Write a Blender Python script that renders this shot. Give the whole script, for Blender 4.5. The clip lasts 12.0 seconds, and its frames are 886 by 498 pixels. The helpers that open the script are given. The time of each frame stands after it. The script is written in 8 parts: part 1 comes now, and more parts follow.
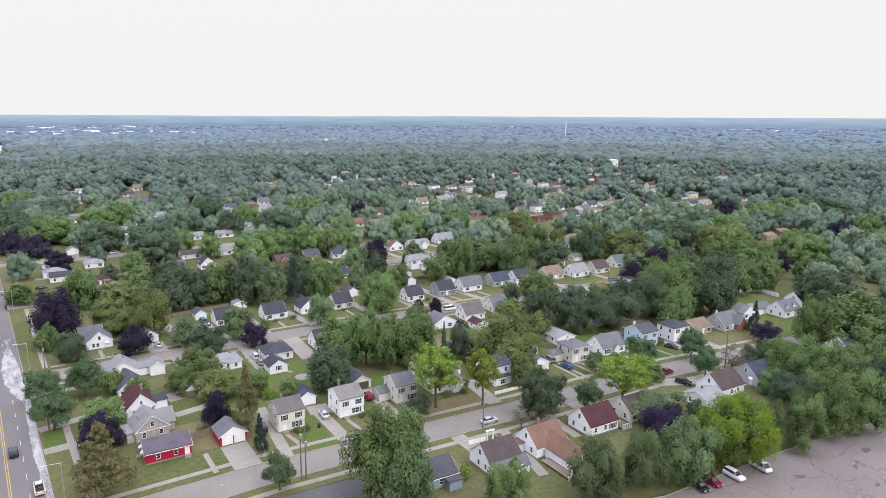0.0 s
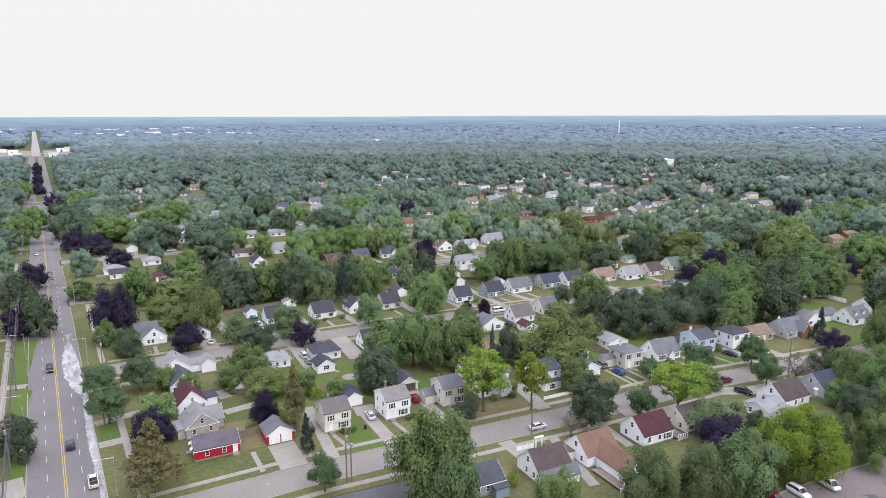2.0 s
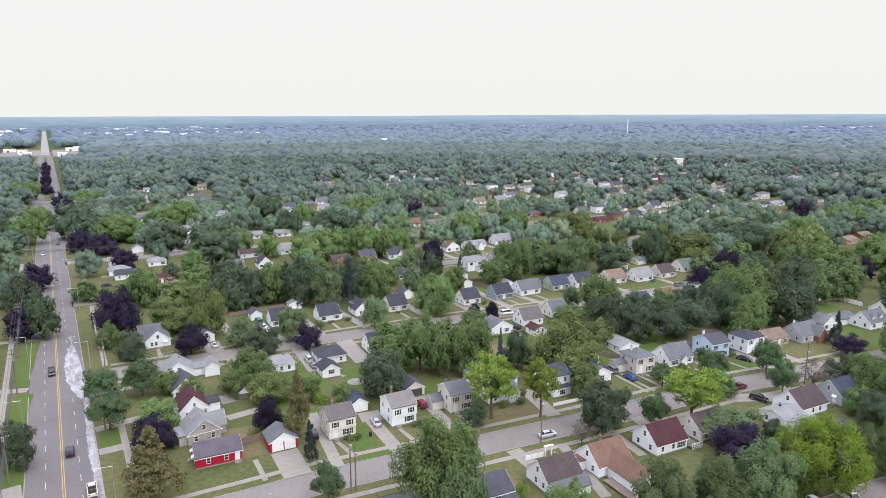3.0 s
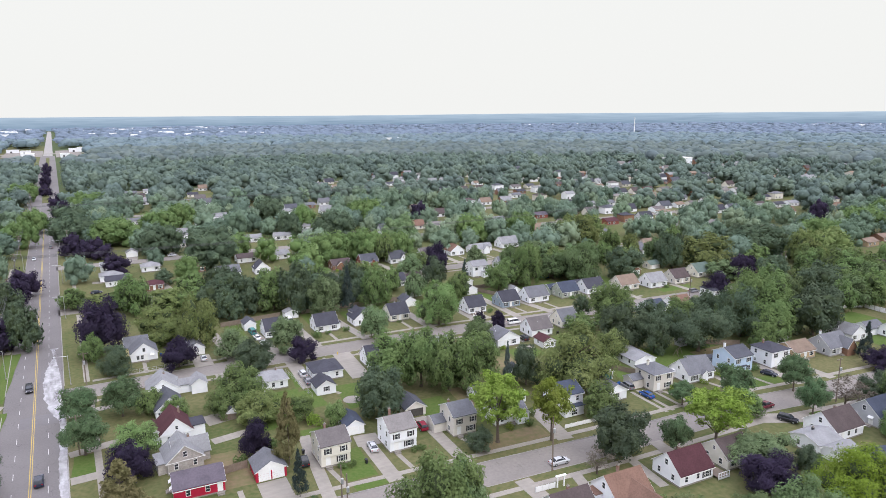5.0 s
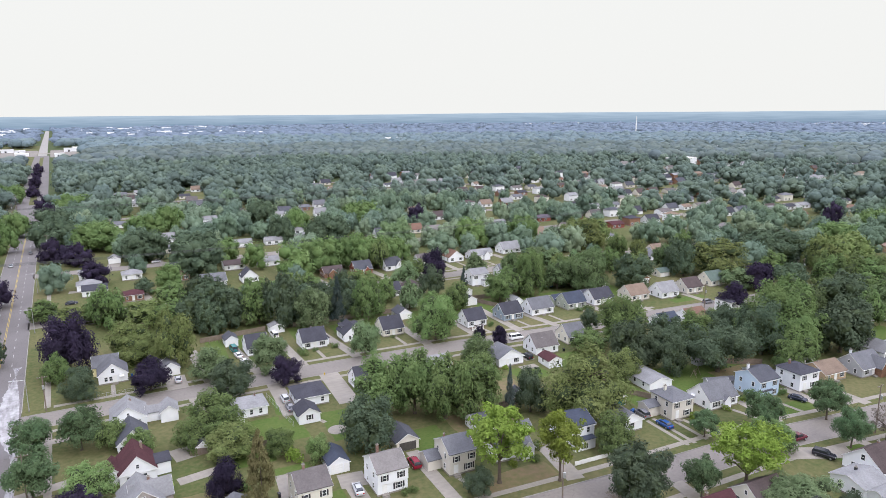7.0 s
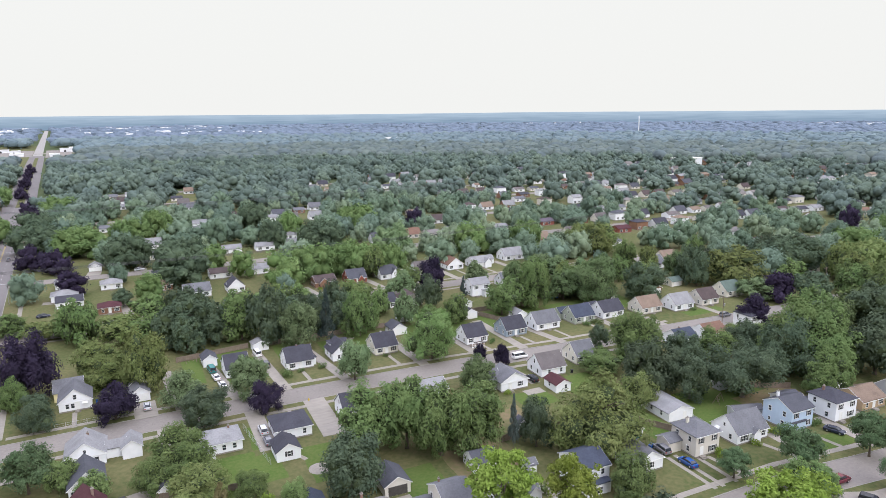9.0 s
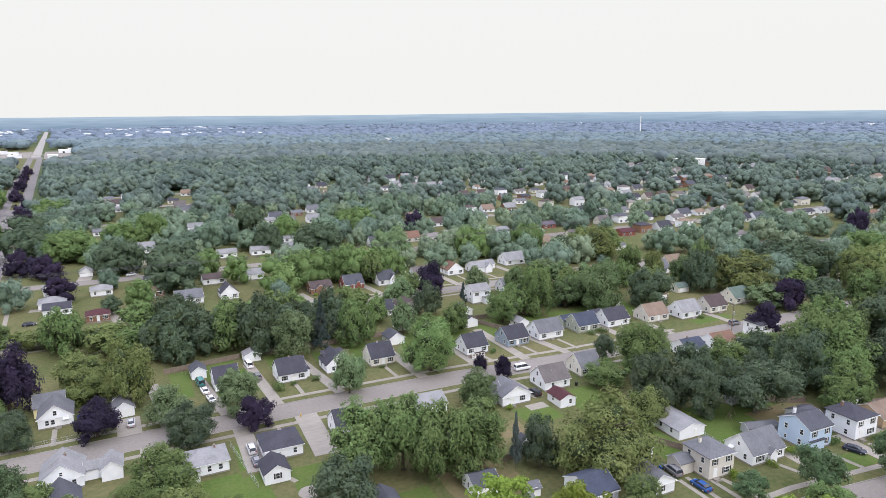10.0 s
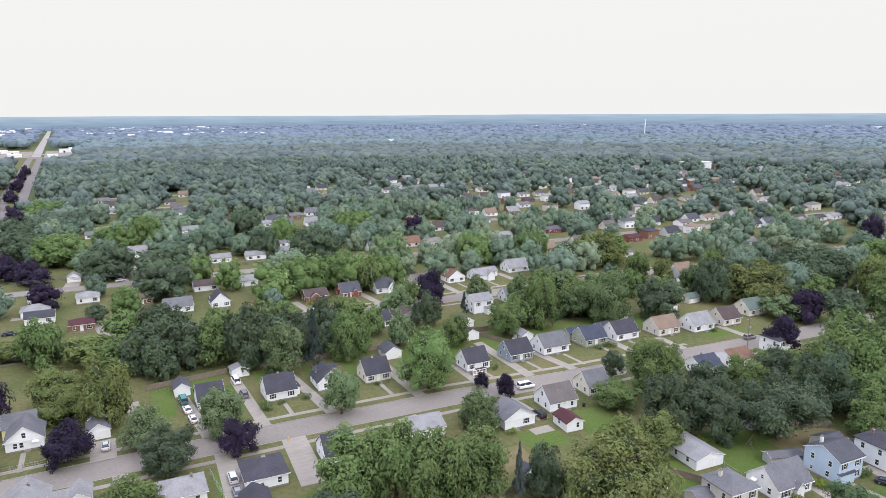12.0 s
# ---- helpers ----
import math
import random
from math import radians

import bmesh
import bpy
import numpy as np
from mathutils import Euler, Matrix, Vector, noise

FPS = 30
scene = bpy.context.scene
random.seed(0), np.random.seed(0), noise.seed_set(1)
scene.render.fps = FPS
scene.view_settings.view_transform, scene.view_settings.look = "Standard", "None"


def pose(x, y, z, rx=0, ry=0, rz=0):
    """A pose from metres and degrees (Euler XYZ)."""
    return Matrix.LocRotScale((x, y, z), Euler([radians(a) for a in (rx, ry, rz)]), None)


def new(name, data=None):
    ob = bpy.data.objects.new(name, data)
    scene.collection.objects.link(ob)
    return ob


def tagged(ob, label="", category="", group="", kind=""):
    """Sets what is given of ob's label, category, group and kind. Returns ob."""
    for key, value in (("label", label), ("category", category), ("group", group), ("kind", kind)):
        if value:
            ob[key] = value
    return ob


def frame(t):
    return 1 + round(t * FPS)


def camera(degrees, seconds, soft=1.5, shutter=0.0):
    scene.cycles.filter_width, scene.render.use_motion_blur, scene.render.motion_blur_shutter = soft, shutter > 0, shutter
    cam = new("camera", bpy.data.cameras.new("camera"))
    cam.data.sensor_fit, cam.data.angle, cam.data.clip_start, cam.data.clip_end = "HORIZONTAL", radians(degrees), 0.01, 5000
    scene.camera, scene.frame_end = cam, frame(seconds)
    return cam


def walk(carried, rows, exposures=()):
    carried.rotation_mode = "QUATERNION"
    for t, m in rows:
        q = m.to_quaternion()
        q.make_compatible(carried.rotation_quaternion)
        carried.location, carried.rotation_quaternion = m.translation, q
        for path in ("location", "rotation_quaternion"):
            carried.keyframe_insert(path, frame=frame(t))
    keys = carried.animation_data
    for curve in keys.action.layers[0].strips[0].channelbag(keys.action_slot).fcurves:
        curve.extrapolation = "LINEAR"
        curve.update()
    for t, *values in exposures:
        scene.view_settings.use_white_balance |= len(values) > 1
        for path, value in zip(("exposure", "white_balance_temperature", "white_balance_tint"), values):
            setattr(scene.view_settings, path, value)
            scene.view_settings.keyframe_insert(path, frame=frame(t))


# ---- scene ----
import colorsys

cam = camera(67.2, 12.0, soft=0.55)
PATH = [
    (0.0, 0.126, -0.000, 74.240, 78.685, -0.253, -35.399),
    (0.5, 0.331, 0.155, 74.062, 78.705, -0.103, -33.792),
    (1.0, 0.679, 0.448, 73.944, 78.683, 0.002, -32.344),
    (1.5, 1.251, 1.076, 73.923, 78.689, 0.072, -31.621),
    (2.0, 1.976, 2.222, 73.951, 78.662, 0.129, -31.124),
    (2.5, 2.914, 3.778, 73.993, 78.616, 0.170, -30.733),
    (3.0, 4.118, 5.628, 74.033, 78.601, 0.186, -30.471),
    (5.0, 11.472, 16.514, 73.861, 78.525, 0.409, -30.027),
    (5.5, 13.848, 20.068, 73.867, 78.505, 0.442, -30.012),
    (6.0, 16.297, 23.748, 73.869, 78.512, 0.478, -30.014),
    (6.5, 18.784, 27.469, 73.857, 78.491, 0.474, -30.004),
    (7.0, 21.283, 31.193, 73.805, 78.459, 0.424, -29.996),
    (9.0, 31.390, 46.212, 73.729, 78.421, 0.460, -29.900),
    (9.5, 33.740, 49.721, 73.845, 78.454, 0.487, -29.852),
    (10.0, 36.064, 53.141, 73.938, 78.477, 0.496, -29.832),
    (10.5, 38.160, 56.206, 74.017, 78.483, 0.458, -29.783),
    (11.0, 39.943, 58.789, 74.078, 78.488, 0.377, -29.710),
    (11.5, 41.424, 60.961, 74.114, 78.513, 0.327, -29.624),
    (12.0, 42.693, 62.884, 74.152, 78.563, 0.232, -29.535),
]
walk(cam, [(t, pose(*p)) for t, *p in PATH])

# ---- sky and light: a bright, even overcast ----
world = bpy.data.worlds.new("overcast_sky")
scene.world = world
world.use_nodes = True
wn, wl = world.node_tree.nodes, world.node_tree.links
SUN_UP, SUN_ROUND = radians(44), radians(172)
sky = wn.new("ShaderNodeTexSky")
sky.sky_type, sky.sun_disc = "NISHITA", False
sky.sun_elevation, sky.sun_rotation = SUN_UP, SUN_ROUND
sky.dust_density, sky.air_density = 6.0, 1.0
dim = wn.new("ShaderNodeMix")
dim.data_type, dim.blend_type = "RGBA", "MULTIPLY"
dim.inputs[0].default_value = 1.0
wl.new(sky.outputs[0], dim.inputs[6])
dim.inputs[7].default_value = (0.08, 0.08, 0.08, 1)
veil = wn.new("ShaderNodeMix")
veil.data_type = "RGBA"
veil.inputs[0].default_value = 0.95
wl.new(dim.outputs[2], veil.inputs[6])
veil.inputs[7].default_value = (0.94, 0.945, 0.93, 1)
# an overcast sky is brightest overhead
way = wn.new("ShaderNodeTexCoord")
axes = wn.new("ShaderNodeSeparateXYZ")
wl.new(way.outputs["Generated"], axes.inputs[0])
rise = wn.new("ShaderNodeMapRange")
rise.interpolation_type = "SMOOTHSTEP"
rise.inputs[1].default_value, rise.inputs[2].default_value = 0.18, 0.95
rise.inputs[3].default_value, rise.inputs[4].default_value = 1.0, 2.75
wl.new(axes.outputs[2], rise.inputs[0])
cool = wn.new("ShaderNodeMix")
cool.data_type = "RGBA"
high = wn.new("ShaderNodeMapRange")
high.inputs[1].default_value, high.inputs[2].default_value = 0.2, 1.0
wl.new(axes.outputs[2], high.inputs[0])
wl.new(high.outputs[0], cool.inputs[0])
wl.new(veil.outputs[2], cool.inputs[6])
cool.inputs[7].default_value = (0.89, 0.91, 1.15, 1)
wl.new(cool.outputs[2], wn["Background"].inputs[0])
wl.new(rise.outputs[0], wn["Background"].inputs[1])
sun = new("sun", bpy.data.lights.new("sun", "SUN"))
sun.data.energy, sun.data.angle, sun.data.color = 1.5, radians(16), (1.0, 0.98, 0.95)
sun.matrix_world = pose(0, 0, 200, 90 - math.degrees(SUN_UP), 0, 180 - math.degrees(SUN_ROUND))
scene.view_settings.exposure = 0.0

# ---- materials ----
def mat(name, base, second=None, rough=0.85, grain=1.2, stain=0.12, bump=0.0, metal=0.0, spread=0.0, hue=0.0, lap=0.0, amount=0.5, spec=0.3):
    """A surface of two tones, mixed by a fine and a coarse noise. lap: height of siding courses. spread: change from thing to thing."""
    m = bpy.data.materials.new(name)
    m.use_nodes = True
    n, l = m.node_tree.nodes, m.node_tree.links
    b = n["Principled BSDF"]
    b.inputs["Roughness"].default_value, b.inputs["Metallic"].default_value = rough, metal
    b.inputs["Specular IOR Level"].default_value = spec
    second = second or tuple(c * 0.8 for c in base)
    co = n.new("ShaderNodeTexCoord").outputs["Object"]

    def noise_at(scale, detail=4.0):
        t = n.new("ShaderNodeTexNoise")
        t.inputs["Scale"].default_value, t.inputs["Detail"].default_value = scale, detail
        l.new(co, t.inputs["Vector"])
        return t.outputs["Fac"]

    fine, coarse = noise_at(grain), noise_at(stain, 3.0)
    add = n.new("ShaderNodeMath")
    add.operation = "ADD"
    l.new(fine, add.inputs[0]), l.new(coarse, add.inputs[1])
    ramp = n.new("ShaderNodeMapRange")
    ramp.inputs[1].default_value, ramp.inputs[2].default_value = 1 - 0.25, 1 + 0.25
    ramp.inputs[4].default_value = amount * 2
    l.new(add.outputs[0], ramp.inputs[0])
    mix = n.new("ShaderNodeMix")
    mix.data_type = "RGBA"
    mix.inputs[6].default_value, mix.inputs[7].default_value = (*base, 1), (*second, 1)
    l.new(ramp.outputs[0], mix.inputs[0])
    out = mix.outputs[2]
    if spread or hue:
        info = n.new("ShaderNodeObjectInfo")
        isl = n.new("ShaderNodeNewGeometry")
        both = n.new("ShaderNodeMath")
        both.operation = "MULTIPLY_ADD"
        l.new(info.outputs["Random"], both.inputs[0])
        both.inputs[1].default_value = 0.5
        half = n.new("ShaderNodeMath")
        half.operation = "MULTIPLY"
        half.inputs[1].default_value = 0.5
        l.new(isl.outputs["Random Per Island"], half.inputs[0])
        l.new(half.outputs[0], both.inputs[2])
        val = n.new("ShaderNodeMapRange")
        val.inputs[3].default_value, val.inputs[4].default_value = 1 - spread, 1 + spread
        l.new(both.outputs[0], val.inputs[0])
        hm = n.new("ShaderNodeMapRange")
        hm.inputs[3].default_value, hm.inputs[4].default_value = 0.5 - hue, 0.5 + hue
        l.new(info.outputs["Random"], hm.inputs[0])
        hs = n.new("ShaderNodeHueSaturation")
        l.new(val.outputs[0], hs.inputs["Value"]), l.new(hm.outputs[0], hs.inputs["Hue"])
        l.new(out, hs.inputs["Color"])
        out = hs.outputs[0]
    l.new(out, b.inputs["Base Color"])
    if bump or lap:
        bp = n.new("ShaderNodeBump")
        bp.inputs["Strength"].default_value, bp.inputs["Distance"].default_value = max(bump, 0.6 if lap else 0), 0.03
        l.new(fine, bp.inputs["Height"])
        if lap:
            sep = n.new("ShaderNodeSeparateXYZ")
            l.new(co, sep.inputs[0])
            saw = n.new("ShaderNodeMath")
            saw.operation = "PINGPONG"
            saw.inputs[1].default_value = lap
            l.new(sep.outputs[2], saw.inputs[0])
            l.new(saw.outputs[0], bp.inputs["Height"])
        l.new(bp.outputs[0], b.inputs["Normal"])
    return m


def leaf_mat(name, dark, light, through_light=0.2, spread=0.36, hue=0.014):
    dark, light = [(r * 1.49, g * 1.38, b * 2.05) for r, g, b in (dark, light)]
    m = mat(name, dark, light, rough=0.8, grain=0.55, stain=0.12, spread=spread, hue=hue, spec=0.04)
    n, l = m.node_tree.nodes, m.node_tree.links
    b, o = n["Principled BSDF"], n["Material Output"]
    tr = n.new("ShaderNodeBsdfTranslucent")
    l.new(b.inputs["Base Color"].links[0].from_socket, tr.inputs[0])
    mx = n.new("ShaderNodeMixShader")
    mx.inputs[0].default_value = through_light
    l.new(b.outputs[0], mx.inputs[1]), l.new(tr.outputs[0], mx.inputs[2]), l.new(mx.outputs[0], o.inputs[0])
    return m


def cracked(m, scale, colour, width=0.02, amount=0.8):
    """Adds a web of cracks or patch seams to a paving."""
    n, l = m.node_tree.nodes, m.node_tree.links
    b = n["Principled BSDF"]
    src = b.inputs["Base Color"].links[0].from_socket
    v = n.new("ShaderNodeTexVoronoi")
    v.feature = "DISTANCE_TO_EDGE"
    v.inputs["Scale"].default_value = scale
    co = n.new("ShaderNodeTexCoord")
    wob = n.new("ShaderNodeTexNoise")
    wob.inputs["Scale"].default_value = 0.35
    l.new(co.outputs["Object"], wob.inputs["Vector"])
    ad = n.new("ShaderNodeVectorMath")
    ad.operation = "MULTIPLY_ADD"
    ad.inputs[1].default_value = (5, 5, 5)
    l.new(wob.outputs["Color"], ad.inputs[0]), l.new(co.outputs["Object"], ad.inputs[2])
    l.new(ad.outputs[0], v.inputs["Vector"])
    r = n.new("ShaderNodeMapRange")
    r.inputs[1].default_value, r.inputs[2].default_value = 0, width
    r.inputs[3].default_value, r.inputs[4].default_value = amount, 0
    l.new(v.outputs["Distance"], r.inputs[0])
    mx = n.new("ShaderNodeMix")
    mx.data_type = "RGBA"
    l.new(r.outputs[0], mx.inputs[0]), l.new(src, mx.inputs[6])
    mx.inputs[7].default_value = (*colour, 1)
    l.new(mx.outputs[2], b.inputs["Base Color"])
    return m


GRASS = mat("grass", (0.069, 0.088, 0.031), (0.134, 0.122, 0.06), rough=0.95, grain=0.9, stain=0.045, bump=0.5, spec=0.1)
SOIL = mat("woodland_floor", (0.05, 0.075, 0.03), (0.075, 0.09, 0.045), rough=1, grain=0.3, stain=0.03, spec=0.1)
LUSH = mat("watered_lawn", (0.064, 0.108, 0.024), (0.1, 0.126, 0.04), rough=0.95, grain=1.4, stain=0.1, bump=0.5, spec=0.1)
DIRT = mat("bare_earth", (0.17, 0.125, 0.075), (0.11, 0.11, 0.045), rough=1, grain=0.8, stain=0.15)
ASPHALT = cracked(mat("main_road_asphalt", (0.164, 0.151, 0.15), (0.13, 0.119, 0.119), rough=0.9, grain=2.5, stain=0.05, bump=0.2), 0.1, (0.07, 0.065, 0.065), 0.006, 0.7)
STREET = cracked(mat("street_concrete", (0.222, 0.2, 0.182), (0.175, 0.158, 0.146), rough=0.9, grain=1.5, stain=0.07, bump=0.2), 0.13, (0.12, 0.11, 0.1), 0.006, 0.7)
LOT = cracked(mat("worn_lot_asphalt", (0.205, 0.175, 0.168), (0.16, 0.138, 0.134), rough=0.92, grain=1.2, stain=0.06, bump=0.2), 0.09, (0.08, 0.07, 0.065), 0.012, 0.85)
DARKLOT = cracked(mat("dark_lot_asphalt", (0.1, 0.098, 0.105), (0.075, 0.073, 0.078), rough=0.9, grain=1.2, stain=0.1), 0.12, (0.05, 0.05, 0.05), 0.012, 0.6)
CONCRETE = mat("concrete", (0.275, 0.25, 0.22), (0.205, 0.187, 0.165), rough=0.9, grain=2.2, stain=0.2, bump=0.15, spread=0.12)
KERB = mat("kerb_concrete", (0.3, 0.285, 0.27), (0.23, 0.218, 0.205), rough=0.9, grain=2.0, stain=0.2)
YELLOW = mat("yellow_road_paint", (0.5, 0.36, 0.06), (0.36, 0.27, 0.09), rough=0.8, grain=2.5, stain=0.5)
WHITEPAINT = mat("white_road_paint", (0.55, 0.54, 0.52), (0.36, 0.35, 0.34), rough=0.8, grain=2.0, stain=0.5)
SLURRY = mat("white_slurry", (0.62, 0.61, 0.63), (0.4, 0.39, 0.4), rough=0.5, grain=0.9, stain=0.3)
def streaky(m, stretch, low, high):
    """Lets the road show through a thin spill in streaks."""
    n, l = m.node_tree.nodes, m.node_tree.links
    co, mp, tx, rg = n.new("ShaderNodeTexCoord"), n.new("ShaderNodeMapping"), n.new("ShaderNodeTexNoise"), n.new("ShaderNodeMapRange")
    mp.inputs["Scale"].default_value = stretch
    tx.inputs["Scale"].default_value, tx.inputs["Detail"].default_value = 1.0, 5.0
    rg.inputs[1].default_value, rg.inputs[2].default_value, rg.inputs[4].default_value = low, high, 0.66
    l.new(co.outputs["Object"], mp.inputs[0]), l.new(mp.outputs[0], tx.inputs["Vector"]), l.new(tx.outputs["Fac"], rg.inputs[0])
    tr, mx = n.new("ShaderNodeBsdfTransparent"), n.new("ShaderNodeMixShader")
    l.new(rg.outputs[0], mx.inputs[0]), l.new(tr.outputs[0], mx.inputs[1]), l.new(n["Principled BSDF"].outputs[0], mx.inputs[2]), l.new(mx.outputs[0], n["Material Output"].inputs[0])
    return m


SLURRY = streaky(SLURRY, (0.55, 0.1, 1), 0.12, 0.56)
TAR = mat("tar_patch", (0.13, 0.12, 0.124), (0.15, 0.14, 0.144), rough=0.8)
SIDING = {
    "white": mat("white_siding", (0.8, 0.81, 0.84), (0.72, 0.73, 0.77), rough=0.6, grain=0.8, stain=0.25, lap=0.11, amount=0.4),
    "cream": mat("cream_siding", (0.7, 0.67, 0.6), (0.62, 0.59, 0.52), rough=0.65, grain=0.8, stain=0.25, lap=0.11, amount=0.4),
    "beige": mat("beige_siding", (0.64, 0.6, 0.55), (0.56, 0.53, 0.48), rough=0.65, grain=0.8, stain=0.25, lap=0.11, amount=0.4),
    "tan": mat("tan_siding", (0.42, 0.31, 0.2), (0.35, 0.26, 0.17), rough=0.7, grain=0.8, stain=0.25, lap=0.11, amount=0.4),
    "red": mat("crimson_siding", (0.40, 0.012, 0.045), (0.32, 0.01, 0.035), rough=0.6, grain=0.8, stain=0.25, lap=0.11, amount=0.4),
    "blue": mat("pale_blue_siding", (0.47, 0.58, 0.72), (0.41, 0.51, 0.65), rough=0.6, grain=0.8, stain=0.25, lap=0.11, amount=0.4),
    "bluegrey": mat("slate_blue_siding", (0.27, 0.33, 0.39), (0.23, 0.28, 0.34), rough=0.65, grain=0.8, stain=0.25, lap=0.11, amount=0.4),
    "grey": mat("grey_siding", (0.42, 0.43, 0.46), (0.36, 0.37, 0.4), rough=0.65, grain=0.8, stain=0.25, lap=0.11, amount=0.4),
    "sage": mat("sage_siding", (0.36, 0.39, 0.33), (0.3, 0.33, 0.28), rough=0.65, grain=0.8, stain=0.25, lap=0.11, amount=0.4),
    "yellow": mat("pale_yellow_siding", (0.7, 0.63, 0.36), (0.6, 0.54, 0.3), rough=0.65, grain=0.8, stain=0.25, lap=0.11, amount=0.4),
    "stone": mat("rough_grey_stone", (0.44, 0.41, 0.38), (0.27, 0.25, 0.24), rough=0.9, grain=2.5, stain=0.6, bump=0.6),
    "brick": mat("brown_brick", (0.26, 0.14, 0.09), (0.18, 0.1, 0.07), rough=0.9, grain=3.0, stain=0.3, bump=0.3),
    "redbrick": mat("red_brick", (0.27, 0.085, 0.06), (0.19, 0.065, 0.05), rough=0.9, grain=3.0, stain=0.3, bump=0.3),
}


def shingles(name, base):
    return mat(name + "_shingles", base, tuple(c * 0.72 for c in base), rough=0.92, grain=2.6, stain=0.3, lap=0.09, spread=0.1, spec=0.15)


ROOFS = {
    "grey": shingles("grey", (0.15, 0.152, 0.168)), "greylight": shingles("pale_grey", (0.25, 0.25, 0.26)),
    "darkgrey": shingles("charcoal", (0.085, 0.088, 0.105)), "dark": shingles("black_grey", (0.06, 0.06, 0.075)),
    "darkblue": shingles("blue_black", (0.06, 0.07, 0.1)), "greybrown": shingles("grey_brown", (0.14, 0.125, 0.125)),
    "greybrown2": shingles("mottled_grey", (0.2, 0.185, 0.18)), "brown": shingles("brown", (0.09, 0.07, 0.07)),
    "maroon": shingles("maroon", (0.08, 0.034, 0.04)), "orange": shingles("rust_brown", (0.19, 0.115, 0.088)),
    "tan": shingles("tan", (0.22, 0.165, 0.13)), "green": shingles("dull_green", (0.12, 0.16, 0.14)), "mauve": shingles("mauve_grey", (0.115, 0.098, 0.12)),
}
TRIM = mat("white_trim", (0.8, 0.8, 0.8), (0.7, 0.7, 0.7), rough=0.5, grain=2, stain=0.5, amount=0.3)
GLASS = mat("dark_window_glass", (0.03, 0.035, 0.045), (0.05, 0.055, 0.065), rough=0.06, grain=1, stain=0.7, spec=0.6, spread=0.3)
SHUTTER = mat("black_shutter", (0.03, 0.03, 0.035), (0.045, 0.045, 0.05), rough=0.6)
DOORS = {"white": TRIM, "teal": mat("teal_door_paint", (0.02, 0.1, 0.09)), "brown": mat("brown_door_paint", (0.11, 0.05, 0.035)), "dark": mat("dark_door_paint", (0.04, 0.04, 0.05))}
BRICK = mat("chimney_brick", (0.2, 0.1, 0.075), (0.26, 0.2, 0.17), rough=0.9, grain=4, stain=0.7, bump=0.4)
WOOD = mat("weathered_wood", (0.23, 0.185, 0.15), (0.16, 0.125, 0.1), rough=0.9, grain=2, stain=0.4, spread=0.15)
POLEWOOD = mat("pole_timber", (0.2, 0.16, 0.13), (0.14, 0.11, 0.09), rough=0.9, grain=3, stain=0.5)
STEEL = mat("galvanised_steel", (0.55, 0.56, 0.57), (0.45, 0.46, 0.47), rough=0.45, metal=0.7, grain=3, stain=0.5)
WIRE = mat("black_cable", (0.05, 0.05, 0.055), (0.07, 0.07, 0.075), rough=0.6)
RUBBER = mat("tyre_rubber", (0.02, 0.02, 0.02), (0.03, 0.03, 0.03), rough=0.9)
BARK = mat("tree_bark", (0.12, 0.095, 0.075), (0.075, 0.06, 0.05), rough=0.95, grain=3, stain=0.6, bump=0.5, spread=0.2)
# Panel colour that paints the shade inside an open garage
DOOR_SHADE = mat("garage_interior", (0.06, 0.055, 0.05), (0.09, 0.08, 0.075), rough=0.9)
LAMPRED = mat("tail_light_red", (0.35, 0.01, 0.01), rough=0.2)
LAMPWHITE = mat("headlight_clear", (0.75, 0.76, 0.78), rough=0.15)
HYDRANT = mat("hydrant_yellow", (0.6, 0.42, 0.03), (0.45, 0.3, 0.03), rough=0.5)
WATER = mat("pool_water", (0.16, 0.42, 0.55), (0.2, 0.5, 0.6), rough=0.08, spec=0.5)
LEAF = {
    "g": leaf_mat("maple_green_leaves", (0.066, 0.109, 0.028), (0.104, 0.152, 0.04)),
    "d": leaf_mat("deep_green_leaves", (0.042, 0.065, 0.029), (0.068, 0.097, 0.04)),
    "y": leaf_mat("yellow_green_leaves", (0.105, 0.162, 0.019), (0.142, 0.198, 0.032)),
    "v": leaf_mat("vivid_lime_green_leaves", (0.085, 0.136, 0.012), (0.113, 0.166, 0.018)),
    "m": leaf_mat("bright_maple_leaves", (0.085, 0.14, 0.034), (0.118, 0.17, 0.046)),
    "t": leaf_mat("street_tree_leaves", (0.05, 0.09, 0.03), (0.078, 0.12, 0.042)),
    "l": leaf_mat("light_green_leaves", (0.085, 0.135, 0.045), (0.12, 0.17, 0.06)),
    "o": leaf_mat("olive_green_leaves", (0.085, 0.122, 0.03), (0.125, 0.158, 0.042)),
    "w": leaf_mat("willow_grey_green_leaves", (0.062, 0.098, 0.03), (0.092, 0.132, 0.042)),
    "p": leaf_mat("purple_plum_leaves", (0.019, 0.017, 0.02), (0.029, 0.024, 0.03), hue=0.006),
    "c": leaf_mat("brown_green_needles", (0.075, 0.075, 0.024), (0.105, 0.095, 0.035), 0.1),
    "k": leaf_mat("dark_green_needles", (0.026, 0.042, 0.028), (0.042, 0.058, 0.034), 0.1),
    "s": leaf_mat("blue_green_needles", (0.055, 0.08, 0.05), (0.08, 0.105, 0.065), 0.1),
    "b": leaf_mat("thin_brown_green_leaves", (0.10, 0.095, 0.05), (0.13, 0.125, 0.07)),
}


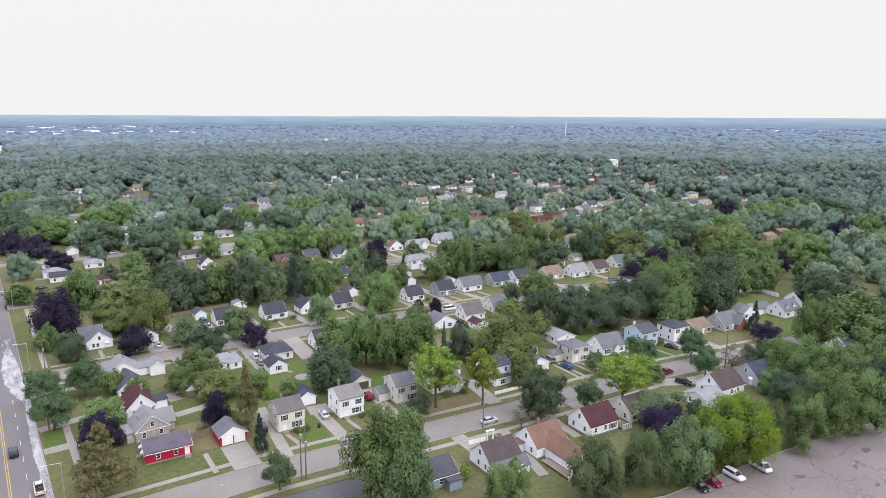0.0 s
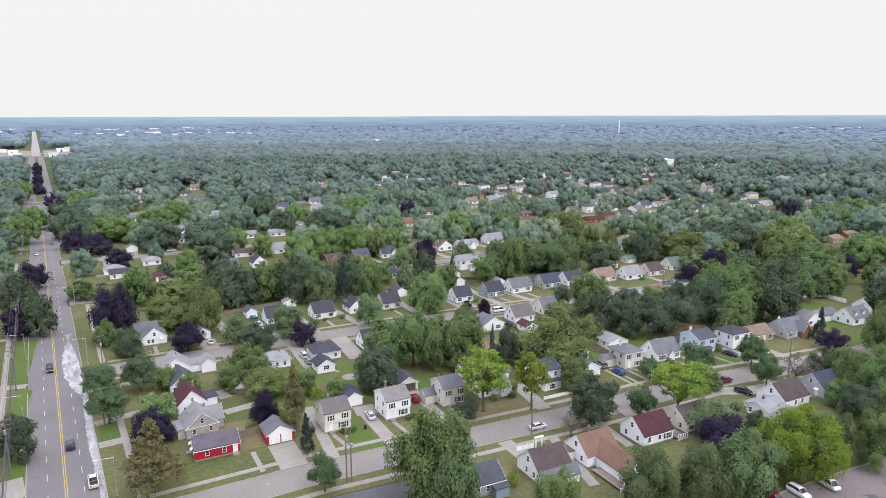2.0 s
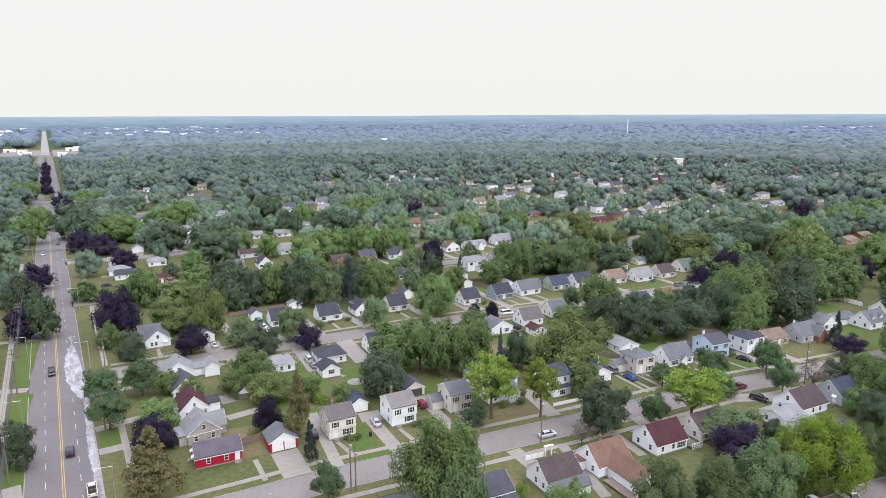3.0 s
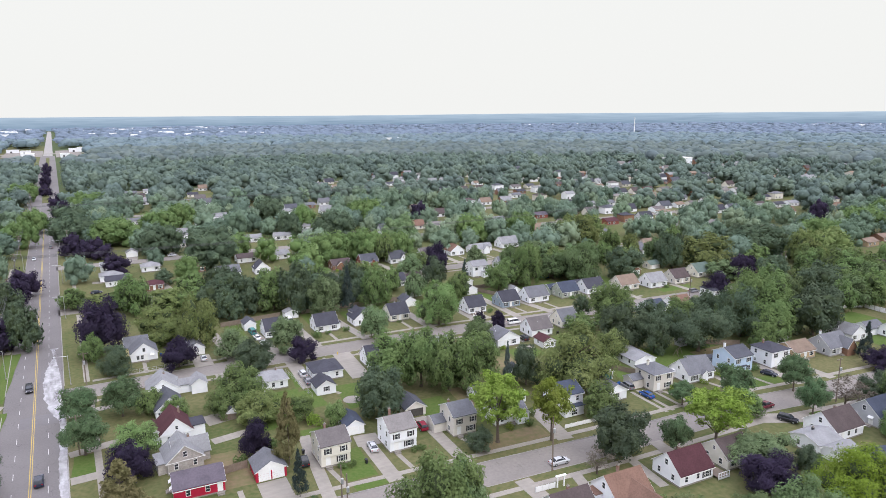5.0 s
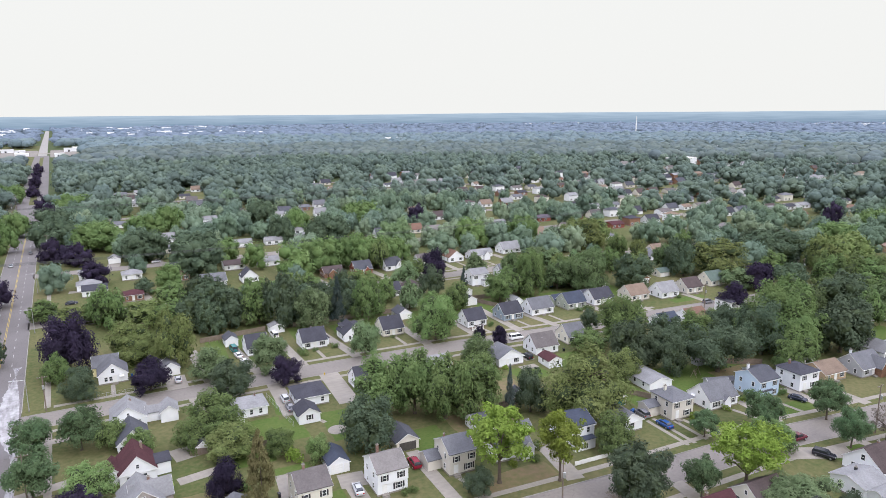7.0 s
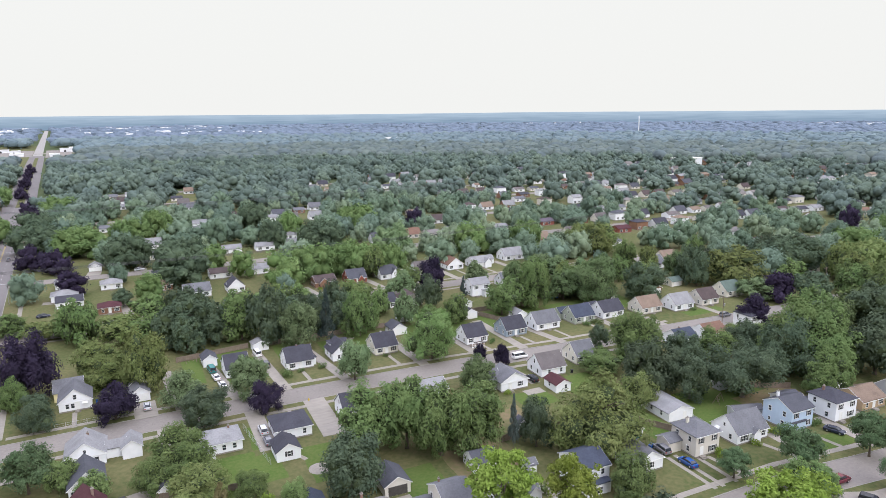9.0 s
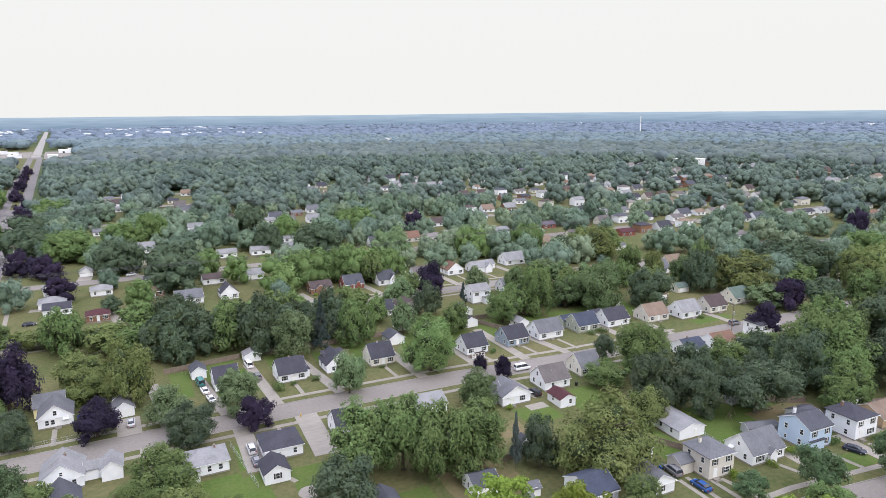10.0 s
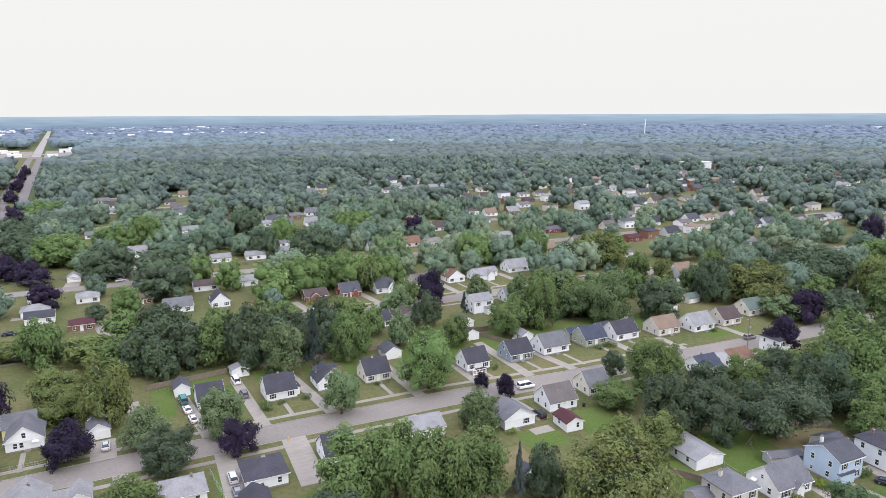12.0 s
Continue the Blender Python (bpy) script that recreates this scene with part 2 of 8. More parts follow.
# Crown cores: shade between the boughs put into a darker leaf colour
CORE_SHADE = mat("inner_leaves", (0.045, 0.066, 0.03), (0.066, 0.09, 0.04), rough=0.9, grain=1.6, stain=0.3)


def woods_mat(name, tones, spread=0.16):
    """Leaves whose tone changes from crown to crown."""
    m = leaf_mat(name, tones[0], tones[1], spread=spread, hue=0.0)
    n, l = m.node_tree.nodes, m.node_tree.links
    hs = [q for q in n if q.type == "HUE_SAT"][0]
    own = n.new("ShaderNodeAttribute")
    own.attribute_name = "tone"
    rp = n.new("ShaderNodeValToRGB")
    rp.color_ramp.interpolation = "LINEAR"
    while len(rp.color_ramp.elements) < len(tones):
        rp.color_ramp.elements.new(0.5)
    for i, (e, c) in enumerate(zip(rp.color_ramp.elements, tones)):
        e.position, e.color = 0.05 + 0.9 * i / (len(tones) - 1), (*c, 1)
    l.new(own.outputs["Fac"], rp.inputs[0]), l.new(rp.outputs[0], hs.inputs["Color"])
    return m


# Haze is put into these leaf colours: bluer band by band with distance
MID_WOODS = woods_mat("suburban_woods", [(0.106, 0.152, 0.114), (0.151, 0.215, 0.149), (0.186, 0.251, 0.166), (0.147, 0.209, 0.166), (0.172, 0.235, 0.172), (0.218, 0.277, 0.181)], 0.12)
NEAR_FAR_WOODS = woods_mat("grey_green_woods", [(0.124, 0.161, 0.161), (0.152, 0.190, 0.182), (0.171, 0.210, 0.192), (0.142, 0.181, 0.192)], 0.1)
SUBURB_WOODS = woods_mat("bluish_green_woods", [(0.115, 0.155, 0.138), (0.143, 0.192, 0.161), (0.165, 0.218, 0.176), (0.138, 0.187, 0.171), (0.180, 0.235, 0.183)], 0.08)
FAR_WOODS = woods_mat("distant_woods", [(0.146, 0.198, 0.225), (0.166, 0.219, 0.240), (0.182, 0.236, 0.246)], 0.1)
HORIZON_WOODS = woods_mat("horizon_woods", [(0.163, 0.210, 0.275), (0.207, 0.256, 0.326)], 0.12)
PAINT = {k: mat(k + "_car_paint", c, tuple(v * 0.9 for v in c), rough=0.25, spec=0.6) for k, c in {
    "silver": (0.5, 0.51, 0.53), "white": (0.78, 0.78, 0.79), "black": (0.02, 0.02, 0.028), "navy": (0.02, 0.025, 0.05), "red": (0.2, 0.01, 0.03),
    "maroon": (0.11, 0.01, 0.02), "blue": (0.015, 0.07, 0.25), "grey": (0.2, 0.2, 0.22), "teal": (0.05, 0.2, 0.2), "cream": (0.6, 0.55, 0.45)}.items()}


# ---- mesh helpers ----
def mesh_of(name, verts, faces, material=None, smooth=False):
    me = bpy.data.meshes.new(name)
    me.from_pydata([tuple(v) for v in verts], [], [tuple(f) for f in faces])
    if material:
        me.materials.append(material)
    if smooth:
        me.shade_smooth()
    return me


def part(name, data, material=None, parent=None, label="", at=None):
    """One mesh object, under a thing or a part. data: a mesh or a bmesh."""
    if isinstance(data, bmesh.types.BMesh):
        me = bpy.data.meshes.new(name)
        data.normal_update()
        data.to_mesh(me)
        data.free()
        data = me
    if material and not data.materials:
        data.materials.append(material)
    ob = new(name, data)
    if parent:
        ob.parent = parent
    if at is not None:
        ob.matrix_basis = at
    if label:
        tagged(ob, label)
    return ob


def box(bm, x0, y0, z0, x1, y1, z1, bevel=0.0):
    vs = [bm.verts.new((x, y, z)) for z in (z0, z1) for x, y in ((x0, y0), (x1, y0), (x1, y1), (x0, y1))]
    fs = [bm.faces.new([vs[i] for i in f]) for f in ((3, 2, 1, 0), (4, 5, 6, 7), (0, 1, 5, 4), (1, 2, 6, 5), (2, 3, 7, 6), (3, 0, 4, 7))]
    if bevel:
        es = {e for f in fs for e in f.edges}
        bmesh.ops.bevel(bm, geom=list(es), offset=bevel, segments=1, affect="EDGES")
    return bm


def boxes(*rows, bevel=0.0):
    bm = bmesh.new()
    for r in rows:
        box(bm, *r, bevel=bevel)
    return bm


def tube(bm, a, b, r0, r1=None, n=8):
    """A tapered round bar from a to b."""
    a, b = Vector(a), Vector(b)
    r1 = r0 if r1 is None else r1
    q = (b - a).to_track_quat("Z", "Y")
    rings = [[bm.verts.new(c + q @ Vector((r * math.cos(i * math.tau / n), r * math.sin(i * math.tau / n), 0))) for i in range(n)] for c, r in ((a, r0), (b, r1))]
    for i in range(n):
        j = (i + 1) % n
        bm.faces.new((rings[0][i], rings[0][j], rings[1][j], rings[1][i]))
    bm.faces.new(rings[0][::-1]), bm.faces.new(rings[1])
    return bm


def prism(bm, profile, axis, a, b):
    """Pushes a closed profile of (across, z) along x or y from a to b."""
    def at(s, p):
        return (s, p[0], p[1]) if axis == "x" else (p[0], s, p[1])
    r0, r1 = [bm.verts.new(at(a, p)) for p in profile], [bm.verts.new(at(b, p)) for p in profile]
    n = len(profile)
    for i in range(n):
        j = (i + 1) % n
        bm.faces.new((r0[i], r0[j], r1[j], r1[i]))
    bm.faces.new(r0[::-1]), bm.faces.new(r1)
    bmesh.ops.recalc_face_normals(bm, faces=bm.faces)
    return bm


# ---- ground plan: streets by their middle lines ----
def line_y(pts):
    xs, ys = [p[0] for p in pts], [p[1] for p in pts]
    return lambda x: float(np.interp(x, xs, ys))


STREETS = [
    line_y([(-2000, 128), (6, 127.3), (45, 126.3), (85, 122), (114, 118.8), (156, 115.8), (181, 111.3), (260, 100), (420, 84), (1500, 20)]),
    line_y([(-2000, 214), (6, 213.5), (54, 212), (92, 209.5), (129, 206.5), (165, 201.5), (227, 195.5), (255, 192.5), (420, 180), (1500, 100)]),
    line_y([(-2000, 303), (6, 303), (33, 302), (125, 294.5), (170, 291), (215, 289), (420, 270), (1500, 190)]),
    line_y([(-2000, 391), (6, 390), (48, 386), (150, 380), (420, 360), (1500, 280)]),
    line_y([(-2000, 477), (6, 477), (420, 447), (1500, 370)]),
    line_y([(-2000, 565), (6, 565), (420, 535), (1500, 460)]),
    line_y([(-2000, 653), (6, 653), (420, 623), (1500, 548)]),
    line_y([(-2000, 741), (6, 741), (420, 711), (1500, 636)]),
]
HALF, MAIN = 4.5, 6.3
XS = [6.3, 12, 20, 30, 45, 60, 75, 85, 100, 114, 129, 145, 156, 165, 181, 200, 227, 255, 300, 350, 420, 600, 900]


def band(name, lower, upper, xs, z0, z1, material):
    """A slab between two lines over the stations xs."""
    v, fcs = [], []
    for x in xs:
        lo, up = lower(x), upper(x)
        v += [(x, lo, z1), (x, up, z1), (x, lo, z0), (x, up, z0)]
    for i in range(len(xs) - 1):
        a, b = 4 * i, 4 * i + 4
        fcs += [(a, b, b + 1, a + 1), (a + 2, b + 2, b, a), (a + 1, b + 1, b + 3, a + 3)]
    e = 4 * (len(xs) - 1)
    fcs += [(0, 1, 3, 2), (e + 1, e, e + 2, e + 3)]
    return mesh_of(name, v, fcs, material)


def off(fn, d):
    return lambda x: fn(x) + d


LAWN = 0.12
bm = bmesh.new()
bmesh.ops.create_grid(bm, x_segments=40, y_segments=40, size=4900)
tagged(part("ground", bm, SOIL), "dark green wooded ground reaching the horizon", "ground", kind="structure")
tagged(part("road", boxes((-MAIN - 0.6, -300, -0.2, MAIN + 0.6, 3900, 0.02)), ASPHALT), "worn grey asphalt main road with several lanes", "road", kind="structure")
for i, st in enumerate(STREETS):
    tagged(part("road", band("street", off(st, -HALF), off(st, HALF), [MAIN + 0.5] + XS, -0.2, 0.024 if i < 3 else 0.3, STREET)),
           "pale worn concrete residential street with cracks", "road", kind="structure")
# turf blocks with a concrete kerb
def lot_edge(x):
    return float(np.interp(x, [-50, 30, 62, 66, 106, 144, 181, 260, 420, 900], [117.5, 117.5, 114, 88, 72.6, 68.6, 62.6, 52, 30, -20]))


blocks = [(lot_edge, off(STREETS[0], -HALF - 0.15), XS)]
for i in range(7):
    blocks.append((off(STREETS[i], HALF + 0.15), off(STREETS[i + 1], -HALF - 0.15), XS))
for lo, up, xs in blocks:
    xs = [x if x > 6.4 else 7.0 for x in xs]
    tagged(part("lawn", band("lawn", lo, up, xs, -0.1, LAWN, GRASS)), "patchy green and straw lawn between the houses", "lawn", kind="structure")
    for a, b in ((lo, off(lo, -0.16)), (up, off(up, 0.16))):
        if a is lot_edge:
            continue
        tagged(part("kerb", band("kerb", *( (b, a) if b(0) < a(0) else (a, b)), xs, -0.1, LAWN + 0.02, KERB)), "pale concrete kerb along the street", "kerb", kind="structure")
tagged(part("lawn", boxes((-400, -200, -0.1, -MAIN - 0.75, 2000, LAWN)), GRASS), "green verge and lawns beside the main road", "lawn", kind="structure")
for x0 in (-MAIN - 0.75, MAIN + 0.55):
    bm = bmesh.new()
    ys = [-200] + [v for st in STREETS for v in (st(6) - HALF - 3, st(6) + HALF + 3)] + [2000]
    for a, b in zip(ys[::2], ys[1::2]):
        box(bm, x0, a, -0.1, x0 + 0.18, b, LAWN + 0.028)
    tagged(part("kerb", bm, KERB), "pale concrete kerb along the main road", "kerb", kind="structure")
tagged(part("car_park", band("car_park", lambda x: -250, off(lot_edge, -0.2), [60, 66, 106, 144, 181, 260, 420, 900], -0.1, 0.03, LOT)), "wide cracked and patched grey asphalt car park", "car park", kind="structure")
tagged(part("car_park", band("car_park", lambda x: 60, off(lot_edge, -0.1), [8, 20, 36, 48, 61.8], -0.1, 0.05, DARKLOT)), "dark asphalt yard beside the street", "car park", kind="structure")


UNIT_SLAB = mesh_of("slab", [(x, y, z) for z in (0, 1) for x, y in ((0, -0.5), (1, -0.5), (1, 0.5), (0, 0.5))], [(3, 2, 1, 0), (4, 5, 6, 7), (0, 1, 5, 4), (1, 2, 6, 5), (2, 3, 7, 6), (3, 0, 4, 7)], CONCRETE)


def strip(x0, y0, x1, y1, width, name="driveway", label="pale concrete driveway with joints", z=0.0, step=3.0):
    """A paved strip from one end to the other: a sunk bed with slabs on it."""
    dx, dy = x1 - x0, y1 - y0
    length = math.hypot(dx, dy)
    n = max(1, round(length / step))
    bed = part(name, boxes((0, -width / 2, -0.06, length, width / 2, 0.012 + z)), KERB, at=pose(x0, y0, LAWN, 0, 0, math.degrees(math.atan2(dy, dx))))
    rng = random.Random(int(x0 * 31 + y0))
    for i in range(n):
        part("slab", UNIT_SLAB, parent=bed, at=Matrix.Translation((i * length / n + 0.025, 0, -0.02)) @ Matrix.Diagonal((length / n - 0.05, width - 0.01, 0.042 + z + rng.uniform(0, 0.004), 1)))
    return tagged(bed, label, name.replace("_", " "), kind="structure")


def slab_pavement(st, side, x0, x1, step=1.6):
    """Square concrete slabs along a street, a step back from the kerb."""
    mid = off(st, side * (HALF + 3.3))
    xs = list(np.arange(x0, x1, step))
    bed = part("pavement", band("pavement", off(mid, -0.74), off(mid, 0.74), [x0] + [x for x in XS if x0 < x < x1] + [x1], 0.0, LAWN + 0.008, KERB))
    for x in xs:
        dy = mid(x + step) - mid(x)
        part("slab", UNIT_SLAB, parent=bed, at=pose(x, mid(x), 0.0, 0, 0, math.degrees(math.atan2(dy, step))) @ Matrix.Diagonal((step - 0.05, 1.46, LAWN + 0.018 + 0.003 * random.random(), 1)))
    return tagged(bed, "narrow pale concrete pavement of square slabs", "pavement", kind="structure")


# ---- trees ----
def ico(sub):
    bm = bmesh.new()
    bmesh.ops.create_icosphere(bm, subdivisions=sub, radius=1.0)
    v = np.array([p.co for p in bm.verts])
    fcs = np.array([[q.index for q in p.verts] for p in bm.faces])
    bm.free()
    return v, fcs


ICO0, ICO1 = ico(1), ico(2)


def fast_mesh(name, verts, tris, leaves, material, inner=None, soft=False):
    me = bpy.data.meshes.new(name)
    nt, nq = len(tris), len(leaves)
    me.vertices.add(len(verts))
    me.vertices.foreach_set("co", np.asarray(verts, np.float32).ravel())
    loops = np.concatenate([np.asarray(tris, np.int32).ravel(), np.asarray(leaves, np.int32).ravel()])
    me.loops.add(len(loops))
    me.loops.foreach_set("vertex_index", loops)
    me.polygons.add(nt + nq)
    me.polygons.foreach_set("loop_start", np.concatenate([np.arange(nt) * 3, nt * 3 + np.arange(nq) * leaves.shape[1]]).astype(np.int32))
    me.update(calc_edges=True)
    me.materials.append(material)
    if soft:
        me.polygons.foreach_set("use_smooth", np.array([True] * nt + [False] * nq))
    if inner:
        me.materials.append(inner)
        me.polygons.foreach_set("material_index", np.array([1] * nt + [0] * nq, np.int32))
    return me


def unit(v):
    return v / np.maximum(np.linalg.norm(v, axis=-1, keepdims=True), 1e-6)


def leaf_tips(rng, at, normal, size, loose=0.75):
    """Small pointed leaf sprays, roughly square to the way given."""
    n = unit(normal + rng.normal(0, loose, normal.shape))
    t = unit(np.cross(n, rng.normal(0, 1, n.shape)))
    b = np.cross(n, t)
    s = size * rng.uniform(0.55, 1.35, (len(at), 1))
    v = np.stack([at - t * s * 0.9 - b * s * 0.6, at - t * s * 0.9 + b * s * 0.6, at + t * s * 1.1 - n * s * 0.25], 1).reshape(-1, 3)
    return v, np.arange(len(v)).reshape(-1, 3)


def crown_arrays(kind, rng, leaves, R=5.0, H=11.0):
    """Leaf clumps round a cloud of boughs. Cones for needles, an uneven dome of lobes for broad leaves."""
    cone = kind in "cks"
    base = 0.3 if cone else {"y": 3.0, "b": 2.6, "t": 3.0}.get(kind, 0.7)
    if cone:
        n = 70
        u = rng.uniform(0, 1, n) ** 0.7
        ang = rng.uniform(0, math.tau, n)
        rr = R * (1 - u ** (1.7 if kind == "c" else 1.0)) * rng.uniform(0.45, 0.9, n)
        c = np.stack([rr * np.cos(ang), rr * np.sin(ang), base + 0.6 + u * (H - base - 0.9)], 1)
        lr = R * (0.10 + 0.22 * (1 - u))
        flat = 0.7
    else:
        n = {"b": 40, "y": 80}.get(kind, 110)
        if leaves < 2500:
            n = n // 2
        d = unit(rng.normal(0, 1, (n, 3)))
        k = rng.uniform(0.3, 0.78, (n, 1)) ** 0.8 * (1 + 0.14 * np.sin(3 * np.arctan2(d[:, 1], d[:, 0]) + rng.uniform(0, 6)))[:, None]
        hz = (H - base) / 2
        c = d * k * np.array([R, R, hz]) * np.where(d[:, 2:] < 0, [[1.06, 1.06, 1.2]], [[1.06, 1.06, 1.0]]) + np.array([0, 0, base + hz])
        # the lower boughs draw in a little
        low = np.clip((c[:, 2] - base) / (0.7 * hz), 0, 1)
        c[:, :2] *= (0.86 + 0.14 * low)[:, None]
        lr = R * rng.uniform(0.1, 0.27, n) * (1.0 if leaves > 2500 else 1.2) * (0.8 if kind in "by" else 1.0)
        flat = 0.85
    w = lr ** 2 / (lr ** 2).sum()
    which = rng.choice(n, leaves, p=w)
    d = unit(rng.normal(0, 1, (leaves, 3)))
    d[:, 2] = np.where((d[:, 2] < -0.2) & (rng.uniform(0, 1, leaves) < 0.75), -d[:, 2], d[:, 2])
    at = c[which] + d * np.array([1, 1, flat]) * lr[which][:, None] * rng.uniform(0.7, 1.25, (leaves, 1))
    at[:, 2] = np.maximum(at[:, 2], 0.25)
    size = {"b": 0.17, "y": 0.2, "w": 0.18}.get(kind, 0.27 if not cone else 0.22)
    if leaves < 2500:
        size *= 1.65
    qv, qf = leaf_tips(rng, at, d + np.array([0, 0, 0.3]), size, 0.6)
    cv, cf = ICO0
    if kind == "b":
        return qv, np.zeros((0, 3), int), qf
    core = (cv[None] * rng.uniform(0.75, 1.0, (n, len(cv), 1)) * (lr * (0.5 if kind == "y" else 0.66))[:, None, None] * np.array([1, 1, flat]) + c[:, None]).reshape(-1, 3)
    core[:, 2] = np.maximum(core[:, 2], 0.3)
    ct = (cf[None] + (np.arange(n) * len(cv))[:, None, None]).reshape(-1, 3)
    return np.concatenate([core, qv]), ct, qf + len(core)


def far_crown(rng, leaves, cone=False, base=0.5, R=5.0, H=11.0, boughs=15, tufts=9, full=0.64, spray=16.0):
    """A broad crown: main boughs round a middle, tufts on each bough, leaf sprays over each tuft."""
    up = np.array([0, 0, 1.0])
    hz = 0.5 * (H - base)
    i = np.arange(boughs) + 0.5
    z, ang = 1 - 1.6 * i / boughs, i * 2.39996 + rng.uniform(0, 6)
    q = np.sqrt(np.maximum(1 - z ** 2, 0))
    out = unit(np.stack([q * np.cos(ang), q * np.sin(ang), z], 1) + rng.normal(0, 0.16, (boughs, 3)))
    mid = out * rng.uniform(0.42, 0.68, (boughs, 1)) * np.array([R, R, hz]) + np.array([0, 0, base + hz])
    size = R * rng.uniform(0.3, 0.5, boughs) * (11 / boughs) ** 0.4
    tall = np.array([1, 1, min(1.0, hz / R)])
    t_dir = unit(rng.normal(0, 1, (boughs, tufts, 3)) + 0.75 * out[:, None] + 0.55 * up)
    t_mid = (mid[:, None] + t_dir * size[:, None, None] * tall * rng.uniform(0.55, 0.85, (boughs, tufts, 1))).reshape(-1, 3)
    t_size = (size[:, None] * rng.uniform(0.28, 0.55, (boughs, tufts))).ravel()
    t_dir = t_dir.reshape(-1, 3)
    # a third of the sprays clothe the boughs themselves
    heart = np.array([[0, 0, base + hz]])
    c_mid, c_dir, c_size = np.concatenate([t_mid, mid, heart]), np.concatenate([t_dir, out, [up]]), np.concatenate([t_size, size * 0.8, [0.6 * R]])
    share = np.concatenate([t_size ** 2 / (t_size ** 2).sum() * 0.58, size ** 2 / (size ** 2).sum() * 0.28, [0.14]])
    which = rng.choice(len(c_mid), leaves, p=share / share.sum())
    d = unit(rng.normal(0, 1, (leaves, 3)) + 0.6 * c_dir[which] + 0.4 * up)
    at = c_mid[which] + d * (c_size[which] * rng.uniform(0.55, 1.14, leaves))[:, None] * tall
    qv, qf = leaf_tips(rng, at, d + 0.5 * c_dir[which] + 0.45 * up, spray / math.sqrt(leaves), 0.42)
    cv, cf = ICO0
    lump = np.concatenate([size * full, [0.46 * R]])
    heart = np.concatenate([mid, heart])
    core = [(cv[None] * rng.uniform(0.7, 1.05, (boughs + 1, len(cv), 1)) * lump[:, None, None] * tall + heart[:, None]).reshape(-1, 3)]
    faces = [(cf[None] + (np.arange(boughs + 1) * len(cv))[:, None, None]).reshape(-1, 3)]
    k = len(core[0])
    v = np.concatenate(core + [qv])
    # bring the whole to its width and height
    v[:, :2] *= R / np.percentile(np.hypot(v[k:, 0], v[k:, 1]), 97)
    lo, hi = np.percentile(v[k:, 2], 1), v[k:, 2].max()
    v[:, 2] = base + (v[:, 2] - lo) * (H - base) / (hi - lo)
    if cone:
        v[:, :2] *= np.clip(1.15 - v[:, 2:] / H, 0.05, 1)
    v[:, 2] = np.maximum(v[:, 2], 0.25)
    return v, np.concatenate(faces), qf + k


def dome_crown(rng, leaves, R=5.0, H=11.0):
    """A closed crown seen from far off: one dome with soft bulges and a fringe of leaf sprays."""
    cv, cf = ICO1
    bulge = unit(rng.normal(0, 1, (9, 3)) + np.array([0, 0, 0.4]))

    def shape(d, k):
        v = d * k * (0.84 + 0.2 * np.clip(((d @ bulge.T).max(1) - 0.5) / 0.4, 0, 1))[:, None]
        return v * np.array([R, R, 0.46 * H]) + np.array([0, 0, 0.54 * H])

    core = shape(cv, rng.uniform(0.93, 1.07, (len(cv), 1)))
    cf = cf[cv[cf].mean(1)[:, 2] > -0.5]
    d = unit(rng.normal(0, 1, (leaves, 3)) + np.array([0, 0, 0.5]))
    qv, qf = leaf_tips(rng, shape(d, rng.uniform(0.92, 1.08, (leaves, 1))), d + np.array([0, 0, 0.4]), 6.0 / math.sqrt(leaves), 0.22)
    return np.concatenate([core, qv]), cf, qf + len(core)


def crown_mesh(kind, rng, leaves):
    if kind in "cksby":
        return fast_mesh("crown", *crown_arrays(kind, rng, leaves), LEAF[kind])
    return fast_mesh("crown", *far_crown(rng, leaves, base={"t": 2.8, "l": 1.2}.get(kind, 0.7), full=0.72 if leaves < 6000 else 0.64), LEAF[kind], CORE_SHADE if kind != "p" else None)


def trunk_mesh(kind, rng, R=5.0, H=11.0):
    bm = bmesh.new()
    cone = kind in "cks"
    r = 0.17 if cone else 0.26
    top = H * (0.93 if cone else 0.5)
    tube(bm, (0, 0, -0.15), (0, 0, 0.4), r * 1.6, r * 1.05)
    tube(bm, (0, 0, 0.4), (0.1, 0.05, top), r, r * 0.4)
    if not cone:
        for i in range(9):
            a = i * 2.4 + rng.uniform(-0.4, 0.4)
            z = rng.uniform(0.2, 0.48) * H
            reach = R * rng.uniform(0.35, 0.6)
            mid = Vector((reach * 0.5 * math.cos(a), reach * 0.5 * math.sin(a), z + H * 0.13))
            tube(bm, (0, 0, z), mid, r * 0.5, r * 0.3, 6)
            tube(bm, mid, (reach * math.cos(a + 0.2), reach * math.sin(a + 0.2), z + H * rng.uniform(0.16, 0.24)), r * 0.3, r * 0.1, 5)
    me = bpy.data.meshes.new("trunk")
    bm.to_mesh(me)
    bm.free()
    me.materials.append(BARK)
    return me


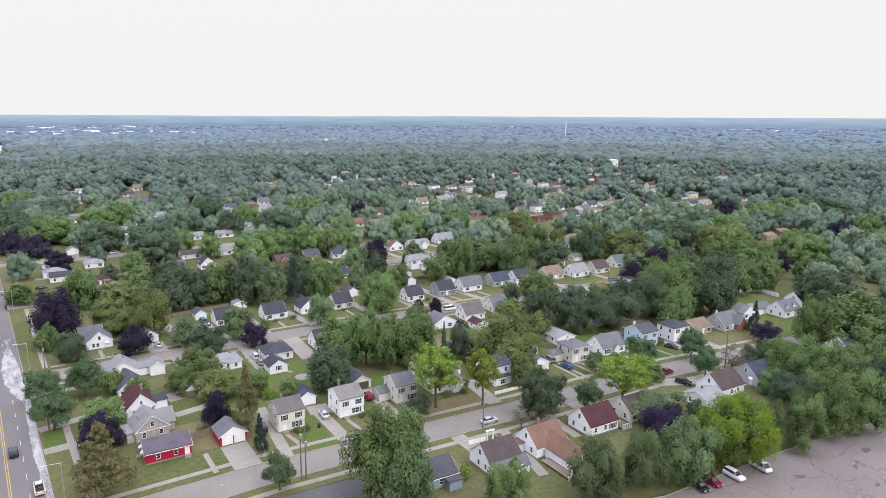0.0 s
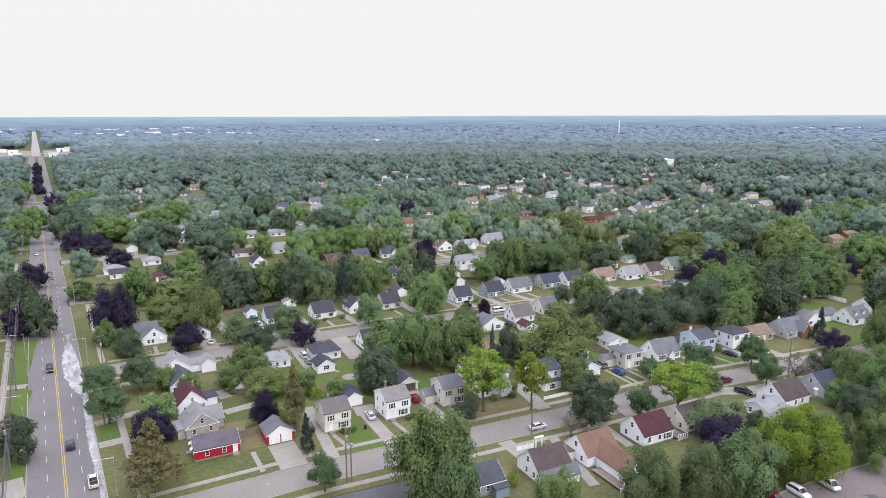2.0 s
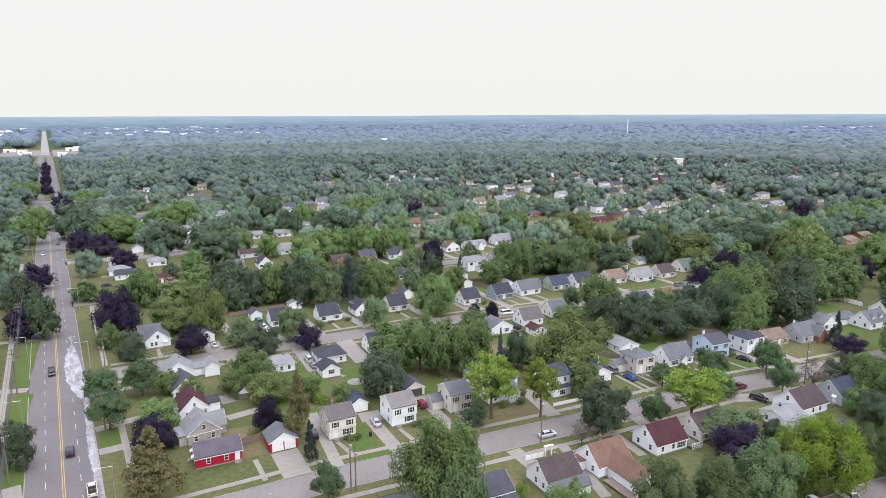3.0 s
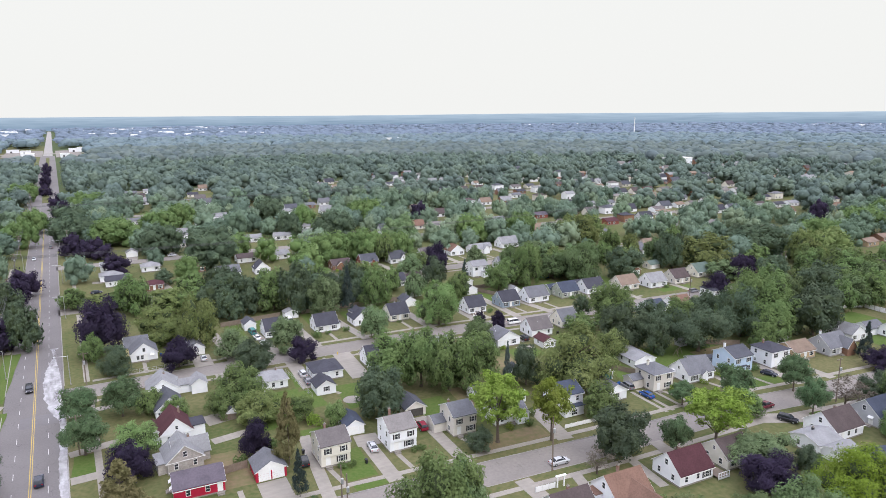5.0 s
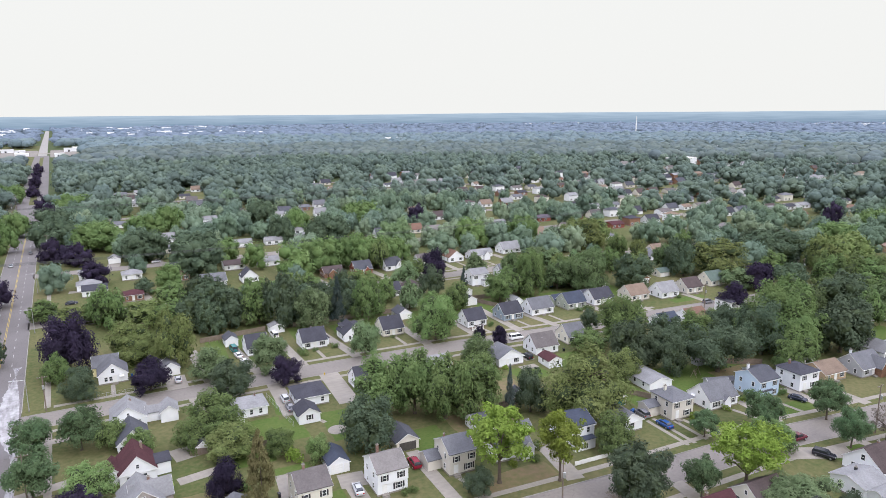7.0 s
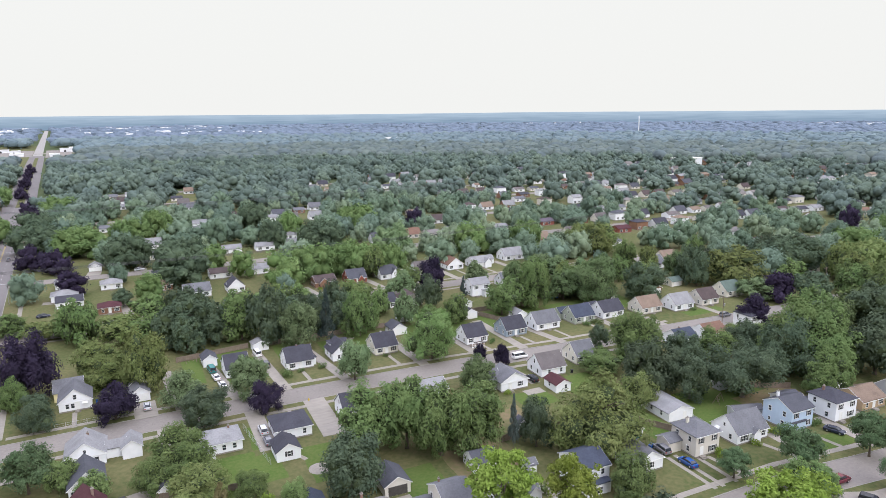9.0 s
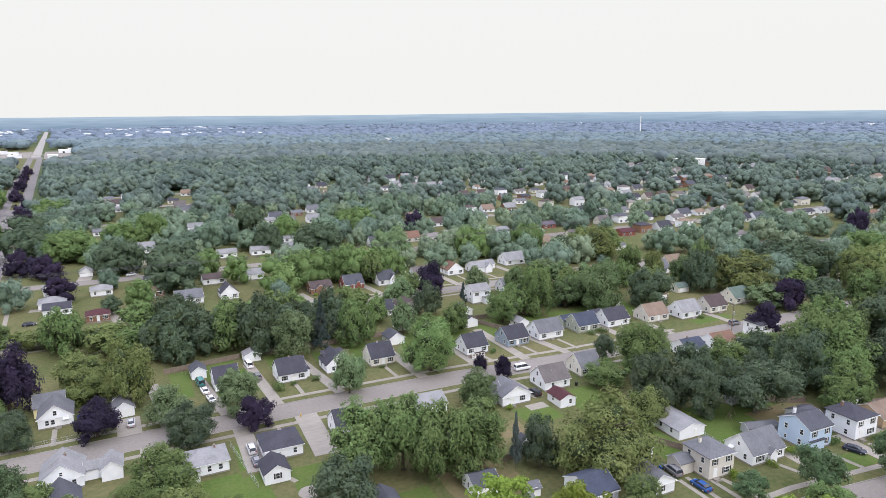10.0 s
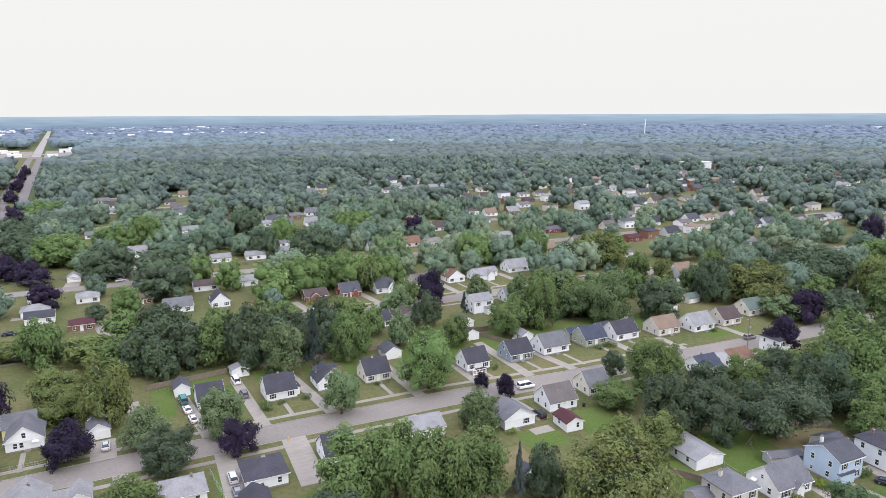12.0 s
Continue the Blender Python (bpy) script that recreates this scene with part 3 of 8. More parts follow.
TREE_WORDS = {
    "g": ("broad mid-green maple with a full crown", "tree"), "d": ("dense dark green broadleaf tree", "tree"), "y": ("bright yellow-green honey locust with airy crown", "tree"),
    "l": ("soft light green broadleaf tree", "tree"), "o": ("wide olive-green tree with a domed crown", "tree"), "w": ("grey-green loose-leaved tree beside the lot", "tree"),
    "p": ("dark purple-leaved plum or maple tree", "tree"), "c": ("tall brownish-green ragged spruce", "conifer"), "k": ("narrow dark green spruce tree", "conifer"),
    "s": ("slim blue-green garden spruce tree", "conifer"), "m": ("bright green full-crowned maple tree", "tree"), "v": ("broad lime-green maple overhanging the car park", "tree"), "t": ("young green street tree with bare trunk", "tree"),
    "b": ("thin half-bare tree with sparse leaves", "tree")}
TREE_MESHES = {}


FAR_TREES = []


def tree(kind, x, y, r, h, fine=True):
    if y > 320 or x > 340 or x < -30:
        FAR_TREES.append((kind, x, y, r, h))
        return None
    near = fine and y < 250 and -14 < x < 225
    count = 5000 if r > 7.5 else 2600
    if near:
        count = {"b": 2600, "y": 7000, "c": 6000, "k": 4500, "s": 4500}.get(kind, 28000 if kind == "v" else 12000 if y < 106 or r > 8 else 6800)
    key = (kind, count, tree.count % 4)
    tree.count += 1
    if key not in TREE_MESHES:
        rng = np.random.default_rng(100 + len(TREE_MESHES))
        TREE_MESHES[key] = (crown_mesh(kind, rng, count), trunk_mesh(kind, rng))
    crown, trunk = TREE_MESHES[key]
    root = new("tree" if kind not in "cks" else "spruce")
    root.matrix_basis = pose(x, y, LAWN, 0, 0, (tree.count * 77) % 360) @ Matrix.Diagonal((r / 5, r / 5, h / 11, 1))
    part("crown", crown, parent=root)
    part("trunk", trunk, parent=root)
    return tagged(root, TREE_WORDS[kind][0], TREE_WORDS[kind][1], "trees of the neighbourhood")


tree.count = 0


def shrub(x, y, r, h, kind="g"):
    key = ("shrub", kind)
    if key not in TREE_MESHES:
        rng = np.random.default_rng(900 + len(TREE_MESHES))
        n = 9
        c = rng.normal(0, 0.33, (n, 3)) * np.array([1, 1, 0.5]) + np.array([0, 0, 0.5])
        which = rng.integers(0, n, 500)
        d = unit(rng.normal(0, 1, (500, 3)))
        at = c[which] + d * 0.4
        at[:, 2] = np.maximum(at[:, 2], 0)
        qv, qf = leaf_tips(rng, at, d, 0.11)
        TREE_MESHES[key] = fast_mesh("shrub", qv, np.zeros((0, 3), int), qf, LEAF[kind])
    ob = part("shrub", TREE_MESHES[key], at=pose(x, y, LAWN, 0, 0, (x * 53) % 360) @ Matrix.Diagonal((r, r, h, 1)))
    return tagged(ob, "rounded garden shrub beside a house", "shrub", "garden shrubs")


# ---- houses ----
MESHES = {}


def shared(key, make, material):
    """One mesh for all alike pieces."""
    if key not in MESHES:
        bm = make()
        me = bpy.data.meshes.new(key.split()[0])
        bm.normal_update()
        bm.to_mesh(me)
        bm.free()
        me.materials.append(material)
        MESHES[key] = me
    return MESHES[key]


def frame_bars(w, h, t=0.09, cross=True):
    """A window's frame, facing -y, with its foot at z 0 and its middle at x 0."""
    a = w / 2
    rows = [(-a - t, -0.07, -t, a + t, 0.02, 0.0), (-a - t, -0.07, h, a + t, 0.02, h + t), (-a - t, -0.06, 0, -a, 0.02, h), (a, -0.06, 0, a + t, 0.02, h)]
    if cross:
        rows.append((-a, -0.045, h / 2 - 0.03, a, 0.02, h / 2 + 0.03))
    if w > 1.5:
        rows += [(s - 0.03, -0.045, 0, s + 0.03, 0.02, h / 2 - 0.03) for s in (-w / 6, w / 6)] if not cross else [(s - 0.03, -0.04, 0, s + 0.03, 0.02, h) for s in (-w / 4, w / 4)]
    return boxes(*rows)


FACES = {"S": lambda u, z, o: pose(u, o, z), "W": lambda u, z, o: pose(o, u, z, 0, 0, -90)}
SIZES = {"w": (0.85, 1.25), "W": (1.9, 1.35), "v": (0.6, 0.85), "h": (0.85, 1.25), "H": (1.7, 1.35), "t": (0.75, 0.6)}


def feature(root, face, u, z, kind, o=0.0, door="white"):
    m = FACES[face](u, z, o)
    if kind in SIZES:
        w, h = SIZES[kind]
        win = part("window", shared("window " + kind, lambda: frame_bars(w, h), TRIM), parent=root, at=m)
        part("pane", shared("pane " + kind, lambda: boxes((-w / 2, -0.02, 0, w / 2, 0.01, h)), GLASS), parent=win)
        if kind in "hH":
            for s in (-1, 1):
                x = s * (w / 2 + 0.32)
                part("shutter", shared("shutter " + kind, lambda: boxes((-0.2, -0.05, -0.06, 0.2, 0.01, h + 0.06), bevel=0.012), SHUTTER), parent=win, at=pose(x, 0, 0))
    elif kind == "d":
        dr = part("door", shared("door " + door, lambda: boxes((-0.46, -0.05, 0, 0.46, 0.02, 2.05), (-0.3, -0.07, 1.2, 0.3, -0.04, 1.85), (-0.3, -0.07, 0.2, 0.3, -0.04, 0.95)), DOORS[door]), parent=root, at=m)
        part("door_frame", shared("door_frame x", lambda: boxes((-0.6, -0.07, 0, -0.47, 0.02, 2.18), (0.47, -0.07, 0, 0.6, 0.02, 2.18), (-0.47, -0.07, 2.06, 0.47, 0.02, 2.18)), TRIM), parent=dr)
        part("step", shared("step x", lambda: boxes((-0.8, -1.1, -0.55, 0.8, -0.08, -0.03), (-0.8, -1.45, -0.55, 0.8, -1.1, -0.22)), CONCRETE), parent=root, at=m)
    elif kind in "gG":
        w = 2.6 if kind == "g" else 4.7
        rows = [(-w / 2, -0.03, 0.02 + i * 0.53, w / 2, 0.02, 0.52 + i * 0.53) for i in range(4)]
        gd = part("garage_door", shared("garage_door " + kind + door, lambda: boxes(*rows), DOORS[door]), parent=root, at=m)
        part("door_frame", shared("garage_frame " + kind, lambda: boxes((-w / 2 - 0.14, -0.06, 0, -w / 2, 0.02, 2.28), (w / 2, -0.06, 0, w / 2 + 0.14, 0.02, 2.28), (-w / 2, -0.06, 2.14, w / 2, 0.02, 2.28)), TRIM), parent=gd)
    elif kind == "o":
        # dark sheet on the wall in place of a shaded, open interior
        part("doorway", shared("doorway x", lambda: boxes((-2.3, -0.02, 0.0, 2.3, 0.01, 2.15)), DOOR_SHADE), parent=root, at=m)
    elif kind == "a":
        part("awning", shared("awning x", lambda: prism(bmesh.new(), [(-0.02, 0.5), (-0.75, 0.08), (-0.75, 0.0), (-0.02, 0.38)], "x", -0.7, 0.7), TRIM), parent=root, at=m)


def gable_wall(bm, x, y, w, d, z0, eave, ridge, axis):
    if axis == "x":
        return prism(bm, [(y, z0), (y + d, z0), (y + d, eave), (y + d / 2, ridge), (y, eave)], "x", x, x + w)
    return prism(bm, [(x, z0), (x + w, z0), (x + w, eave), (x + w / 2, ridge), (x, eave)], "y", y, y + d)


def gable_roof(bm, x, y, w, d, eave, ridge, axis, over=0.35, t=0.16):
    span = d if axis == "x" else w
    s0 = y if axis == "x" else x
    slope = (ridge - eave) / (span / 2)
    e = eave - slope * over + 0.03
    p = [(s0 - over, e), (s0 + span / 2, ridge + 0.03), (s0 + span + over, e), (s0 + span + over, e + t), (s0 + span / 2, ridge + t + 0.03), (s0 - over, e + t)]
    a, b = (x - over * 0.7, x + w + over * 0.7) if axis == "x" else (y - over * 0.7, y + d + over * 0.7)
    return prism(bm, p, axis, a, b)


def hip_roof(bm, x, y, w, d, eave, ridge, over=0.4, t=0.14):
    a, b = min(w, d) / 2, abs(w - d) / 2
    cx, cy = x + w / 2, y + d / 2
    r = ((cx - b, cy), (cx + b, cy)) if w >= d else ((cx, cy - b), (cx, cy + b))
    if abs(w - d) < 0.5:
        r = ((cx - 0.3, cy), (cx + 0.3, cy))
    cs = [(x - over, y - over), (x + w + over, y - over), (x + w + over, y + d + over), (x - over, y + d + over)]
    low = [bm.verts.new((*c, eave - 0.05)) for c in cs]
    mid = [bm.verts.new((*c, eave - 0.05 + t)) for c in cs]
    top = [bm.verts.new((*c, ridge)) for c in r]
    bm.faces.new(low[::-1])
    for i in range(4):
        j = (i + 1) % 4
        bm.faces.new((low[i], low[j], mid[j], mid[i]))
    if w >= d - 0.5:
        quads = [(mid[0], mid[1], top[1], top[0]), (mid[1], mid[2], top[1]), (mid[2], mid[3], top[0], top[1]), (mid[3], mid[0], top[0])]
    else:
        quads = [(mid[0], mid[1], top[0]), (mid[1], mid[2], top[1], top[0]), (mid[2], mid[3], top[1]), (mid[3], mid[0], top[0], top[1])]
    for q in quads:
        bm.faces.new(q)
    return bm


def volume(root, x, y, w, d, eave, ridge, axis, wall, roof, z0=0.0, plain=False):
    """Walls and roof of one block of a house. axis: the ridge's way, or h for a hipped roof, f for a flat one."""
    if axis == "h":
        part("wall", boxes((x, y, z0, x + w, y + d, eave)), SIDING[wall], root)
        part("roof", hip_roof(bmesh.new(), x, y, w, d, eave, ridge), ROOFS[roof], root)
    elif axis == "f":
        part("wall", boxes((x, y, z0, x + w, y + d, eave)), SIDING[wall], root)
        part("roof", boxes((x - 0.3, y - 0.3, eave, x + w + 0.3, y + d + 0.3, eave + 0.18)), ROOFS[roof], root)
    else:
        part("wall", gable_wall(bmesh.new(), x, y, w, d, z0, eave, ridge, axis), SIDING[wall], root)
        rf = part("roof", gable_roof(bmesh.new(), x, y, w, d, eave, ridge, axis), ROOFS[roof], root)
        if plain:
            return
        # pale rake boards at the gable ends
        span, s0 = (d, y) if axis == "x" else (w, x)
        slope = (ridge - eave) / (span / 2)
        e = eave - slope * 0.36
        for a in ((x - 0.27, x + w + 0.25) if axis == "x" else (y - 0.27, y + d + 0.25)):
            part("rake_board", prism(bmesh.new(), [(s0 - 0.36, e), (s0 + span / 2, ridge), (s0 + span + 0.36, e), (s0 + span + 0.36, e + 0.17), (s0 + span / 2, ridge + 0.17), (s0 - 0.36, e + 0.17)], axis, a, a + 0.03), TRIM, rf)


def chimney(root, x, y, top, size=0.55, material=None, base=2.0):
    top -= 0.7
    ch = part("chimney", boxes((x - size / 2, y - size / 2, base, x + size / 2, y + size / 2, top)), material or BRICK, root)
    part("chimney_cap", boxes((x - size / 2 - 0.06, y - size / 2 - 0.06, top, x + size / 2 + 0.06, y + size / 2 + 0.06, top + 0.1), (x - 0.12, y - 0.12, top + 0.1, x + 0.12, y + 0.12, top + 0.4)), CONCRETE, ch)


def pipes(root, *rows):
    for x, y, z in rows:
        part("vent_pipe", shared("vent_pipe x", lambda: tube(bmesh.new(), (0, 0, -0.6), (0, 0, 0.35), 0.06), STEEL), parent=root, at=pose(x, y, z))


SEEN = []
HEIGHTS = {"cape": (2.9, 6.4), "colonial": (5.5, 7.6), "ranch": (2.9, 4.7), "garage": (2.4, 3.9), "hip": (2.9, 5.2), "hip2": (5.4, 7.2), "shed": (2.0, 2.9)}
STYLE_WORDS = {"cape": "one-and-a-half storey house with steep {r} roof", "colonial": "two-storey house with {r} gable roof", "ranch": "single-storey house with low {r} roof",
               "garage": "detached garage with {r} gable roof", "hip": "single-storey house with {r} hipped roof", "hip2": "two-storey house with {r} hipped roof", "shed": "small garden shed with {r} roof"}
WALL_WORDS = {"red": "crimson", "blue": "pale blue", "bluegrey": "slate blue", "stone": "rough grey stone", "brick": "brown brick", "redbrick": "red brick", "yellow": "pale yellow"}
ROOF_WORDS = {"greylight": "pale grey", "darkgrey": "charcoal", "dark": "black-grey", "darkblue": "blue-black", "greybrown": "grey-brown", "greybrown2": "mottled grey", "orange": "rust-brown"}


def house(style, x, y, w, d, wall, roof, rot=-3.0, axis=None, eave=None, ridge=None, feats=None, door="white", extra=(), chim=None, vents=(), label="", plain=False):
    """A house with its south-west corner at x, y. extra: further blocks (x, y, w, d, eave, ridge, axis). feats: (face, along, z, kind[, plane])."""
    e0, r0 = HEIGHTS[style]
    e, r = eave or e0, ridge or r0
    axis = axis or {"hip": "h", "hip2": "h", "garage": "y", "shed": "x"}.get(style, "x")
    root = new({"garage": "garage", "shed": "garden_shed"}.get(style, "house"))
    root.matrix_basis = pose(x, y, LAWN, 0, 0, rot) @ Matrix.Translation((w / 2 * 0.13, d / 2 * 0.13, 0)) @ Matrix.Diagonal((0.87, 0.87, 0.92, 1))
    if style not in ("garage", "shed"):
        part("foundation", boxes((-0.03, -0.03, -0.1, w + 0.03, d + 0.03, 0.35)), CONCRETE, root)
    volume(root, 0, 0, w, d, e, r, axis, wall, roof, plain=plain)
    for row in extra:
        volume(root, *row[:7], row[7] if len(row) > 7 else wall, row[8] if len(row) > 8 else roof, row[9] if len(row) > 9 else 0.0)
    if plain or y > 262:
        SEEN.append((x + w / 2, y))
    if feats is None:
        if style == "cape":
            feats = [("S", w * 0.2, 1.0, "W"), ("S", w * 0.5, 0.45, "d"), ("S", w * 0.8, 1.0, "h"), ("W", d * 0.25, 1.0, "w"), ("W", d * 0.72, 1.0, "w"), ("W", d * 0.5, 3.6, "v")]
        elif style in ("colonial", "hip2"):
            feats = [("S", w * 0.22, 3.5, "h"), ("S", w * 0.78, 3.5, "h"), ("S", w * 0.25, 0.5, "d"), ("S", w * 0.72, 0.9, "H"), ("W", d * 0.25, 3.5, "w"), ("W", d * 0.75, 3.5, "w"), ("W", d * 0.3, 0.9, "w"), ("W", d * 0.75, 0.9, "v")]
        elif style in ("ranch", "hip"):
            feats = [("S", w * 0.2, 1.0, "w"), ("S", w * 0.5, 0.45, "d"), ("S", w * 0.8, 1.0, "W"), ("W", d * 0.3, 1.0, "w"), ("W", d * 0.7, 1.0, "w")]
        elif style == "garage":
            feats = [("S", w * 0.5, 0.02, "G" if w > 5.2 else "g"), ("W", d * 0.5, 1.0, "w")]
        else:
            feats = [("S", w * 0.5, 0.02, "d")] if w > 2.5 else []
    for ft in feats:
        feature(root, ft[0], ft[1], ft[2], ft[3], ft[4] if len(ft) > 4 else 0.0, door)
    if chim:
        chimney(root, *chim)
    if vents:
        pipes(root, *vents)
    if style not in ("garage", "shed") and not plain:
        part("gutter", boxes((-0.3, -0.48, e - 0.36, w + 0.3, -0.37, e - 0.24)) if axis in "x" else boxes((-0.45, -0.5, e - 0.12, w + 0.45, -0.41, e)), TRIM, root)
    words = label or (WALL_WORDS.get(wall, wall) + " " + STYLE_WORDS[style].format(r=ROOF_WORDS.get(roof, roof)))
    return tagged(root, words, {"garage": "garage", "shed": "shed"}.get(style, "house"), "" if style in ("garage", "shed") else "houses of the neighbourhood")


# ---- cars ----
def loft(sections, material_index=0):
    """Closed rings of points joined along x."""
    bm = bmesh.new()
    rings = [[bm.verts.new(p) for p in s] for s in sections]
    n = len(rings[0])
    for a, b in zip(rings, rings[1:]):
        for i in range(n):
            j = (i + 1) % n
            bm.faces.new((a[i], a[j], b[j], b[i]))
    bm.faces.new(rings[0][::-1]), bm.faces.new(rings[-1])
    bmesh.ops.recalc_face_normals(bm, faces=bm.faces)
    return bm


def ring(x, half, z0, z1, tuck=0.08):
    return [(x, -half + 0.06, z0), (x, half - 0.06, z0), (x, half, z0 + 0.18), (x, half, z1 - tuck), (x, half - tuck * 1.4, z1), (x, -half + tuck * 1.4, z1), (x, -half, z1 - tuck), (x, -half, z0 + 0.18)]


SHAPES = {
    "sedan": (((-2.3, 0.78, 0.35, 0.72), (-2.2, 0.86, 0.22, 0.92), (-1.3, 0.9, 0.2, 0.97), (0.9, 0.9, 0.2, 0.95), (1.9, 0.87, 0.22, 0.82), (2.3, 0.76, 0.35, 0.66)),
              ((-1.75, 0.74, 0.95, 0.97), (-1.15, 0.68, 0.95, 1.36), (0.0, 0.68, 0.95, 1.42), (0.45, 0.67, 0.95, 1.36), (1.15, 0.74, 0.93, 0.95)), 1.35),
    "suv": (((-2.3, 0.82, 0.4, 0.9), (-2.25, 0.92, 0.3, 1.08), (0.8, 0.93, 0.28, 1.06), (1.9, 0.9, 0.3, 0.98), (2.3, 0.8, 0.42, 0.8)),
            ((-2.24, 0.82, 1.06, 1.1), (-2.0, 0.76, 1.06, 1.68), (0.1, 0.76, 1.05, 1.74), (0.5, 0.74, 1.05, 1.66), (1.15, 0.8, 1.04, 1.06)), 1.4),
    "van": (((-2.5, 0.86, 0.4, 1.0), (-2.45, 0.95, 0.3, 1.15), (1.3, 0.95, 0.3, 1.12), (2.2, 0.9, 0.32, 1.0), (2.5, 0.8, 0.45, 0.8)),
            ((-2.44, 0.86, 1.12, 1.16), (-2.35, 0.84, 1.12, 1.9), (0.9, 0.83, 1.1, 1.94), (1.2, 0.8, 1.1, 1.8), (1.85, 0.84, 1.08, 1.1)), 1.5),
    "pickup": (((-2.7, 0.85, 0.45, 0.95), (-2.65, 0.95, 0.38, 1.08), (0.9, 0.95, 0.36, 1.08), (2.3, 0.92, 0.38, 1.02), (2.7, 0.82, 0.5, 0.85)),
               ((-0.75, 0.8, 1.06, 1.1), (-0.62, 0.76, 1.06, 1.76), (0.55, 0.76, 1.06, 1.78), (0.8, 0.74, 1.06, 1.7), (1.35, 0.8, 1.05, 1.08)), 1.65),
}


def car(kind, colour, x, y, rot, label, z=0.03):
    body, cabin, axle = SHAPES[kind]
    root = new("pickup_truck" if kind == "pickup" else "car")
    root.matrix_basis = pose(x, y, z, 0, 0, rot)

    def smooth_body():
        bm = loft([ring(*s) for s in body])
        bmesh.ops.bevel(bm, geom=bm.edges[:], offset=0.03, segments=1, affect="EDGES")
        return bm

    part("body", shared("body " + kind + colour, smooth_body, PAINT[colour]), parent=root)
    glass = part("cabin_glass", shared("cabin_glass " + kind, lambda: loft([ring(*s, 0.05) for s in cabin]), GLASS), parent=root)
    top = [s for s in cabin if s[3] > cabin[0][3] + 0.2]

    def roof_panel():
        bm = loft([[(s[0], -s[1] + 0.1, s[3] - 0.05), (s[0], s[1] - 0.1, s[3] - 0.05), (s[0], s[1] - 0.14, s[3] + 0.02), (s[0], -s[1] + 0.14, s[3] + 0.02)] for s in top])
        return bm

    xm = (top[0][0] + top[-1][0]) / 2
    for sgn in (-1, 1):
        spans = [((a[0], sgn * (a[1] - 0.03), a[3]), (b[0], sgn * (b[1] - 0.03), b[3])) for a, b in zip(cabin, cabin[1:]) if abs(a[3] - b[3]) > 0.2]
        spans.append(((xm, sgn * (top[0][1] + 0.005), top[0][2]), (xm, sgn * (top[0][1] - 0.06), top[0][3])))
        for i, (a, b) in enumerate(spans):
            part("pillar", shared("pillar %s %s %d %d" % (kind, colour, sgn, i), lambda: tube(bmesh.new(), a, b, 0.045, n=5), PAINT[colour]), parent=root)

    part("roof", shared("car_roof " + kind + colour, roof_panel, PAINT[colour]), parent=root)
    if kind == "pickup":
        part("cargo_bed", shared("cargo_bed x", lambda: boxes((-2.5, -0.75, 1.0, -0.85, 0.75, 1.085)), RUBBER), parent=root)
    for sx in (-1, 1):
        for sy in (-1, 1):
            wh = part("wheel", shared("tyre x", lambda: tube(bmesh.new(), (0, -0.11, 0), (0, 0.11, 0), 0.33, n=14), RUBBER), parent=root, at=pose(sx * axle, sy * 0.8, 0.33))
            part("rim", shared("rim x", lambda: tube(bmesh.new(), (0, -0.125, 0), (0, 0.125, 0), 0.2, n=10), STEEL), parent=wh)
    x1, x0 = body[-1][0], body[0][0]
    for sy in (-1, 1):
        part("headlight", shared("headlight " + kind, lambda: boxes((x1 - 0.16, -0.2, body[-1][3] - 0.14, x1 - 0.0, 0.2, body[-1][3] + 0.02)), LAMPWHITE), parent=root, at=pose(0, sy * 0.58, 0))
        part("tail_light", shared("tail_light " + kind, lambda: boxes((x0 - 0.01, -0.16, body[0][3] - 0.14, x0 + 0.14, 0.16, body[0][3] + 0.06)), LAMPRED), parent=root, at=pose(0, sy * 0.62, 0))
    return tagged(root, label, "truck" if kind == "pickup" else "car", "parked and waiting cars")


# ---- street furniture ----
def utility_pole(x, y, h=12.0, arms=2, rot=0, label="weathered timber utility pole with crossarms"):
    root = new("utility_pole")
    root.matrix_basis = pose(x, y, LAWN, 0, 0, rot)
    part("pole", tube(bmesh.new(), (0, 0, -0.3), (0, 0, h), 0.17, 0.11, 10), POLEWOOD, root)
    for i in range(arms):
        z = h - 0.5 - i * 1.1
        arm = part("crossarm", shared("crossarm x", lambda: boxes((-1.2, -0.06, -0.07, 1.2, 0.06, 0.07)), POLEWOOD), parent=root, at=pose(0, 0.14, z))
        for s in (-1.05, -0.5, 0.5, 1.05):
            part("insulator", shared("insulator x", lambda: tube(bmesh.new(), (0, 0, 0.07), (0, 0, 0.24), 0.05, 0.03, 6), STEEL), parent=arm, at=pose(s, 0, 0))
    part("transformer", shared("transformer x", lambda: tube(bmesh.new(), (0, -0.4, 0), (0, -0.4, 0.95), 0.26, n=12), STEEL), parent=root, at=pose(0, 0, h - 3.4))
    return tagged(root, label, "utility pole", "utility poles")


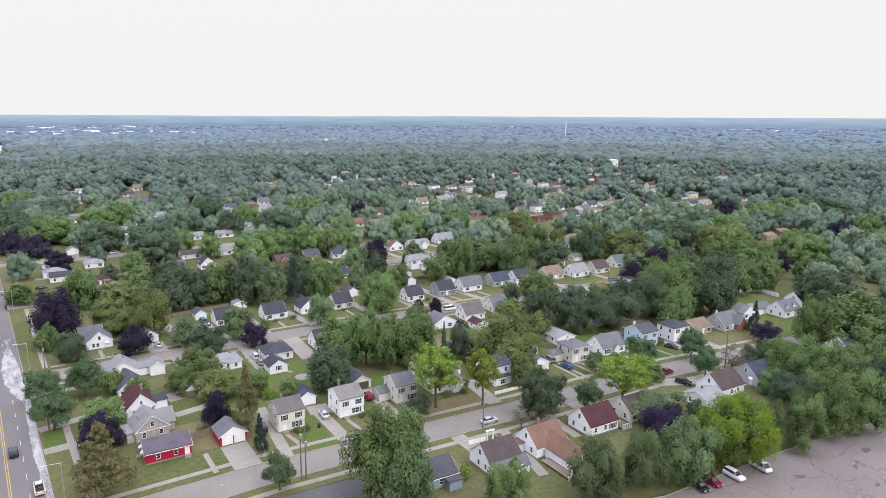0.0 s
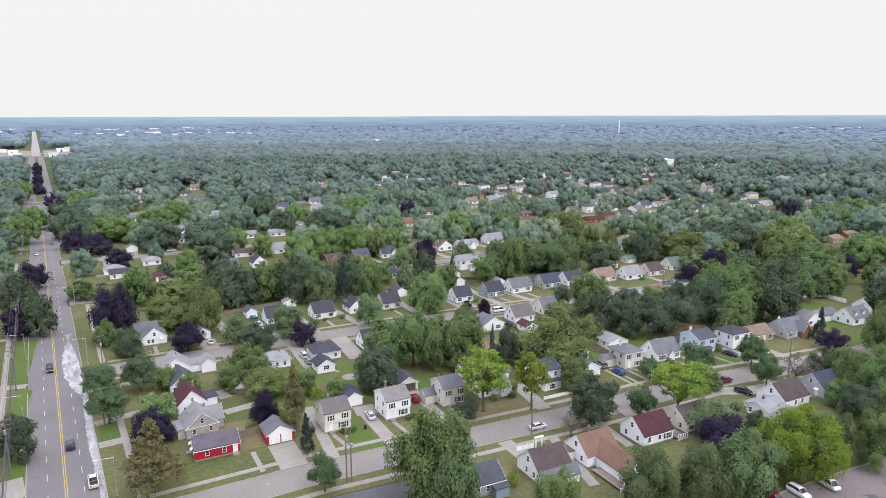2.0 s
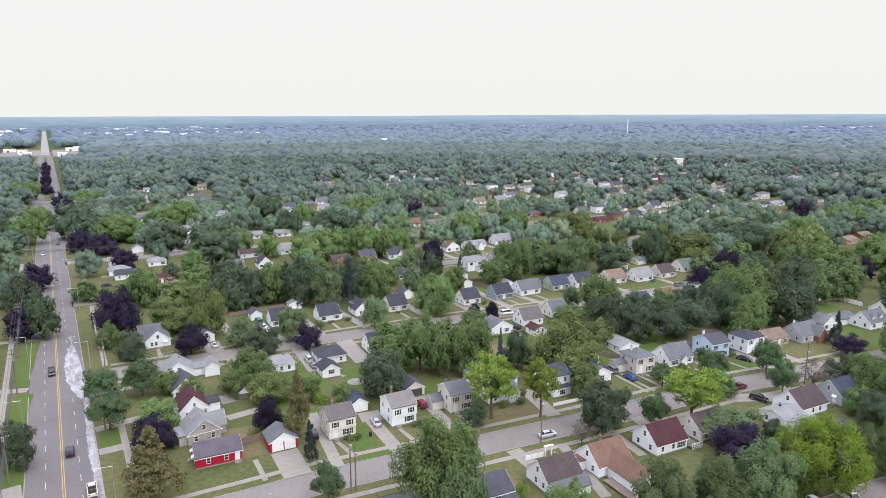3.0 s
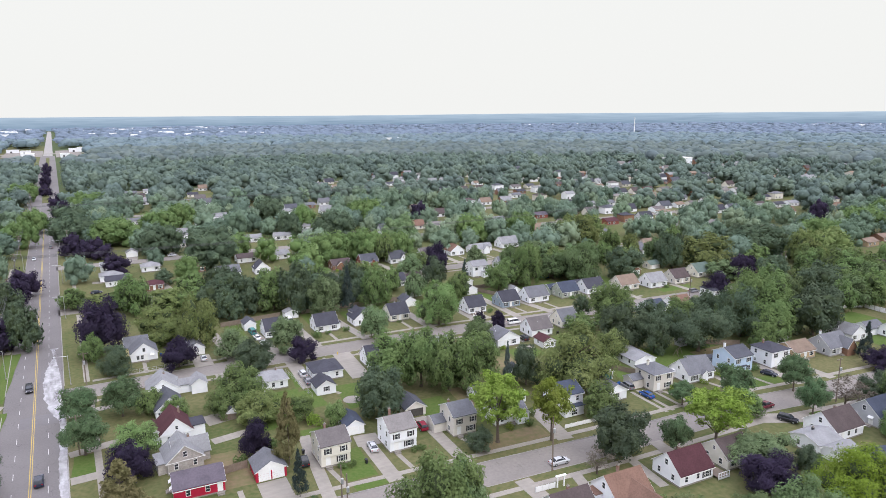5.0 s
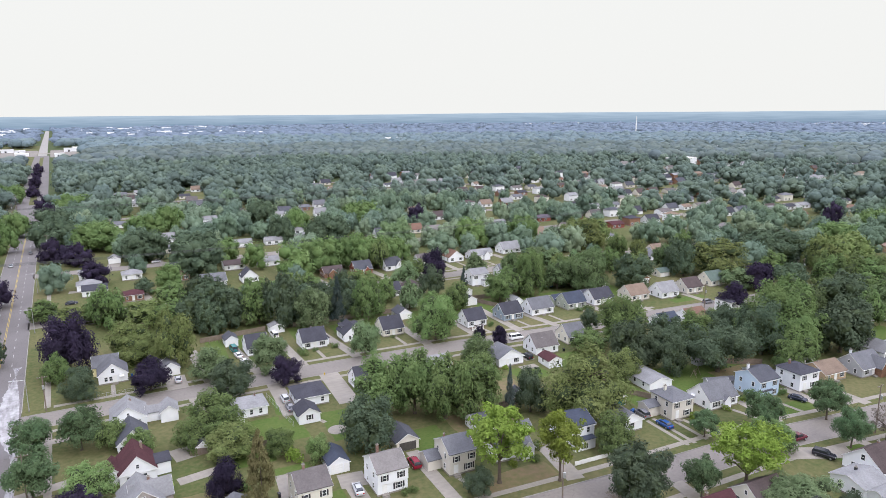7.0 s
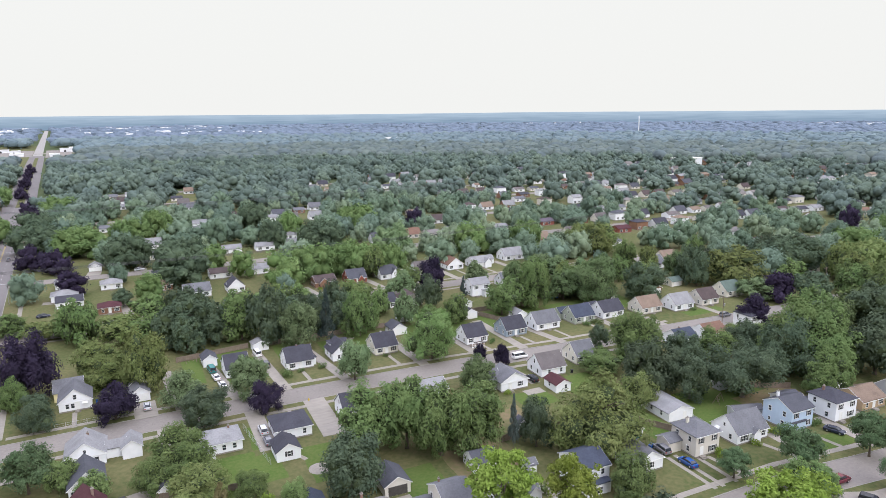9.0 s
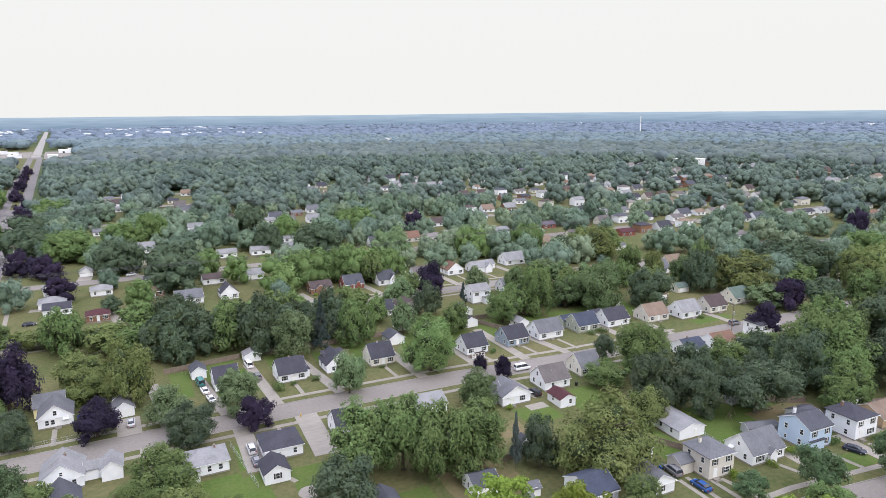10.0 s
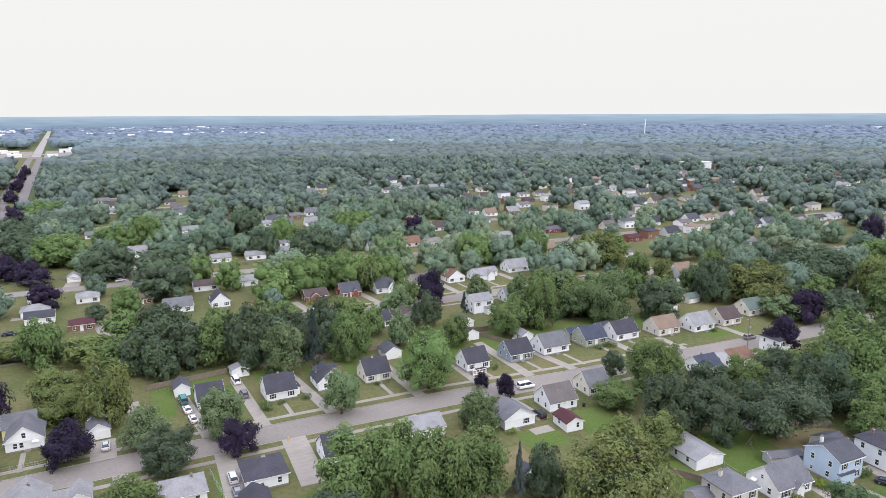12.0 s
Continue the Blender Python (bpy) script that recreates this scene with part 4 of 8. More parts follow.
def street_lamp(x, y, reach, h=8.6, rot=0):
    root = new("street_lamp")
    root.matrix_basis = pose(x, y, LAWN, 0, 0, rot)
    part("base", shared("lamp_base x", lambda: boxes((-0.2, -0.2, -0.1, 0.2, 0.2, 0.35), bevel=0.04), CONCRETE), parent=root)
    part("pole", shared("lamp_pole x", lambda: tube(bmesh.new(), (0, 0, 0.3), (0, 0, h), 0.1, 0.07, 8), STEEL), parent=root)
    part("arm", shared("lamp_arm x", lambda: tube(bmesh.new(), (0, 0, h - 0.15), (reach, 0, h + 0.15), 0.05, 0.035, 6), STEEL), parent=root)
    part("lamp_head", shared("lamp_head x", lambda: boxes((reach - 0.1, -0.13, h + 0.06, reach + 0.6, 0.13, h + 0.2), bevel=0.04), STEEL), parent=root)
    return tagged(root, "grey steel street lamp with a long arm", "street lamp", "street lamps along the main road")


def cable(a, b, sag=0.6, r=0.014):
    cu = bpy.data.curves.new("power_line", "CURVE")
    cu.dimensions, cu.bevel_depth, cu.bevel_resolution = "3D", r, 1
    sp = cu.splines.new("POLY")
    n = 13
    sp.points.add(n - 1)
    a, b = Vector(a), Vector(b)
    for i in range(n):
        t = i / (n - 1)
        p = a.lerp(b, t)
        sp.points[i].co = (p.x, p.y, p.z - 4 * sag * t * (1 - t), 1)
    cu.materials.append(WIRE)
    return tagged(new("power_line", cu), "thin sagging black power line between poles", "power line", "power lines")


def fence(x0, y0, x1, y1, h=1.7, material=None, label="weathered timber garden fence", step=2.2, wire=False):
    root = new("fence")
    L = math.hypot(x1 - x0, y1 - y0)
    root.matrix_basis = pose(x0, y0, LAWN, 0, 0, math.degrees(math.atan2(y1 - y0, x1 - x0)))
    n = max(1, round(L / step))
    for i in range(n + 1):
        part("post", shared("post %.1f" % h, lambda: boxes((-0.05, -0.05, -0.1, 0.05, 0.05, h + 0.08)), material or WOOD), parent=root, at=pose(i * L / n, 0, 0))
    for i in range(n):
        s = L / n
        key = "panel %.2f %.2f %s" % (h, s, (material or WOOD).name)
        if wire:
            part("rail", shared(key, lambda: boxes((0.05, -0.015, h - 0.04, s - 0.05, 0.015, h), (0.05, -0.01, h * 0.5, s - 0.05, 0.01, h * 0.5 + 0.02), (0.05, -0.01, 0.1, s - 0.05, 0.01, 0.12)), material or STEEL), parent=root, at=pose(i * s, 0, 0))
            continue
        m = max(2, int(s / 0.24))

        def boarded():
            """One run of boards, each a little before or behind the next."""
            bm = bmesh.new()
            w = (s - 0.1) / m
            front = [(0.05 + (j + k) * w, -0.02 - 0.025 * (j % 2)) for j in range(m) for k in (0, 1)]
            ring0 = [(x, y, 0.06) for x, y in front] + [(s - 0.05, 0.02, 0.06), (0.05, 0.02, 0.06)]
            lo = [bm.verts.new(v) for v in ring0]
            hi = [bm.verts.new((v[0], v[1], h)) for v in ring0]
            for j in range(len(lo)):
                q = (j + 1) % len(lo)
                bm.faces.new((lo[j], lo[q], hi[q], hi[j]))
            bm.faces.new(hi), bm.faces.new(lo[::-1])
            return bm

        part("panel", shared(key, boarded, material or WOOD), parent=root, at=pose(i * s, 0, 0))
    return tagged(root, label, "fence", "garden fences")


# ---- main road: markings, slurry, lamps ----
def flat(name, rows, material, label, category, z=0.026):
    bm = bmesh.new()
    for x0, y0, x1, y1 in rows:
        box(bm, x0, y0, z - 0.01, x1, y1, z)
    return tagged(part(name, bm, material), label, category, kind="structure")


flat("road_marking", [(s - 0.07, 60, s + 0.07, 560) for s in (-0.2, 0.2)], YELLOW, "worn double yellow centre line", "road marking")
flat("road_marking", [(s - 0.06, 62 + 9 * i, s + 0.06, 65 + 9 * i) for s in (-3.2, 3.2) for i in range(70)], WHITEPAINT, "dashed white lane lines", "road marking")
flat("repair_patch", [(-2.9, 196, 5.2, 203), (1.2, 228, 5.8, 238), (-5.8, 262, -3.4, 284)], TAR, "darker rectangles of patched asphalt", "road patch", 0.0235)


def blotch(name, outline, material, label, category, z):
    bm = bmesh.new()
    bm.faces.new([bm.verts.new((x, y, z)) for x, y in outline])
    bmesh.ops.triangulate(bm, faces=bm.faces[:])
    return tagged(part(name, bm, material), label, category, kind="structure")


rnd = random.Random(5)


def ragged(cx0, cx1, y0, y1, n, jag):
    left = [(cx0(t) + rnd.uniform(-jag, jag), y0 + (y1 - y0) * t) for t in [i / n for i in range(n + 1)]]
    right = [(cx1(t) + rnd.uniform(-jag, jag) * 0.4, y0 + (y1 - y0) * t) for t in [i / n for i in range(n + 1)]]
    return left + right[::-1]


blotch("slurry_spill", ragged(lambda t: 5.4 + 0.3 * math.sin(9 * t), lambda t: 6.8, 130, 206, 60, 0.16), SLURRY, "dried white slurry along the gutter", "spill", 0.03)
blotch("slurry_spill", ragged(lambda t: 5.7 - 4.7 * math.sin(math.pi * min(1, t * 1.0)) ** 0.9 * (1 - 0.35 * t), lambda t: 6.7 - 3.2 * t ** 3, 195, 258, 60, 0.35), SLURRY, "white slurry splashed across two lanes", "spill", 0.034)
for y in (138, 221, 293, 354, 425, 500):
    street_lamp(8.6, y, -3.4)
for y in (182, 235, 302, 391, 486):
    street_lamp(-7.4, y, 3.4, rot=0)
for y in (100, 158, 210, 262, 316, 370, 424, 478, 532, 590, 650):
    utility_pole(-9.6, y, 13.0, 3)
for y0, y1 in zip((46, 100, 158, 210, 262, 316, 370, 424, 478, 532, 590), (100, 158, 210, 262, 316, 370, 424, 478, 532, 590, 650)):
    for dx, dz in ((-1.05, 12.9), (0.5, 12.9), (1.05, 12.9), (-0.5, 11.8), (1.05, 11.8), (0, 9.2), (0.1, 8.6), (-0.1, 8.0)):
        cable((-9.6 + dx, y0, dz), (-9.6 + dx, y1, dz), 0.8, 0.05 if dz < 10 else 0.035)
utility_pole(9.3, 175.0, 9.5, 1)
utility_pole(12.4, 219.0, 9.5, 1)
utility_pole(12.6, 430, 13, 1)
utility_pole(49.7, 119.9, 12.6, 0)
utility_pole(50.5, 119.3, 11.0, 0)
utility_pole(95.0, 116.2, 12.2, 0)
utility_pole(97.8, 215.4, 11.5, 1)
utility_pole(179.5, 105.4, 12.0, 1)
utility_pole(223.5, 189.0, 11.5, 1)
utility_pole(295.0, 196.0, 11.5, 1)
for y, rise in ((345, 15.0), (520, 16.5)):
    for k in range(3):
        cable((-9, y + k * 0.6, rise + 0.3 * k), (300, y - 30 + k * 0.6, rise + 3 + 0.3 * k), 2.0, 0.06)

# ---- pavements, drives and paths ----
slab_pavement(STREETS[0], 1, 14.0, 214.0)
slab_pavement(STREETS[1], 1, 14.0, 214.0)
for st, sides in ((STREETS[0], (-1,)), (STREETS[1], (-1,)), (STREETS[2], (1, -1))):
    for s in sides:
        a, b = off(st, s * (HALF + 2.6)), off(st, s * (HALF + 4.1))
        lo, up = (a, b) if s > 0 else (b, a)
        tagged(part("pavement", band("pavement", lo, up, [12] + XS[2:19], 0.0, LAWN + 0.018, CONCRETE)), "narrow pale concrete pavement along the street", "pavement", kind="structure")
for y0, y1 in ((134.5, 206), (221, 296), (310, 382)):
    strip(12.6, y0, 12.9, y1, 1.5, step=1.6, name="pavement", label="narrow pale concrete pavement along the main road")
strip(-12.5, 60, -12.8, 400, 1.5, name="pavement", label="narrow pale concrete pavement along the main road")
drives = 0
for x0, y0, x1, y1, w in (
        (42.4, 130.8, 43.0, 142.6, 6.0), (51.0, 129.8, 55.0, 158.0, 2.7), (65.2, 129.4, 66.6, 151.5, 3.4), (66.5, 146.0, 67.5, 151.5, 5.4), (81.2, 127.5, 83.0, 153.0, 3.0),
        (106.6, 125.5, 110.2, 142.0, 4.0), (137.8, 123.6, 139.0, 137.0, 1.0), (139.9, 123.4, 141.1, 137.0, 1.0), (143.6, 123.2, 144.6, 134.0, 1.0), (183.4, 117.0, 185.4, 132.0, 3.2), (194.8, 115.0, 195.8, 130.0, 3.0), (165.8, 120.2, 168.0, 134.0, 2.6),
        (43.8, 216.2, 44.2, 226.5, 5.4), (52.3, 216.0, 52.0, 246.0, 3.2), (65.9, 216.0, 64.2, 242.0, 2.8), (78.9, 214.9, 79.0, 248.0, 3.0), (95.6, 213.9, 93.6, 243.0, 3.0), (119.8, 211.9, 120.6, 240.0, 3.2), (138.0, 210.5, 139.2, 232.0, 3.0),
        (153.6, 208.0, 155.8, 240.0, 3.2), (168.0, 206.0, 166.2, 226.0, 3.0), (193.6, 203.0, 194.8, 222.0, 3.0), (210.0, 201.8, 211.0, 214.0, 2.8), (238.0, 199.0, 239.0, 212.0, 2.8),
        (67.4, 206.6, 65.6, 184.5, 4.2), (83.0, 205.5, 80.9, 184.0, 5.6), (46.5, 207.8, 46.0, 198.0, 3.0), (139.0, 201.3, 139.6, 184.0, 3.0), (112.0, 202.4, 112.0, 190.0, 3.0),
        (7.2, 175.8, 24.0, 178.6, 3.0), (7.2, 163.2, 22.0, 163.6, 3.2), (7.2, 198.9, 18.0, 199.4, 2.6), (36.5, 177.6, 47.0, 179.2, 6.0), (36.0, 166.0, 44.0, 167.0, 3.0),
        (-7.2, 212.0, -16.0, 214.6, 3.2), (-7.2, 170.0, -14.0, 187.0, 2.2), (-7.2, 152.0, -30.0, 150.0, 9.0), (-7.2, 260.0, -18.0, 262.0, 3.0), (-7.2, 330.0, -20.0, 332.0, 3.0),
        (87.4, 116.6, 86.6, 100.0, 3.6), (98.4, 113.0, 92.0, 92.0, 2.4), (123.2, 114.4, 121.4, 104.0, 3.2), (152.0, 110.6, 166.0, 103.0, 5.0), (113.2, 114.8, 110.6, 100.0, 2.2), (172.0, 108.0, 173.0, 98.0, 2.4),
        (144.0, 287.5, 146.0, 300.0, 3.0), (119.5, 299.4, 118.0, 318.0, 3.0), (147.4, 297.2, 146.0, 318.0, 3.0), (165.4, 296.2, 166.0, 316.0, 3.0), (182.6, 295.3, 183.4, 316.0, 3.0), (197.2, 294.2, 197.0, 310.0, 3.0), (216.0, 293.0, 216.6, 318.0, 3.0),
        (62.0, 389.0, 62.0, 402.0, 3.0), (40.0, 391.2, 41.4, 400.0, 6.0), (50.0, 303.6, 47.0, 330.0, 3.4), (20.0, 348.0, 34.0, 346.0, 4.0)):
    strip(x0, y0, x1, y1, w, z=0.006 + 0.0006 * (drives := drives + 1))
for x0, y0, x1, y1 in ((55.6, 133.4, 54.9, 140.4), (70.4, 132.4, 70.2, 139.0), (88.0, 130.2, 86.2, 138.0), (163.6, 122.0, 161.6, 132.2), (147.6, 123.2, 146.8, 133.0), (176.0, 119.4, 175.6, 130.0), (188.4, 117.4, 187.6, 126.0), (36.0, 132.4, 36.4, 142.0),
                       (28.0, 219.6, 28.4, 229.0), (86.6, 217.2, 86.8, 226.4), (113.6, 215.4, 113.8, 225.0), (144.0, 211.6, 143.6, 219.0), (159.6, 209.6, 159.4, 218.0), (173.4, 207.4, 173.4, 217.6), (187.8, 206.0, 187.8, 217.4), (200.0, 205.0, 200.0, 216.0),
                       (71.4, 176.4, 68.0, 184.6), (126.0, 301.6, 126.4, 312.6), (140.8, 300.8, 141.0, 311.4), (156.6, 299.2, 156.8, 310.0), (190.0, 297.2, 190.6, 311.0), (204.0, 296.6, 204.0, 307.0)):
    strip(x0, y0, x1, y1, 1.1, name="garden_path", label="narrow concrete garden path to a house", z=0.012)


def patch(x0, y0, x1, y1, material, name, label, rot=-4.0, z=0.012):
    """A lawn or bed with an uneven edge, laid a little above the turf."""
    rng = random.Random(int(x0 * 7 + y0))
    w, d = x1 - x0, y1 - y0
    pts = [(w * t, rng.uniform(-0.2, 0.2)) for t in np.linspace(0, 1, 6)] + [(w + rng.uniform(-0.2, 0.2), d * t) for t in np.linspace(0.15, 0.85, 4)]
    pts += [(w * (1 - t), d + rng.uniform(-0.2, 0.2)) for t in np.linspace(0, 1, 6)] + [(rng.uniform(-0.2, 0.2), d * (1 - t)) for t in np.linspace(0.15, 0.85, 4)]
    bm = bmesh.new()
    bm.faces.new([bm.verts.new((px, py, 0)) for px, py in pts])
    bmesh.ops.triangulate(bm, faces=bm.faces[:])
    return tagged(part(name, bm, material, at=pose(x0, y0, LAWN + z, 0, 0, rot)), label, name, kind="structure")


for x0, y0, x1, y1 in ((56.6, 134.0, 63.0, 147.0), (56.6, 129.9, 63.4, 132.3), (7.4, 164.6, 12.0, 174.4), (47.6, 165.0, 56.0, 182.0), (62.4, 186.0, 65.4, 198.0), (50.0, 182.8, 62.0, 186.6), (70.0, 166.0, 80.0, 182.0), (138.0, 240.0, 152.0, 262.0), (158.0, 142.0, 176.0, 160.0), (168.0, 121.2, 182.0, 126.6), (160.0, 101.0, 171.0, 106.0), (-11.6, 190.0, -7.2, 209.0), (-11.6, 216.0, -7.2, 258.0), (-11.6, 155.0, -7.2, 168.0), (226.0, 204.0, 244.0, 209.0), (234.0, 122.0, 262.0, 150.0), (225.0, 101.0, 242.0, 116.0), (66.0, 228.0, 78.0, 246.0)):
    patch(min(x0, x1), min(y0, y1), max(x0, x1), max(y0, y1), LUSH, "lawn", "lush bright green mown lawn")
for x0, y0, x1, y1 in ((86.0, 130.0, 105.0, 136.0), (66.0, 102.0, 80.0, 113.0), (176.0, 138.0, 196.0, 150.0), (96.0, 150.0, 112.0, 164.0), (30.0, 144.0, 40.0, 160.0), (108.0, 168.0, 126.0, 178.0)):
    patch(x0, y0, x1, y1, DIRT, "flower_bed", "worn brown earth with thin grass")

# watered back gardens behind the houses
for x0, y0, w, d in ((53, 152, 8, 9), (84, 150, 9, 12), (96, 150, 10, 10), (122, 148, 5, 12), (143, 144, 8, 14), (160, 144, 14, 12), (176, 142, 12, 14), (25, 241, 10, 8), (56, 232, 5, 20), (66, 241, 9, 14), (84, 238, 9, 14), (98, 238, 9, 10),
                     (109, 236, 10, 12), (126, 232, 11, 16), (140, 230, 10, 20), (156, 230, 10, 18), (172, 230, 12, 14), (186, 229, 10, 14), (198, 228, 11, 14), (212, 225, 11, 14), (54, 172, 12, 12), (128, 172, 10, 9), (144, 172, 12, 12)):
    patch(x0, y0, x0 + w, y0 + d, LUSH, "lawn", "lush green back garden lawn", z=0.008)
tagged(part("kerb", band("kerb", off(lot_edge, -0.22), off(lot_edge, -0.02), [66, 106, 144, 181, 260, 420], -0.1, 0.2, KERB)), "pale concrete kerb round the car park", "kerb", kind="structure")

# ---- houses on the north side of the first street ----
house("ranch", 23.7, 143.6, 11.0, 8.2, "red", "mauve", -4, feats=[("S", 3.0, 1.0, "w"), ("S", 7.2, 1.0, "w"), ("S", 9.9, 0.4, "d"), ("W", 2.5, 1.0, "w"), ("W", 5.6, 0.4, "d"), ("W", 5.6, 2.3, "a"), ("W", 2.5, 2.2, "a")], label="crimson single-storey house with mauve-grey roof and white trim")
house("garage", 39.6, 142.8, 7.2, 7.4, "red", "grey", -3, ridge=4.4, feats=[("S", 2.0, 0.02, "g"), ("S", 5.2, 0.02, "g")], label="crimson double garage with white doors and grey roof")
gable = bpy.data.objects["garage"]
part("gable_board", prism(bmesh.new(), [(0.0, 2.32), (7.2, 2.32), (7.2, 2.45), (3.6, 4.4), (0.0, 2.45)], "y", -0.07, -0.012), TRIM, gable)
house("colonial", 53.0, 141.2, 7.4, 8.6, "cream", "greybrown", -3, chim=(3.0, 6.4, 8.6), label="cream two-storey house with overhanging upper floor and shutters", extra=[(0.0, -0.4, 7.4, 0.39, 5.4, 5.6, "f", "cream", "greybrown", 2.75)], feats=[("S", 1.6, 3.5, "h", -0.42), ("S", 5.6, 3.5, "h", -0.42), ("S", 1.7, 0.5, "d"), ("S", 5.2, 0.9, "H"), ("W", 2.2, 3.5, "w"), ("W", 6.4, 3.5, "w"), ("W", 2.6, 0.9, "w"), ("W", 6.4, 0.9, "v")])
house("garage", 63.2, 152.2, 5.0, 8.0, "white", "darkblue", -5, feats=[("S", 1.9, 0.02, "g"), ("S", 4.2, 0.02, "d"), ("W", 4, 1, "w")])
house("colonial", 68.4, 139.8, 7.4, 8.6, "white", "greybrown2", -3, chim=(2.8, 7.0, 9.0), label="white two-storey house with black shutters and mottled roof", extra=[(0.0, -0.4, 7.4, 0.39, 5.4, 5.6, "f", "white", "greybrown2", 2.75)], feats=[("S", 1.6, 3.5, "h", -0.42), ("S", 5.6, 3.5, "h", -0.42), ("S", 1.7, 0.5, "d"), ("S", 5.2, 0.9, "H"), ("W", 2.2, 3.5, "w"), ("W", 6.4, 3.5, "w"), ("W", 2.6, 0.9, "w"), ("W", 6.4, 0.9, "v")])
house("garage", 79.3, 153.6, 6.2, 8.0, "beige", "darkgrey", -5, ridge=4.2, feats=[("S", 3.1, 0.02, "o"), ("W", 4, 1, "w")], label="beige garage with charcoal roof, dark panel for its open door")
house("colonial", 84.3, 139.0, 6.8, 8.4, "beige", "grey", -4, chim=(1.6, 6.2, 8.2, 0.4), feats=[("S", 1.6, 3.5, "h", -0.42), ("S", 5.6, 3.5, "h", -0.42), ("S", 1.7, 0.5, "d"), ("S", 5.2, 0.9, "H"), ("W", 2.2, 3.5, "w"), ("W", 6.4, 3.5, "w"), ("W", 2.6, 0.9, "w"), ("W", 6.4, 0.9, "v")], extra=[(0.0, -0.4, 6.8, 0.39, 5.4, 5.6, "f", "beige", "grey", 2.75), (-3.6, 4.4, 3.6, 5.0, 2.6, 3.8, "x")], label="beige two-storey house with grey roof and side wing")
house("ranch", 95.4, 138.4, 10.2, 8.4, "white", "grey", -4, ridge=5.6, feats=[("S", 2.2, 1.0, "w"), ("S", 5.0, 0.4, "d"), ("S", 8.0, 0.9, "W"), ("W", 3, 1, "w"), ("W", 6, 1, "w")], extra=[(6.4, -1.6, 3.6, 3.0, 2.8, 4.4, "y")])
house("colonial", 113.0, 135.0, 7.6, 9.0, "white", "darkblue", -4, extra=[(0.2, -1.9, 6.4, 1.9, 2.6, 3.2, "f")], feats=[("S", 1.8, 3.5, "w"), ("S", 5.6, 3.5, "w"), ("W", 2.2, 3.5, "w"), ("W", 6, 3.5, "w"), ("W", 3, 1, "w"), ("S", 3.2, 0.5, "W", -1.95)], label="white two-storey house with blue-black roof and enclosed porch")
house("ranch", 127.6, 134.2, 7.6, 13.0, "white", "grey", -4, axis="y", ridge=4.9, feats=[("S", 3.8, 1.0, "W"), ("W", 3.0, 1.0, "w"), ("W", 7.0, 1.0, "w")])
house("garage", 136.0, 146.4, 5.8, 6.4, "white", "grey", -4, ridge=4.1, door="teal", label="white garage with teal door and grey roof")
house("hip2", 143.2, 133.2, 7.8, 8.4, "beige", "grey", -5, chim=(2.2, 5.4, 8.4, 0.6, SIDING["cream"]), extra=[(-4.2, 4.6, 4.2, 4.4, 2.8, 3.8, "x")], label="pale beige two-storey house with hipped grey roof and shutters")
house("garage", 151.6, 147.6, 8.6, 15.6, "white", "greylight", -6, ridge=3.7, feats=[("S", 5.6, 0.02, "d"), ("W", 3, 1, "w"), ("W", 7, 1, "w"), ("W", 11, 1, "w")], label="long white outbuilding with pale grey roof")
house("cape", 155.4, 132.2, 11.0, 8.6, "white", "grey", -5, feats=[("S", 2.6, 0.9, "H"), ("S", 6.2, 0.5, "d"), ("S", 9.2, 1, "h"), ("W", 2.2, 1, "w"), ("W", 4.3, 3.6, "v"), ("W", 6.2, 2.3, "a"), ("W", 6.2, 0.4, "d")], extra=[(5.0, -1.0, 2.4, 1.2, 2.6, 3.6, "y")])
house("colonial", 171.8, 130.0, 8.4, 9.0, "blue", "darkgrey", -5, extra=[(0.2, -0.5, 5.0, 0.5, 2.5, 2.9, "f")], chim=(3.0, 7.0, 8.8, 0.6, SIDING["white"]), label="pale blue two-storey house with charcoal roof")
house("hip2", 185.4, 127.6, 8.6, 8.6, "white", "dark", -5, chim=(2.6, 6.0, 8.4), label="white two-storey house with shutters and dark hipped roof", extra=[(-1.0, 8.0, 5.0, 3.0, 2.6, 3.4, "f")])
house("ranch", 196.8, 127.6, 10.0, 9.0, "tan", "tan", -6, ridge=5.2, chim=(2.0, 4.5, 6.0), label="tan single-storey house with tan shingle roof")
house("cape", 209.2, 124.4, 11.0, 9.4, "grey", "grey", -6, extra=[(6.2, -2.2, 4.4, 5.0, 2.9, 5.6, "y", "brick")], chim=(4.0, 7.2, 7.2, 0.6, SIDING["white"]), label="grey house with cross gable and brick front")
house("cape", 228.0, 128.0, 8.0, 12.0, "white", "greylight", -6, axis="y", ridge=5.6)
house("cape", 242.6, 120.6, 11.5, 9.0, "white", "grey", -6, label="white house with pale dormers and grey roof", extra=[(2.0, 1.0, 2.0, 3.4, 4.4, 5.4, "y"), (6.6, 1.0, 2.0, 3.4, 4.4, 5.4, "y"), (-5.0, 9.0, 9.0, 7.0, 2.6, 4.4, "x")])
house("cape", 262.0, 124.0, 9.0, 9.0, "white", "darkgrey", -6)
